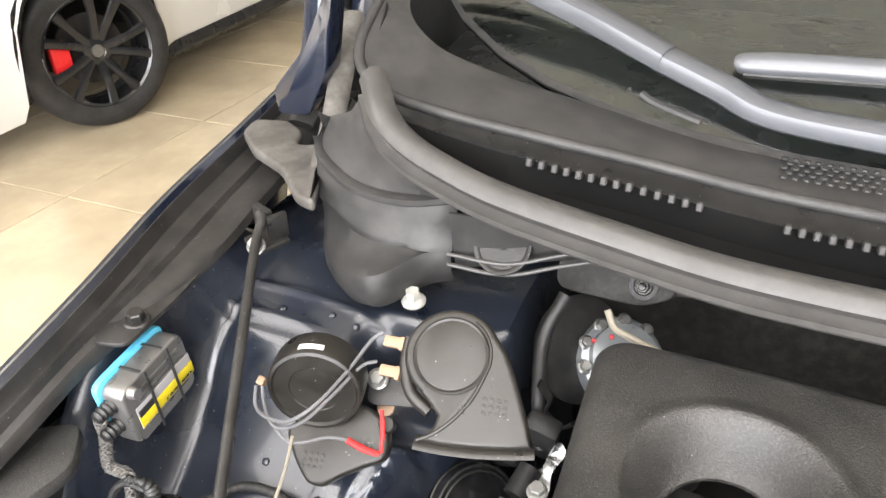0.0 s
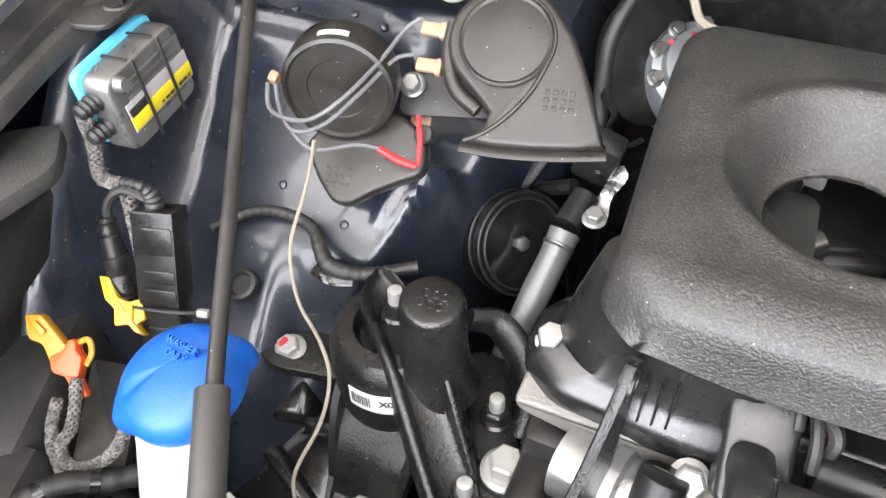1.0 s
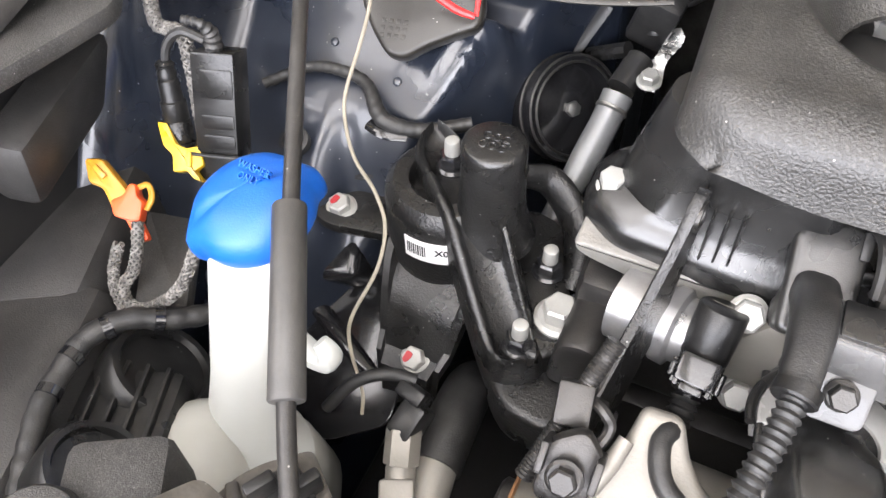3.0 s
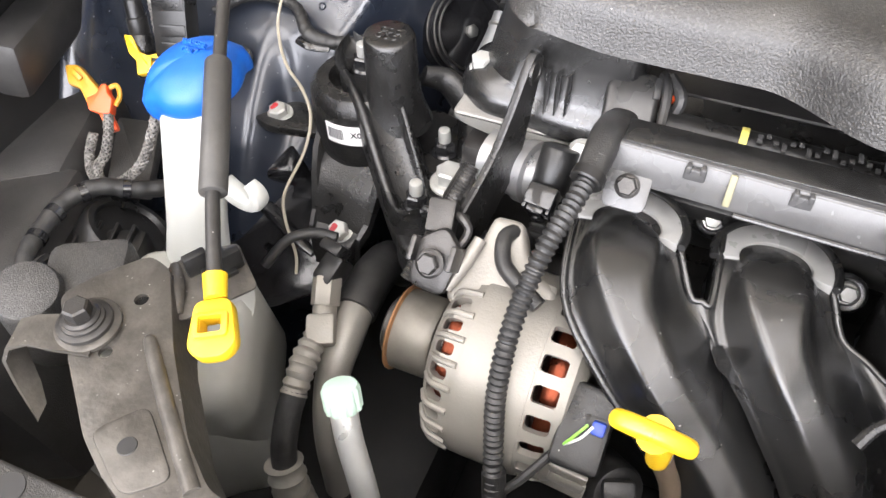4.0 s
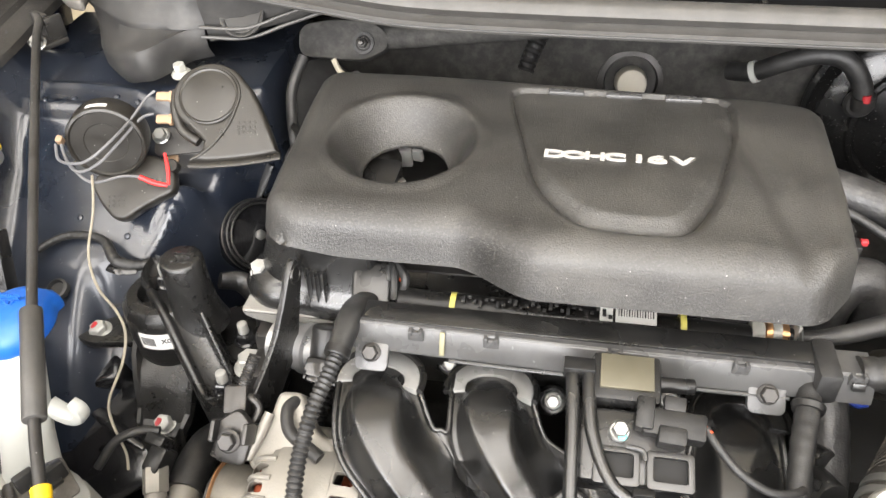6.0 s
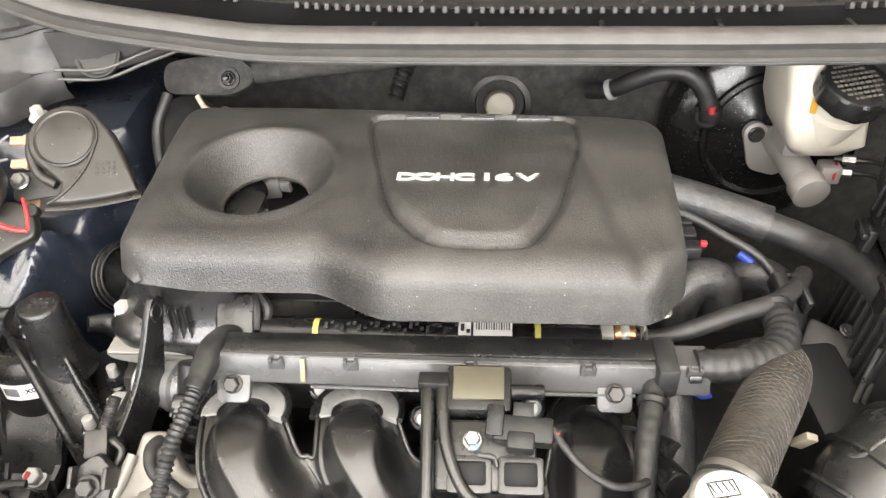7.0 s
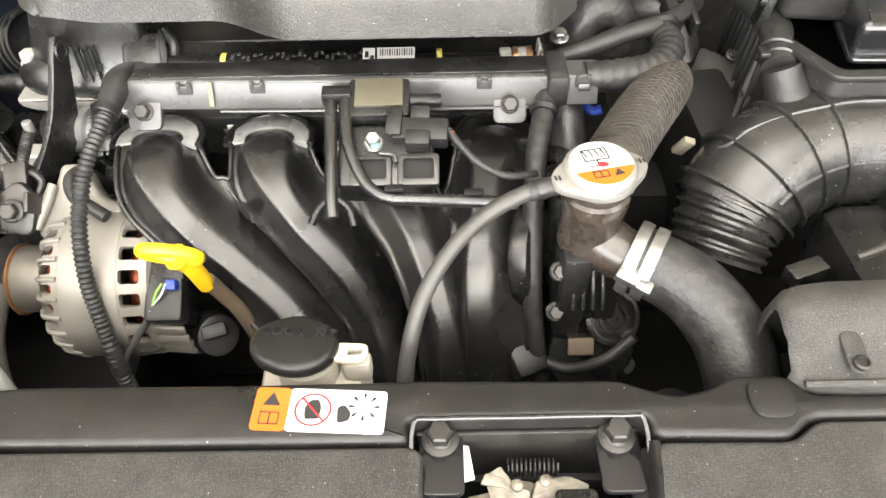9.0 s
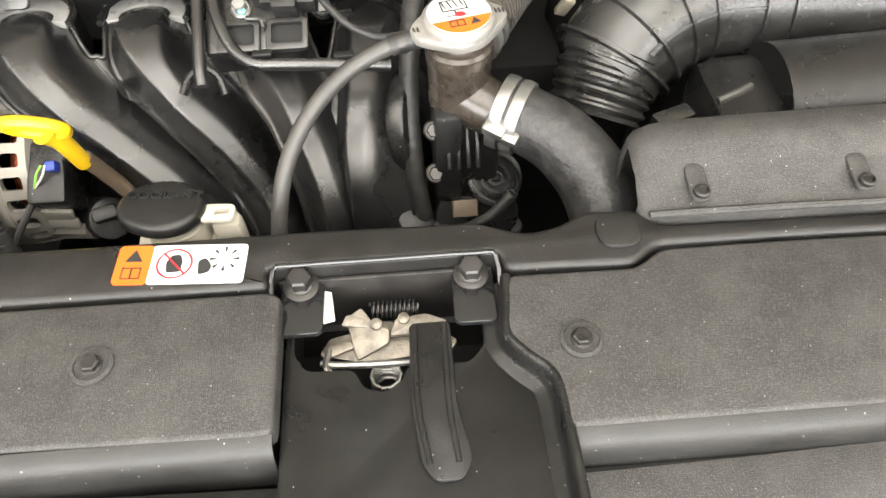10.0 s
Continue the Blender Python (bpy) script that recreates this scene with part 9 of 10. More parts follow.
part("mounting_tray", box(B(), (0.345, 0.208, 0.806), (0.07, 0.05, 0.03), 0.004, (22, 0, 0)), satin, msens)
_tt = Matrix.Translation((0.345, 0.208, 0.806)) @ pose(0, 0, 0, 22, 0, 0)
for _x in (-0.010, 0.024):
    _bm = cut(prism(B(), rounded([(-0.015, -0.013), (-0.015, 0.012), (0.015, 0.012), (0.015, -0.013)], 0.003), 0.014, 0.0195, _tt @ pose(_x, -0.014, 0), 0.001), box(B(), None, (0.022, 0.016, 0.02), 0.002, m=_tt @ pose(_x, -0.014, 0.020)))
    part("tray_pocket", _bm, satin, msens)
    # near-black sheet laid in for the shade inside the pocket
    part("pocket_floor", box(B(), None, (0.022, 0.016, 0.001), 0.0002, m=_tt @ pose(_x, -0.014, 0.0155)), underbody_shade, msens)
part("tray_hook", tube(B(), [_tt @ Vector(q) for q in ((-0.004, -0.002, 0.021), (0.006, -0.004, 0.022), (0.008, -0.010, 0.021))], 0.0016, 8, 3), satin, msens)
vac = thing("vacuum_pipes", (0.34, 0.18, 0.79), "two bent black steel vacuum pipes over the runners", "pipes")
part("pipe", tube(B(), [(0.303, 0.252, 0.836), (0.3045, 0.232, 0.834), (0.306, 0.200, 0.822), (0.307, 0.170, 0.808), (0.308, 0.158, 0.80)], 0.0047, 12), satin, vac)
part("pipe", tube(B(), [(0.3145, 0.252, 0.838), (0.3155, 0.230, 0.834), (0.319, 0.205, 0.825), (0.330, 0.180, 0.814), (0.345, 0.169, 0.809), (0.365, 0.168, 0.807), (0.405, 0.170, 0.802), (0.44, 0.173, 0.796)], 0.0047, 12), satin, vac)
part("pipe_clip", tube(B(), [(0.292, 0.160, 0.792), (0.298, 0.168, 0.80), (0.308, 0.172, 0.805), (0.318, 0.168, 0.80), (0.322, 0.160, 0.79)], 0.003, 8), blackplastic, vac)
for _c, _s in (((0.352, 0.171, 0.815), (0.014, 0.006, 0.003)), ((0.408, 0.173, 0.808), (0.014, 0.006, 0.003)), ((0.308, 0.25, 0.838), (0.022, 0.012, 0.010))):
    part("pipe_clip", box(B(), _c, _s, 0.001), blackplastic, vac)

# ---------------------------------------------------------------- air intake
intake = thing("intake_duct", (0.68, 0.22, 0.7), "glossy black ribbed intake duct with a concertina end", "intake duct")
part("elbow", tube(B(), [(0.611, 0.206, 0.747), (0.624, 0.218, 0.76), (0.642, 0.230, 0.771), (0.670, 0.242, 0.778), (0.705, 0.248, 0.78), (0.80, 0.25, 0.775), (0.92, 0.25, 0.77)], [0.046, 0.047, 0.049, 0.050, 0.050, 0.050, 0.050], 36, 8), intakeplastic, intake)
part("concertina", tube(B(), [(0.600, 0.182, 0.724), (0.605, 0.191, 0.735), (0.611, 0.201, 0.747), (0.618, 0.211, 0.758)], [0.0375, 0.0395, 0.041, 0.043], 40, 8, rib=(0.0082, 0.0022)), intakeplastic, intake, "concertina folds")
_pts = spline([(0.611, 0.206, 0.747), (0.624, 0.218, 0.76), (0.642, 0.230, 0.771), (0.670, 0.242, 0.778), (0.705, 0.248, 0.78), (0.80, 0.25, 0.775), (0.92, 0.25, 0.77)], 8)
for _k in (4, 12, 20, 27, 34, 36):
    lathe(_bm := B(), [(0.048, -0.0022), (0.0522, -0.0012), (0.0522, 0.0012), (0.048, 0.0022)], _pts[_k], _pts[_k + 1] - _pts[_k], 40)
    part("rib", _bm, intakeplastic, intake)
part("seam", tube(B(), [(0.598, 0.232, 0.794), (0.6035, 0.2225, 0.806), (0.618, 0.230, 0.813), (0.640, 0.234, 0.8205), (0.668, 0.236, 0.8275), (0.705, 0.240, 0.830), (0.80, 0.242, 0.826)], 0.0022, 8, 5, flat=0.7), greymetal, intake, "pale moulded seam")
part("seam", tube(B(), [Vector(p) + V(0.006, -0.043, 0.022) for p in _pts[10:38:4]], 0.0022, 8, 3, flat=0.7), greymetal, intake, "pale moulded seam")
part("hose_stub", tube(B(), [(0.662, 0.255, 0.80), (0.655, 0.266, 0.822), (0.649, 0.275, 0.838)], [0.022, 0.0165, 0.0145], 18), rubber, intake)
breather = thing("breather_hose", (0.6, 0.42, 0.75), "black breather hose from the cover to the duct", "hose")
part("hose", tube(B(), [(0.498, 0.484, 0.858), (0.54, 0.474, 0.848), (0.60, 0.455, 0.836), (0.632, 0.435, 0.832), (0.650, 0.400, 0.838), (0.658, 0.350, 0.842), (0.655, 0.305, 0.842), (0.648, 0.276, 0.836)], 0.0132, 16), rubber, breather)
part("sleeve", tube(B(), [(0.495, 0.485, 0.858), (0.54, 0.474, 0.849), (0.598, 0.456, 0.837)], 0.0172, 18, 5), hose, breather, "thicker foam sleeve")
_bm = B()
for _o in (0.0, 0.008):
    lathe(_bm, [(0.0135, -0.0012), (0.015, 0), (0.0135, 0.0012)], (0.650, 0.284 + _o, 0.838 + 0.4 * _o), (-0.3, -0.9, -0.3), 20)
box(_bm, (0.664, 0.284, 0.846), (0.008, 0.012, 0.004), 0.001)
box(_bm, (0.636, 0.284, 0.846), (0.008, 0.012, 0.004), 0.001)
part("spring_clip", _bm, darksteel, breather)

duct = thing("air_intake_scoop", (0.75, 0.05, 0.7), "grey-black plastic air scoop behind the front panel", "air duct")
_rings = []
for _x, _g in ((0.5835, 0.35), (0.585, 0.6), (0.590, 0.8), (0.600, 0.92), (0.618, 1.0), (0.66, 1.03), (0.75, 1.05), (0.9, 1.05)):
    _rings.append([V(_x, 0.028 - 0.02 * _g, 0.77), V(_x, 0.026 - 0.018 * _g, 0.807), V(_x, 0.034 - 0.012 * _g, 0.812), V(_x, 0.034, 0.814 + 0.004 * _g), V(_x, 0.040, 0.812 + 0.009 * _g), V(_x, 0.048, 0.812 + 0.014 * _g), V(_x, 0.052 + 0.008 * _g, 0.812 + 0.016 * _g), V(_x, 0.054 + 0.019 * _g, 0.808 + 0.014 * _g), V(_x, 0.055 + 0.024 * _g, 0.80), V(_x, 0.055 + 0.024 * _g, 0.74)])
part("scoop", thick(loft(B(), _rings, False), 0.002), dusty_panel, duct, smooth=45)
part("lip", tube(B(), [(0.588, 0.0105, 0.808), (0.66, 0.0095, 0.809), (0.9, 0.004, 0.809)], 0.0022, 8, 2), dusty_panel, duct)
for _x in (0.618, 0.716):
    _bm = prism(B(), rounded([(-0.006, -0.014), (-0.006, 0.012), (0.006, 0.012), (0.006, -0.014)], 0.005), 0.0, 0.003, Matrix.Translation((_x, 0.0265, 0.8155)) @ pose(0, 0, 0, 8, 0, 0), 0.001)
    _t = part("tab", _bm, dusty_panel, duct)
    lathe(_bm := B(), [(0.0048, 0), (0.0048, 0.0022), (0.0035, 0.0028), (0.003, 0.001)], (_x, 0.0165, 0.818), (0, -0.1, 1), 20)
    part("screw", _bm, darksteel, _t)
_bm = B()
box(_bm, (0.78, 0.14, 0.72), (0.22, 0.12, 0.11), 0.02, (0, 0, 3))
cyl(_bm, (0.72, 0.15, 0.75), (0.95, 0.155, 0.755), 0.05, seg=30)
part("air_box", _bm, blackplastic, duct)
part("clip_rack", box(B(), (0.640, 0.125, 0.77), (0.03, 0.014, 0.012), 0.002, (0, 0, 20)), satin, duct)
part("pale_latch", tube(B(), [(0.665, 0.118, 0.792), (0.68, 0.122, 0.795), (0.69, 0.128, 0.795)], 0.003, 8), greyrubber, duct)
part("yellow_tag", box(B(), (0.556, 0.045, 0.70), (0.014, 0.006, 0.004), 0.001), yellow, duct, "small yellow tag")
part("inner_lamp", lathe(B(), [(0.02, 0), (0.022, 0.01), (0.015, 0.02)], (0.555, 0.075, 0.66), (0, -0.5, 0.85), 24), darksteel, duct)

# ---------------------------------------------------------------- fuse box
fuse = thing("fuse_box", (0.75, 0.35, 0.65), "black fuse box with stepped lid and a red cross mark", "fuse box")
_bm = prism(B(), rounded([(0.652, 0.312), (0.672, 0.438), (0.93, 0.438), (0.93, 0.33), (0.74, 0.318), (0.70, 0.305)], 0.012), 0.855, 0.9365, None, 0.008, 3)
part("lid", _bm, boxblack, fuse, smooth=50)
_lo = prism(B(), rounded([(0.690, 0.262), (0.70, 0.312), (0.93, 0.318), (0.93, 0.255)], 0.008), 0.80, 0.882, None, 0.006, 3)
part("relay_cover", _lo, glossblack, fuse)
_bm = prism(B(), rounded([(0.688, 0.257), (0.698, 0.318), (0.93, 0.324), (0.93, 0.25)], 0.008), 0.850, 0.856, None, 0.002)
prism(_bm, rounded([(0.686, 0.255), (0.696, 0.318), (0.93, 0.324), (0.93, 0.248)], 0.008), 0.83, 0.835, None, 0.0015)
part("relay_step", _bm, glossblack, fuse)
part("pale_seal", tube(B(), [(0.680, 0.262, 0.845), (0.684, 0.252, 0.842), (0.72, 0.25, 0.842), (0.93, 0.246, 0.842)], 0.0014, 6, 2), beige_wire, fuse)
part("body", prism(B(), rounded([(0.650, 0.30), (0.672, 0.44), (0.95, 0.44), (0.95, 0.245), (0.678, 0.245)], 0.01), 0.62, 0.852, None, 0.004), boxblack, fuse)
for _k in range(9):
    _y = 0.312 + 0.0145 * _k
    part("side_rib", box(B(), (0.647 + 0.16 * (_y - 0.3), _y, 0.775), (0.010, 0.004, 0.150), 0.001, (0, 6, -10)), boxblack, fuse)
part("rim_flange", prism(B(), rounded([(0.644, 0.298), (0.666, 0.446), (0.95, 0.446), (0.95, 0.238), (0.674, 0.240)], 0.01), 0.846, 0.852, None, 0.0015), boxblack, fuse)
for _y in (0.330, 0.405):
    _bm = box(B(), (0.642 + 0.16 * (_y - 0.3), _y, 0.856), (0.008, 0.022, 0.034), 0.002, (0, 6, -10))
    box(_bm, (0.637 + 0.16 * (_y - 0.3), _y, 0.868), (0.006, 0.026, 0.006), 0.0015, (0, 6, -10))
    part("lid_catch", _bm, blackplastic, fuse)
_bm = box(B(), (0.666, 0.39, 0.90), (0.014, 0.05, 0.05), 0.003, (0, 8, -9))
for _k in range(4):
    box(_bm, (0.6585, 0.375 + 0.010 * _k, 0.905), (0.004, 0.004, 0.036), 0.001, (0, 8, -9))
part("side_clip", _bm, blackplastic, fuse)
_bm = B()
_n = 36
_o = V(0.7135, 0.3575, 0.9372)
for _k in range(_n):
    _a, _b = 2 * math.pi * _k / _n, 2 * math.pi * (_k + 1) / _n
    put(_bm, [_o + V(0.0195 * math.cos(_a), 0.0225 * math.sin(_a), 0), _o + V(0.0195 * math.cos(_b), 0.0225 * math.sin(_b), 0), _o + V(0.0175 * math.cos(_b), 0.0203 * math.sin(_b), 0), _o + V(0.0175 * math.cos(_a), 0.0203 * math.sin(_a), 0)], [(0, 1, 2, 3)])
for _a in (35, -30):
    _c, _s = math.cos(radians(_a)), math.sin(radians(_a))
    put(_bm, [_o + V(u * _c - v * _s, u * _s + v * _c, 0.0002) for u, v in ((-0.017, -0.0009), (0.017, -0.0009), (0.017, 0.0009), (-0.017, 0.0009))], [(0, 1, 2, 3)])
part("red_cross", thick(_bm, 0.0003), redink, fuse, "red hand-drawn circle with a cross", smooth=0)
part("white_label", box(B(), (0.742, 0.290, 0.883), (0.03, 0.010, 0.0008), 0.0002), white, fuse)
battery = thing("battery_tray", (0.8, 0.5, 0.7), "dark battery cover and loom behind the fuse box", "battery cover")
_bm = box(B(), (0.845, 0.52, 0.86), (0.20, 0.12, 0.12), 0.012)
box(_bm, (0.775, 0.50, 0.915), (0.05, 0.06, 0.02), 0.005, (0, 0, 20))
part("cover", _bm, blackplastic, battery)
for _k in range(3):
    part("clamp_rib", box(B(), (0.755 + 0.018 * _k, 0.49, 0.925), (0.004, 0.05, 0.012), 0.0015, (0, 0, 20)), blackplastic, battery)
part("cable", tube(B(), [(0.73, 0.62, 0.95), (0.77, 0.57, 0.955), (0.84, 0.53, 0.945), (0.93, 0.50, 0.935)], 0.011, 12), rubber, battery)
part("cable", tube(B(), [(0.735, 0.60, 0.915), (0.752, 0.565, 0.92), (0.752, 0.535, 0.905), (0.742, 0.51, 0.87)], 0.0035, 10), rubber, battery)

# ---------------------------------------------------------------- brakes
booster = thing("brake_booster", (0.675, 0.75, 0.68), "glossy black round brake booster on the firewall", "brake booster")
lathe(_bm := B(), [(0.117, -0.06), (0.122, -0.05), (0.126, -0.046), (0.126, -0.040), (0.121, -0.037), (0.116, -0.012), (0.104, -0.004), (0.084, 0.0), (0.082, 0.005), (0.077, 0.006), (0.072, 0.002), (0.045, 0.008), (0.03, 0.014)], (0.682, 0.715, 0.790), (0.0, -1, 0.06), 64)
part("shell", _bm, mat("speckled_gloss_paint", (0.010, 0.010, 0.010), 0.2, var=0.2, scale=20, grain=0.2, grain_size=160, coat=0.3, speck=0.3), booster, smooth=30)
lathe(_bm := B(), [(0.016, -0.003), (0.017, 0.002), (0.014, 0.006), (0.009, 0.006), (0.008, 0.01)], (0.598, 0.698, 0.828), (0.0, -1, 0.06), 26)
part("valve_grommet", _bm, rubber, booster)
vacuum = thing("vacuum_hose", (0.53, 0.7, 0.82), "black vacuum hose arching to the brake booster", "hose")
part("hose", tube(B(), [(0.462, 0.735, 0.842), (0.485, 0.718, 0.850), (0.510, 0.705, 0.868), (0.540, 0.697, 0.882), (0.568, 0.693, 0.880), (0.588, 0.690, 0.860), (0.598, 0.688, 0.836)], 0.0105, 14), rubber, vacuum)
lathe(_bm := B(), [(0.0105, -0.003), (0.0125, -0.003), (0.0125, 0.003), (0.0105, 0.003)], (0.486, 0.7165, 0.851), (0.75, -0.35, 0.45), 22)
part("white_band", _bm, milk, vacuum, "white clip band")
part("red_mark", cyl(B(), (0.5965, 0.680, 0.846), (0.5975, 0.679, 0.838), 0.0045, seg=10), redink, vacuum)
part("end_boot", tube(B(), [(0.597, 0.688, 0.842), (0.599, 0.690, 0.826)], [0.0125, 0.0115], 16, 1), rubber, vacuum)

master = thing("brake_master_cylinder", (0.685, 0.62, 0.75), "cast alloy brake master cylinder with a cream fluid reservoir", "master cylinder")
_bm = B()
cyl(_bm, (0.684, 0.70, 0.800), (0.697, 0.605, 0.782), 0.0185, 0.0175, 26, 0.003)
cyl(_bm, (0.695, 0.618, 0.784), (0.698, 0.598, 0.780), 0.0205, 0.0205, 26, 0.002)
box(_bm, (0.683, 0.655, 0.825), (0.032, 0.05, 0.035), 0.006)
prism(_bm, rounded([(-0.030, 0.018), (-0.015, -0.03), (0.02, -0.04), (0.035, -0.02), (0.012, 0.025), (-0.012, 0.03)], 0.010), -0.004, 0.004, Matrix.Translation((0.674, 0.698, 0.785)) @ pose(0, 0, 0, 92, 0, 0), 0.002)
cyl(_bm, (0.657, 0.700, 0.805), (0.657, 0.690, 0.806), 0.014, seg=22, bev=0.002)
box(_bm, (0.722, 0.628, 0.792), (0.022, 0.022, 0.022), 0.003)
brightcast = mat("bright_cast_alloy", (0.42, 0.40, 0.375), 0.42, metal=0.3, var=0.1, scale=30, grain=0.4, grain_size=420)
part("cylinder", _bm, brightcast, master, "pale cast alloy cylinder")
bolt(master, (0.657, 0.689, 0.806), (0, -1, 0.1), 0.0065, 0.006, darksteel)
for _z in (0.792, 0.808):
    part("brake_pipe", tube(B(), [(0.725, 0.63, _z), (0.745, 0.622, _z + 0.002), (0.77, 0.615, _z), (0.79, 0.62, _z - 0.03)], 0.003, 8), darksteel, master)
    part("pipe_nut", cyl(B(), (0.733, 0.627, _z), (0.745, 0.622, _z + 0.002), 0.0058, seg=6), zinc, master)
part("red_stripe", cyl(B(), (0.7265, 0.6285, 0.792), (0.7295, 0.6275, 0.792), 0.0125, seg=20), redink, master)
reservoir = thing("brake_fluid_reservoir", (0.65, 0.56, 0.86), "cream brake fluid reservoir with a black screw cap", "fluid reservoir")
_bm = B()
_rings = []
for _z, _x0, _x1, _y0, _y1 in ((0.828, 0.666, 0.722, 0.60, 0.67), (0.845, 0.654, 0.734, 0.585, 0.68), (0.872, 0.646, 0.730, 0.585, 0.685), (0.895, 0.646, 0.722, 0.59, 0.69), (0.925, 0.642, 0.712, 0.60, 0.69), (0.934, 0.646, 0.706, 0.605, 0.685)):
    _rings.append([V(x, y, _z) for x, y in rounded([(_x0, _y0), (_x1, _y0), (_x1, _y1), (_x0, _y1)], 0.014, 4)])
loft(_bm, _rings, True, True)
lathe(_bm, [(0.028, -0.05), (0.031, -0.02), (0.026, -0.018), (0.026, 0.0)], (0.698, 0.594, 0.902), (0.12, -0.35, 0.93), 30)
part("bottle", _bm, cream, reservoir, smooth=45)
part("yellow_patch", box(B(), (0.668, 0.5865, 0.892), (0.006, 0.002, 0.016), 0.0005), amber, reservoir)
_rc = Matrix.Translation((0.699, 0.588, 0.903)) @ turned((0.12, -0.35, 0.93)).to_4x4()
lathe(_bm := B(), [(0.028, -0.006), (0.0345, -0.004), (0.035, 0.0), (0.035, 0.016), (0.033, 0.0185), (0.029, 0.0192), (0.004, 0.0195)], (0.699, 0.588, 0.903), (0.12, -0.35, 0.93), 80, (10, 0.018, 0.033))
_cap = part("cap", _bm, blackplastic, reservoir, "scalloped black screw cap with fine print", smooth=30)
_bm = B()
for _j in range(8):
    _yy = -0.021 + 0.006 * _j
    _hw = math.sqrt(max(0.0, 0.027 ** 2 - _yy ** 2))
    _xx = -_hw
    _k = 0
    while _xx < _hw - 0.006:
        _w = 0.003 + 0.0035 * ((_k * 7 + _j * 3) % 5) / 4
        box(_bm, None, (_w, 0.0026, 0.0004), 0, m=_rc @ pose(_xx + _w / 2, _yy, 0.0197))
        _xx += _w + 0.0016
        _k += 1
part("fine_print", _bm, pulleym, _cap, "rows of pale unreadable print", smooth=0)

# ---------------------------------------------------------------- hoses and plugs at the end of the head
headpipes = thing("head_hoses", (0.54, 0.37, 0.75), "black hoses, plugs and clips at the end of the head", "hoses")
part("fuel_hose", tube(B(), [(0.462, 0.325, 0.818), (0.480, 0.322, 0.820), (0.505, 0.326, 0.824), (0.54, 0.338, 0.830), (0.575, 0.352, 0.832), (0.600, 0.375, 0.83), (0.618, 0.405, 0.82)], [0.0055, 0.006, 0.0075, 0.0078, 0.0078, 0.0078, 0.0078], 12), rubber, headpipes)
part("pale_collar", cyl(B(), (0.436, 0.3265, 0.8165), (0.4455, 0.3265, 0.8170), 0.0092, seg=20, bev=0.001), milkgrey, headpipes)
_brass = part("brass_fitting", lathe(B(), [(0.0060, 0.0), (0.0094, 0.001), (0.0094, 0.0045), (0.0086, 0.0055), (0.0086, 0.0125), (0.0094, 0.0135), (0.0094, 0.0170), (0.006, 0.018)], (0.4455, 0.3265, 0.8170), (1, -0.02, 0.05), 24), mat("brass", (0.62, 0.36, 0.18), 0.3, metal=0.9, var=0.2, scale=60), headpipes, "brass hose fitting", smooth=40)
part("steel_band", lathe(B(), [(0.0090, 0.0), (0.0092, 0.0005), (0.0092, 0.0060), (0.0090, 0.0065)], (0.4512, 0.3264, 0.8173), (1, -0.02, 0.05), 24), zincpale, _brass)
part("end_plate", box(B(), (0.4665, 0.3255, 0.8195), (0.0022, 0.016, 0.026), 0.0009, (0, 6, 0)), zincpale, headpipes, "pale steel end plate")
lathe(_bm := B(), [(0.0115, -0.0015), (0.013, 0), (0.0115, 0.0015)], (0.470, 0.323, 0.8185), (1, -0.05, 0.1), 20)
part("wire_clip", _bm, zinc, headpipes)
part("coolant_elbow", tube(B(), [(0.505, 0.385, 0.77), (0.512, 0.392, 0.80), (0.525, 0.400, 0.815), (0.545, 0.402, 0.81), (0.552, 0.395, 0.78)], 0.019, 18), hose, headpipes)
part("coolant_elbow", tube(B(), [(0.560, 0.430, 0.76), (0.572, 0.435, 0.79), (0.59, 0.43, 0.80), (0.61, 0.42, 0.79), (0.62, 0.40, 0.76)], 0.016, 16), hose, headpipes)
for _k in range(3):
    part("coil_plug", box(B(), (0.512, 0.415 + 0.020 * _k, 0.838), (0.034, 0.015, 0.012), 0.002), blackplastic, headpipes)
part("red_clip", box(B(), (0.532, 0.418, 0.842), (0.006, 0.005, 0.005), 0.001), redink, headpipes)
part("thin_wire", tube(B(), [(0.500, 0.465, 0.848), (0.525, 0.458, 0.845), (0.555, 0.442, 0.835), (0.585, 0.428, 0.822), (0.60, 0.41, 0.81)], 0.0042, 10), rubber, headpipes)
part("blue_tape", tube(B(), [(0.572, 0.439, 0.817), (0.590, 0.428, 0.808)], 0.0055, 10, 1), greyblue, headpipes, "band of blue tape")
_bm = box(B(), (0.588, 0.372, 0.828), (0.012, 0.03, 0.018), 0.003, (20, 0, 10))
box(_bm, (0.604, 0.368, 0.826), (0.006, 0.026, 0.018), 0.002, (20, 0, 10))
box(_bm, (0.596, 0.386, 0.83), (0.026, 0.004, 0.012), 0.001, (20, 0, 10))
part("pipe_clip", _bm, blackplastic, headpipes)
lathe(_bm := B(), [(0.0135, -0.004), (0.0155, 0), (0.0135, 0.004)], (0.576, 0.350, 0.826), (0, 1, 0.1), 20)
part("loom_ring", _bm, blackplastic, headpipes)
part("blue_ring", tube(B(), [(0.505, 0.300, 0.79), (0.512, 0.293, 0.786), (0.520, 0.293, 0.788)], 0.004, 8), greyblue, headpipes)
gear = thing("gearbox_housing", (0.6, 0.35, 0.5), "dark gearbox housing low beside the engine", "gearbox")
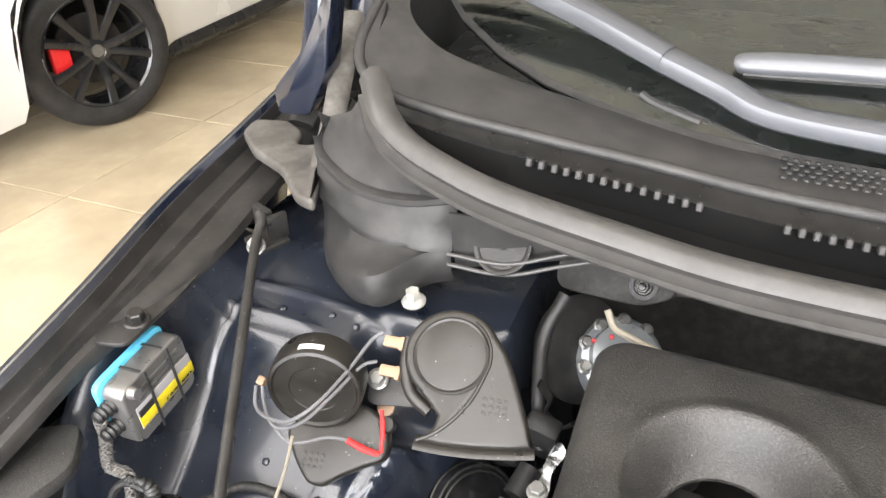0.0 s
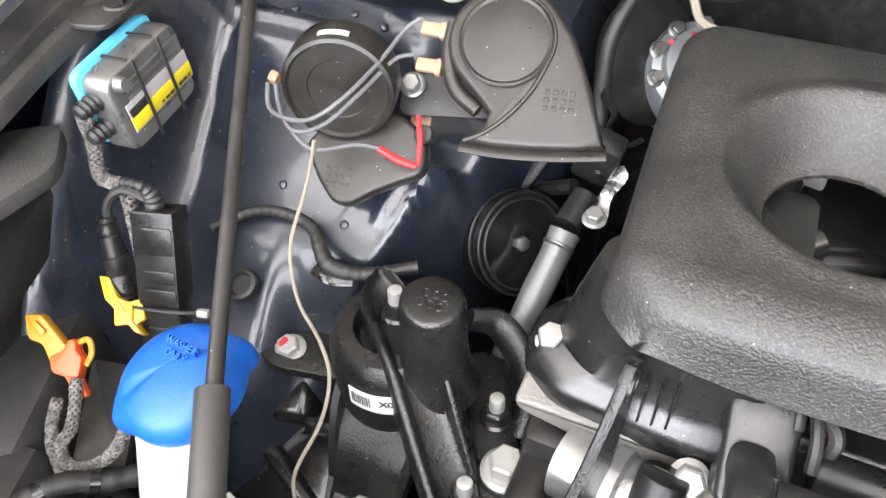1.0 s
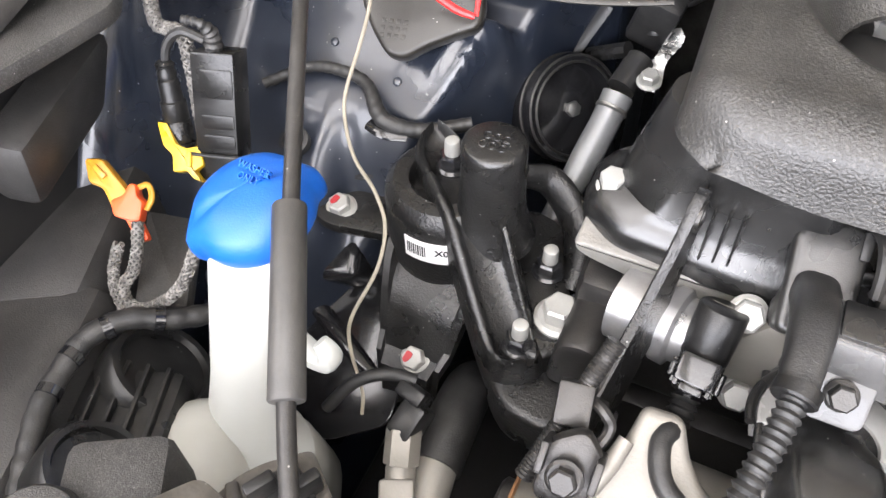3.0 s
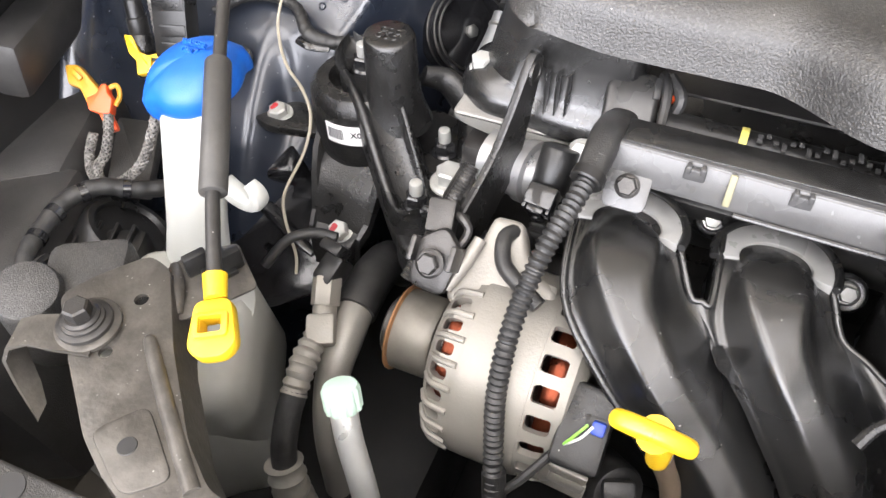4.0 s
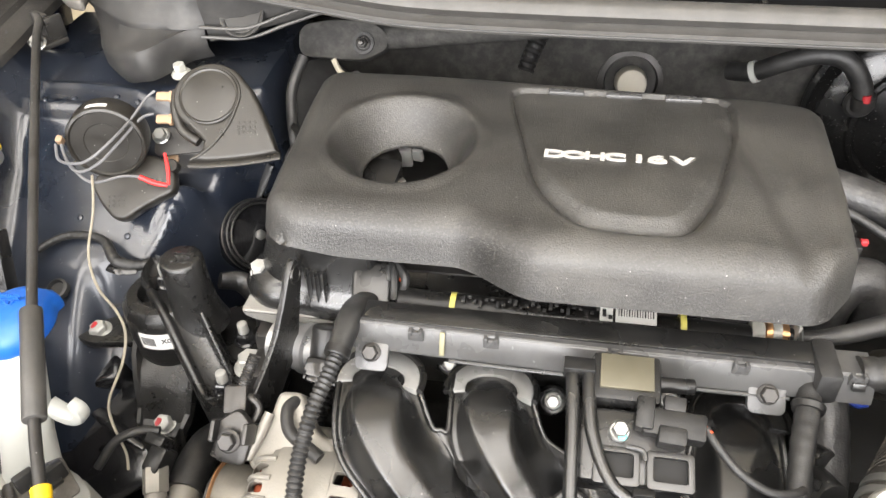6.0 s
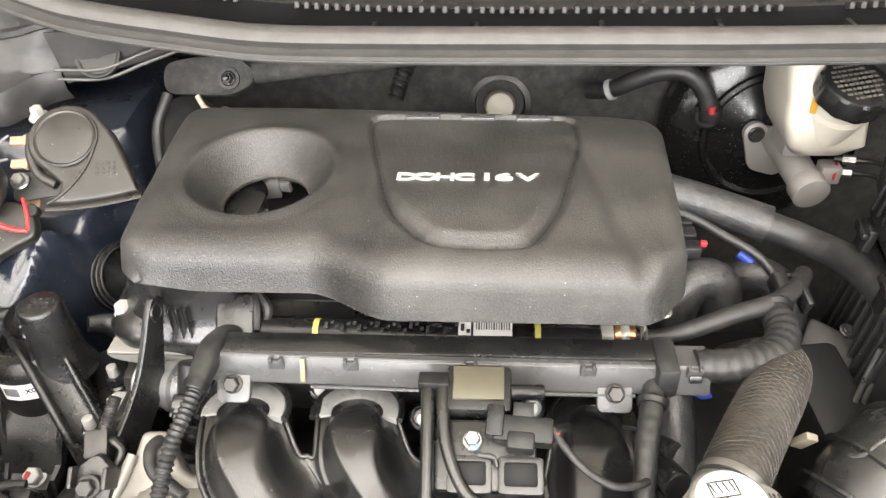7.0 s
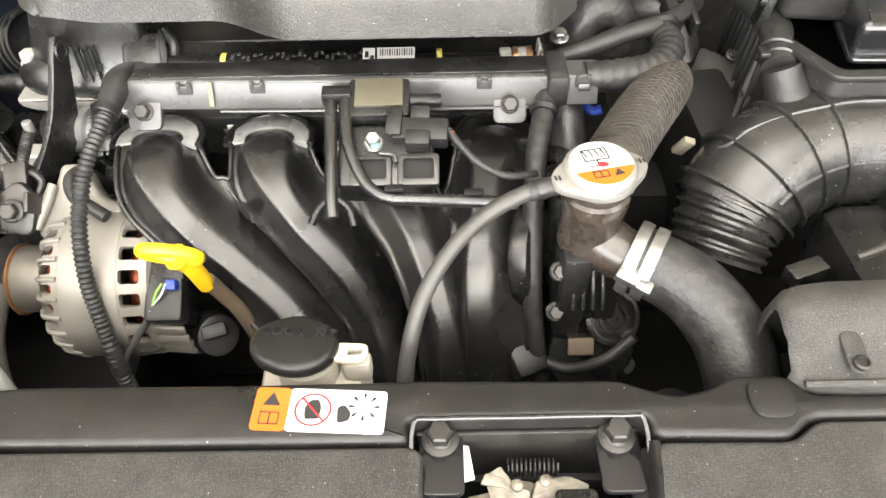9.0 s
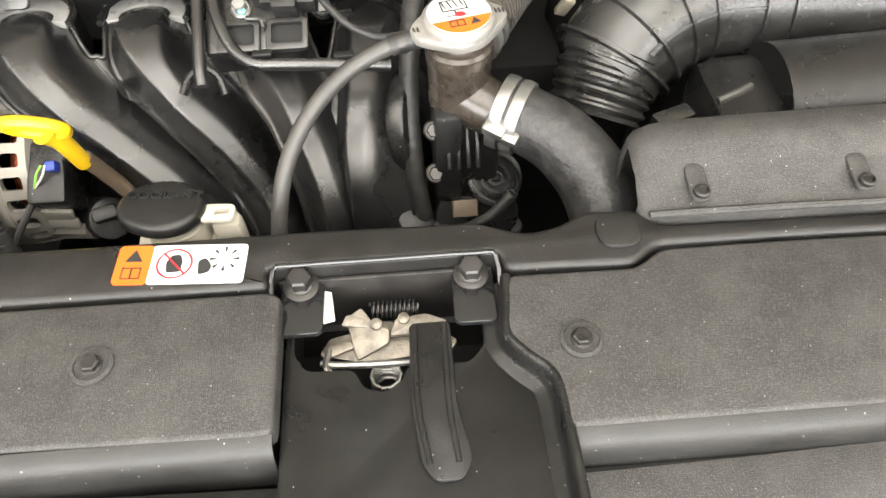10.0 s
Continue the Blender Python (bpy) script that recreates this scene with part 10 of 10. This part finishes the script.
_bm = box(B(), (0.60, 0.40, 0.58), (0.18, 0.20, 0.20), 0.03)
box(_bm, (0.625, 0.33, 0.70), (0.05, 0.10, 0.14), 0.008, (10, 0, 8))
part("case", _bm, underbody_shade, gear)
part("control_plate", prism(B(), rounded([(0.0, 0.0), (0.052, -0.004), (0.052, -0.070), (0.004, -0.070)], 0.006), -0.01, 0.0, Matrix.Translation((0.628, 0.390, 0.785)) @ pose(0, 0, 0, 30, 6, -30), 0.002), sheetblack, gear, "dusty black plate beside the gearbox")
for _k in range(2):
    part("cable", tube(B(), [(0.636 + 0.007 * _k, 0.300, 0.725), (0.640 + 0.007 * _k, 0.306, 0.755), (0.644 + 0.006 * _k, 0.312, 0.785), (0.650 + 0.006 * _k, 0.318, 0.815)], 0.0024, 8), zinc, gear, "bright bare cable")
part("pale_tab", box(B(), (0.585, 0.262, 0.772), (0.010, 0.006, 0.020), 0.001, (20, 20, 0)), beige_wire, gear, "torn pale tab")
bolt(gear, (0.652, 0.372, 0.786), (0, -0.5, 0.85), 0.004, 0.003, darksteel)
port = thing("heater_pipe_grommet", (0.35, 0.76, 0.83), "cream pipe stub in a ring on the felt firewall", "grommet")
lathe(_bm := B(), [(0.040, -0.004), (0.040, 0.004), (0.033, 0.006), (0.031, 0.0), (0.012, -0.002)], (0.355, 0.772, 0.806), (0, -1, 0.2), 36)
part("ring", _bm, darksteel, port)
part("stub", cyl(B(), (0.355, 0.772, 0.806), (0.355, 0.738, 0.818), 0.020, 0.018, 26, 0.004), cream, port)
plugw = thing("firewall_plug", (0.25, 0.74, 0.85), "black ribbed plug lead on the firewall felt", "plug")
part("lead", tube(B(), [(0.255, 0.745, 0.895), (0.245, 0.735, 0.88), (0.235, 0.725, 0.86), (0.228, 0.715, 0.84)], 0.010, 12, rib=(0.006, 0.001)), rubber, plugw)
part("cap", lathe(B(), [(0.010, 0), (0.011, 0.006), (0.007, 0.010)], (0.275, 0.745, 0.893), (0, -0.9, 0.4), 18), blackplastic, plugw)


# ---------------------------------------------------------------- white car parked beyond
wcar = thing("parked_white_car", (-2.9, 2.9, 0.0), "white parked car with black alloy wheels and red calipers", "car")
DV, NV = Vector((-0.09, 0.995, 0)).normalized(), Vector((0.995, 0.09, 0)).normalized()
HUB = Vector((-2.64, 2.42, 0.335))


def wpt(u, v, z):
    """u along the white car, v out towards the bay, z up, from the front hub."""
    return Vector((HUB.x, HUB.y, 0)) + DV * u + NV * v + Vector((0, 0, z))


_rings = []
for _u in [(-1.1 + 0.05 * k) for k in range(90)]:
    _d = abs(_u)
    _low = 0.18
    if _d < 0.44:
        _low = 0.335 + math.sqrt(max(0, 0.44 ** 2 - _u * _u))
    _rings.append([wpt(_u, 0.06, max(_low, 0.0)), wpt(_u, 0.085 + 0.02 * smoothstep(0.54, 0.46, _d), max(_low + 0.01, 0.25)), wpt(_u, 0.10, max(0.52, _low + 0.02)), wpt(_u, 0.07, max(0.80, _low + 0.03)), wpt(_u, 0.02, 0.98), wpt(_u, -0.1, 1.05)])
part("side_panel", thick(loft(B(), _rings, False), 0.004), whitecar, wcar, "white side panel with a wheel arch")
_rings = []
for _k in range(25):
    _a = math.pi * _k / 24
    _rings.append([wpt(0.44 * math.cos(_a), 0.06, 0.335 + 0.44 * math.sin(_a)), wpt(0.44 * math.cos(_a), -0.2, 0.335 + 0.44 * math.sin(_a))])
part("arch_trim", tube(B(), [wpt(0.44 * math.cos(a), 0.085, 0.335 + 0.44 * math.sin(a)) for a in [math.pi * (-0.06 + 1.12 * k / 16) for k in range(17)]], 0.022, 10, 2, flat=1.6), blackplastic, wcar, "dark wheel arch trim")
part("wheel_arch", thick(loft(B(), _rings, False), 0.004), underbody_shade, wcar)
part("underbody", box(B(), None, (4.2, 1.3, 0.5), 0.05, m=Matrix.Translation(wpt(0.9, -0.85, 0.45)) @ pose(0, 0, 0, 0, 0, math.degrees(math.atan2(DV.y, DV.x)))), underbody_shade, wcar)
part("sill_strip", thick(loft(B(), [[wpt(u, 0.075, 0.16), wpt(u, 0.10, 0.19), wpt(u, 0.09, 0.24)] for u in (0.42, 0.8, 1.4, 2.2, 2.7)], False), 0.003), blackplastic, wcar)


def wheel(u, steer=0.0):
    nv = Matrix.Rotation(radians(steer), 3, "Z") @ NV
    dv = Matrix.Rotation(radians(steer), 3, "Z") @ DV
    c = wpt(u, 0.02 + 0.08 * (steer != 0), 0.335)
    w = part("tyre", lathe(B(), [(0.235, -0.19), (0.30, -0.195), (0.325, -0.18), (0.335, -0.14), (0.335, -0.04), (0.326, -0.01), (0.31, 0.004), (0.27, 0.008), (0.243, 0.0), (0.238, -0.02)], c, nv, 64, cap=False), tyre_m, wcar, "black tyre")
    part("rim", lathe(B(), [(0.225, -0.12), (0.235, -0.1), (0.236, -0.012), (0.243, 0.0), (0.238, 0.004), (0.228, -0.004), (0.222, -0.1)], c, nv, 60, cap=False), rim_black, w, "black alloy rim")
    bm = B()
    r = turned(nv)
    for k in range(5):
        for s in (-1, 1):
            a = 2 * math.pi * k / 5 + s * 0.20
            b = 2 * math.pi * k / 5 + s * 0.27
            p0 = c + r @ Vector((0.045 * math.cos(a), 0.045 * math.sin(a), -0.03))
            p1 = c + r @ Vector((0.14 * math.cos(b * 0.5 + a * 0.5), 0.14 * math.sin(b * 0.5 + a * 0.5), -0.012))
            p2 = c + r @ Vector((0.232 * math.cos(b), 0.232 * math.sin(b), -0.008))
            tube(bm, [p0, p1, p2], [0.022, 0.019, 0.024], 8, 4, flat=0.6, up=nv)
    lathe(bm, [(0.06, -0.05), (0.06, -0.02), (0.035, -0.014), (0.03, -0.018)], c, nv, 30)
    part("spokes", bm, rim_black, w, "black twin spokes")
    part("brake_disc", lathe(B(), [(0.06, -0.1), (0.15, -0.1), (0.15, -0.085), (0.06, -0.085)], c, nv, 40), darksteel, w)
    part("caliper", box(B(), None, (0.08, 0.13, 0.05), 0.01, m=Matrix.Translation(c + dv * -0.15 + nv * -0.055) @ turned(nv).to_4x4()), red, w, "red brake caliper")
    part("hub_cap", lathe(B(), [(0.028, -0.018), (0.026, -0.012), (0.01, -0.012)], c, nv, 24), zinc, w)


wheel(0.0, -24.0)
wheel(2.62)

# ---------------------------------------------------------------- floor tiles
_tm = bpy.data.meshes.new("floor_tile")
_bm = box(B(), (0, 0, 0), (0.795, 0.795, 0.012), 0.002, seg=1)
_bm.to_mesh(_tm)
_bm.free()
_tm.materials.append(tile_m)
for _i in range(18):
    for _j in range(15):
        _t = new("floor_tile", _tm)
        _t.parent = floor
        _t.location = (-6.6 + 0.8 * _i - 0.5, -5.0 + 0.8 * _j - 1.0, 0.06 - 0.006)
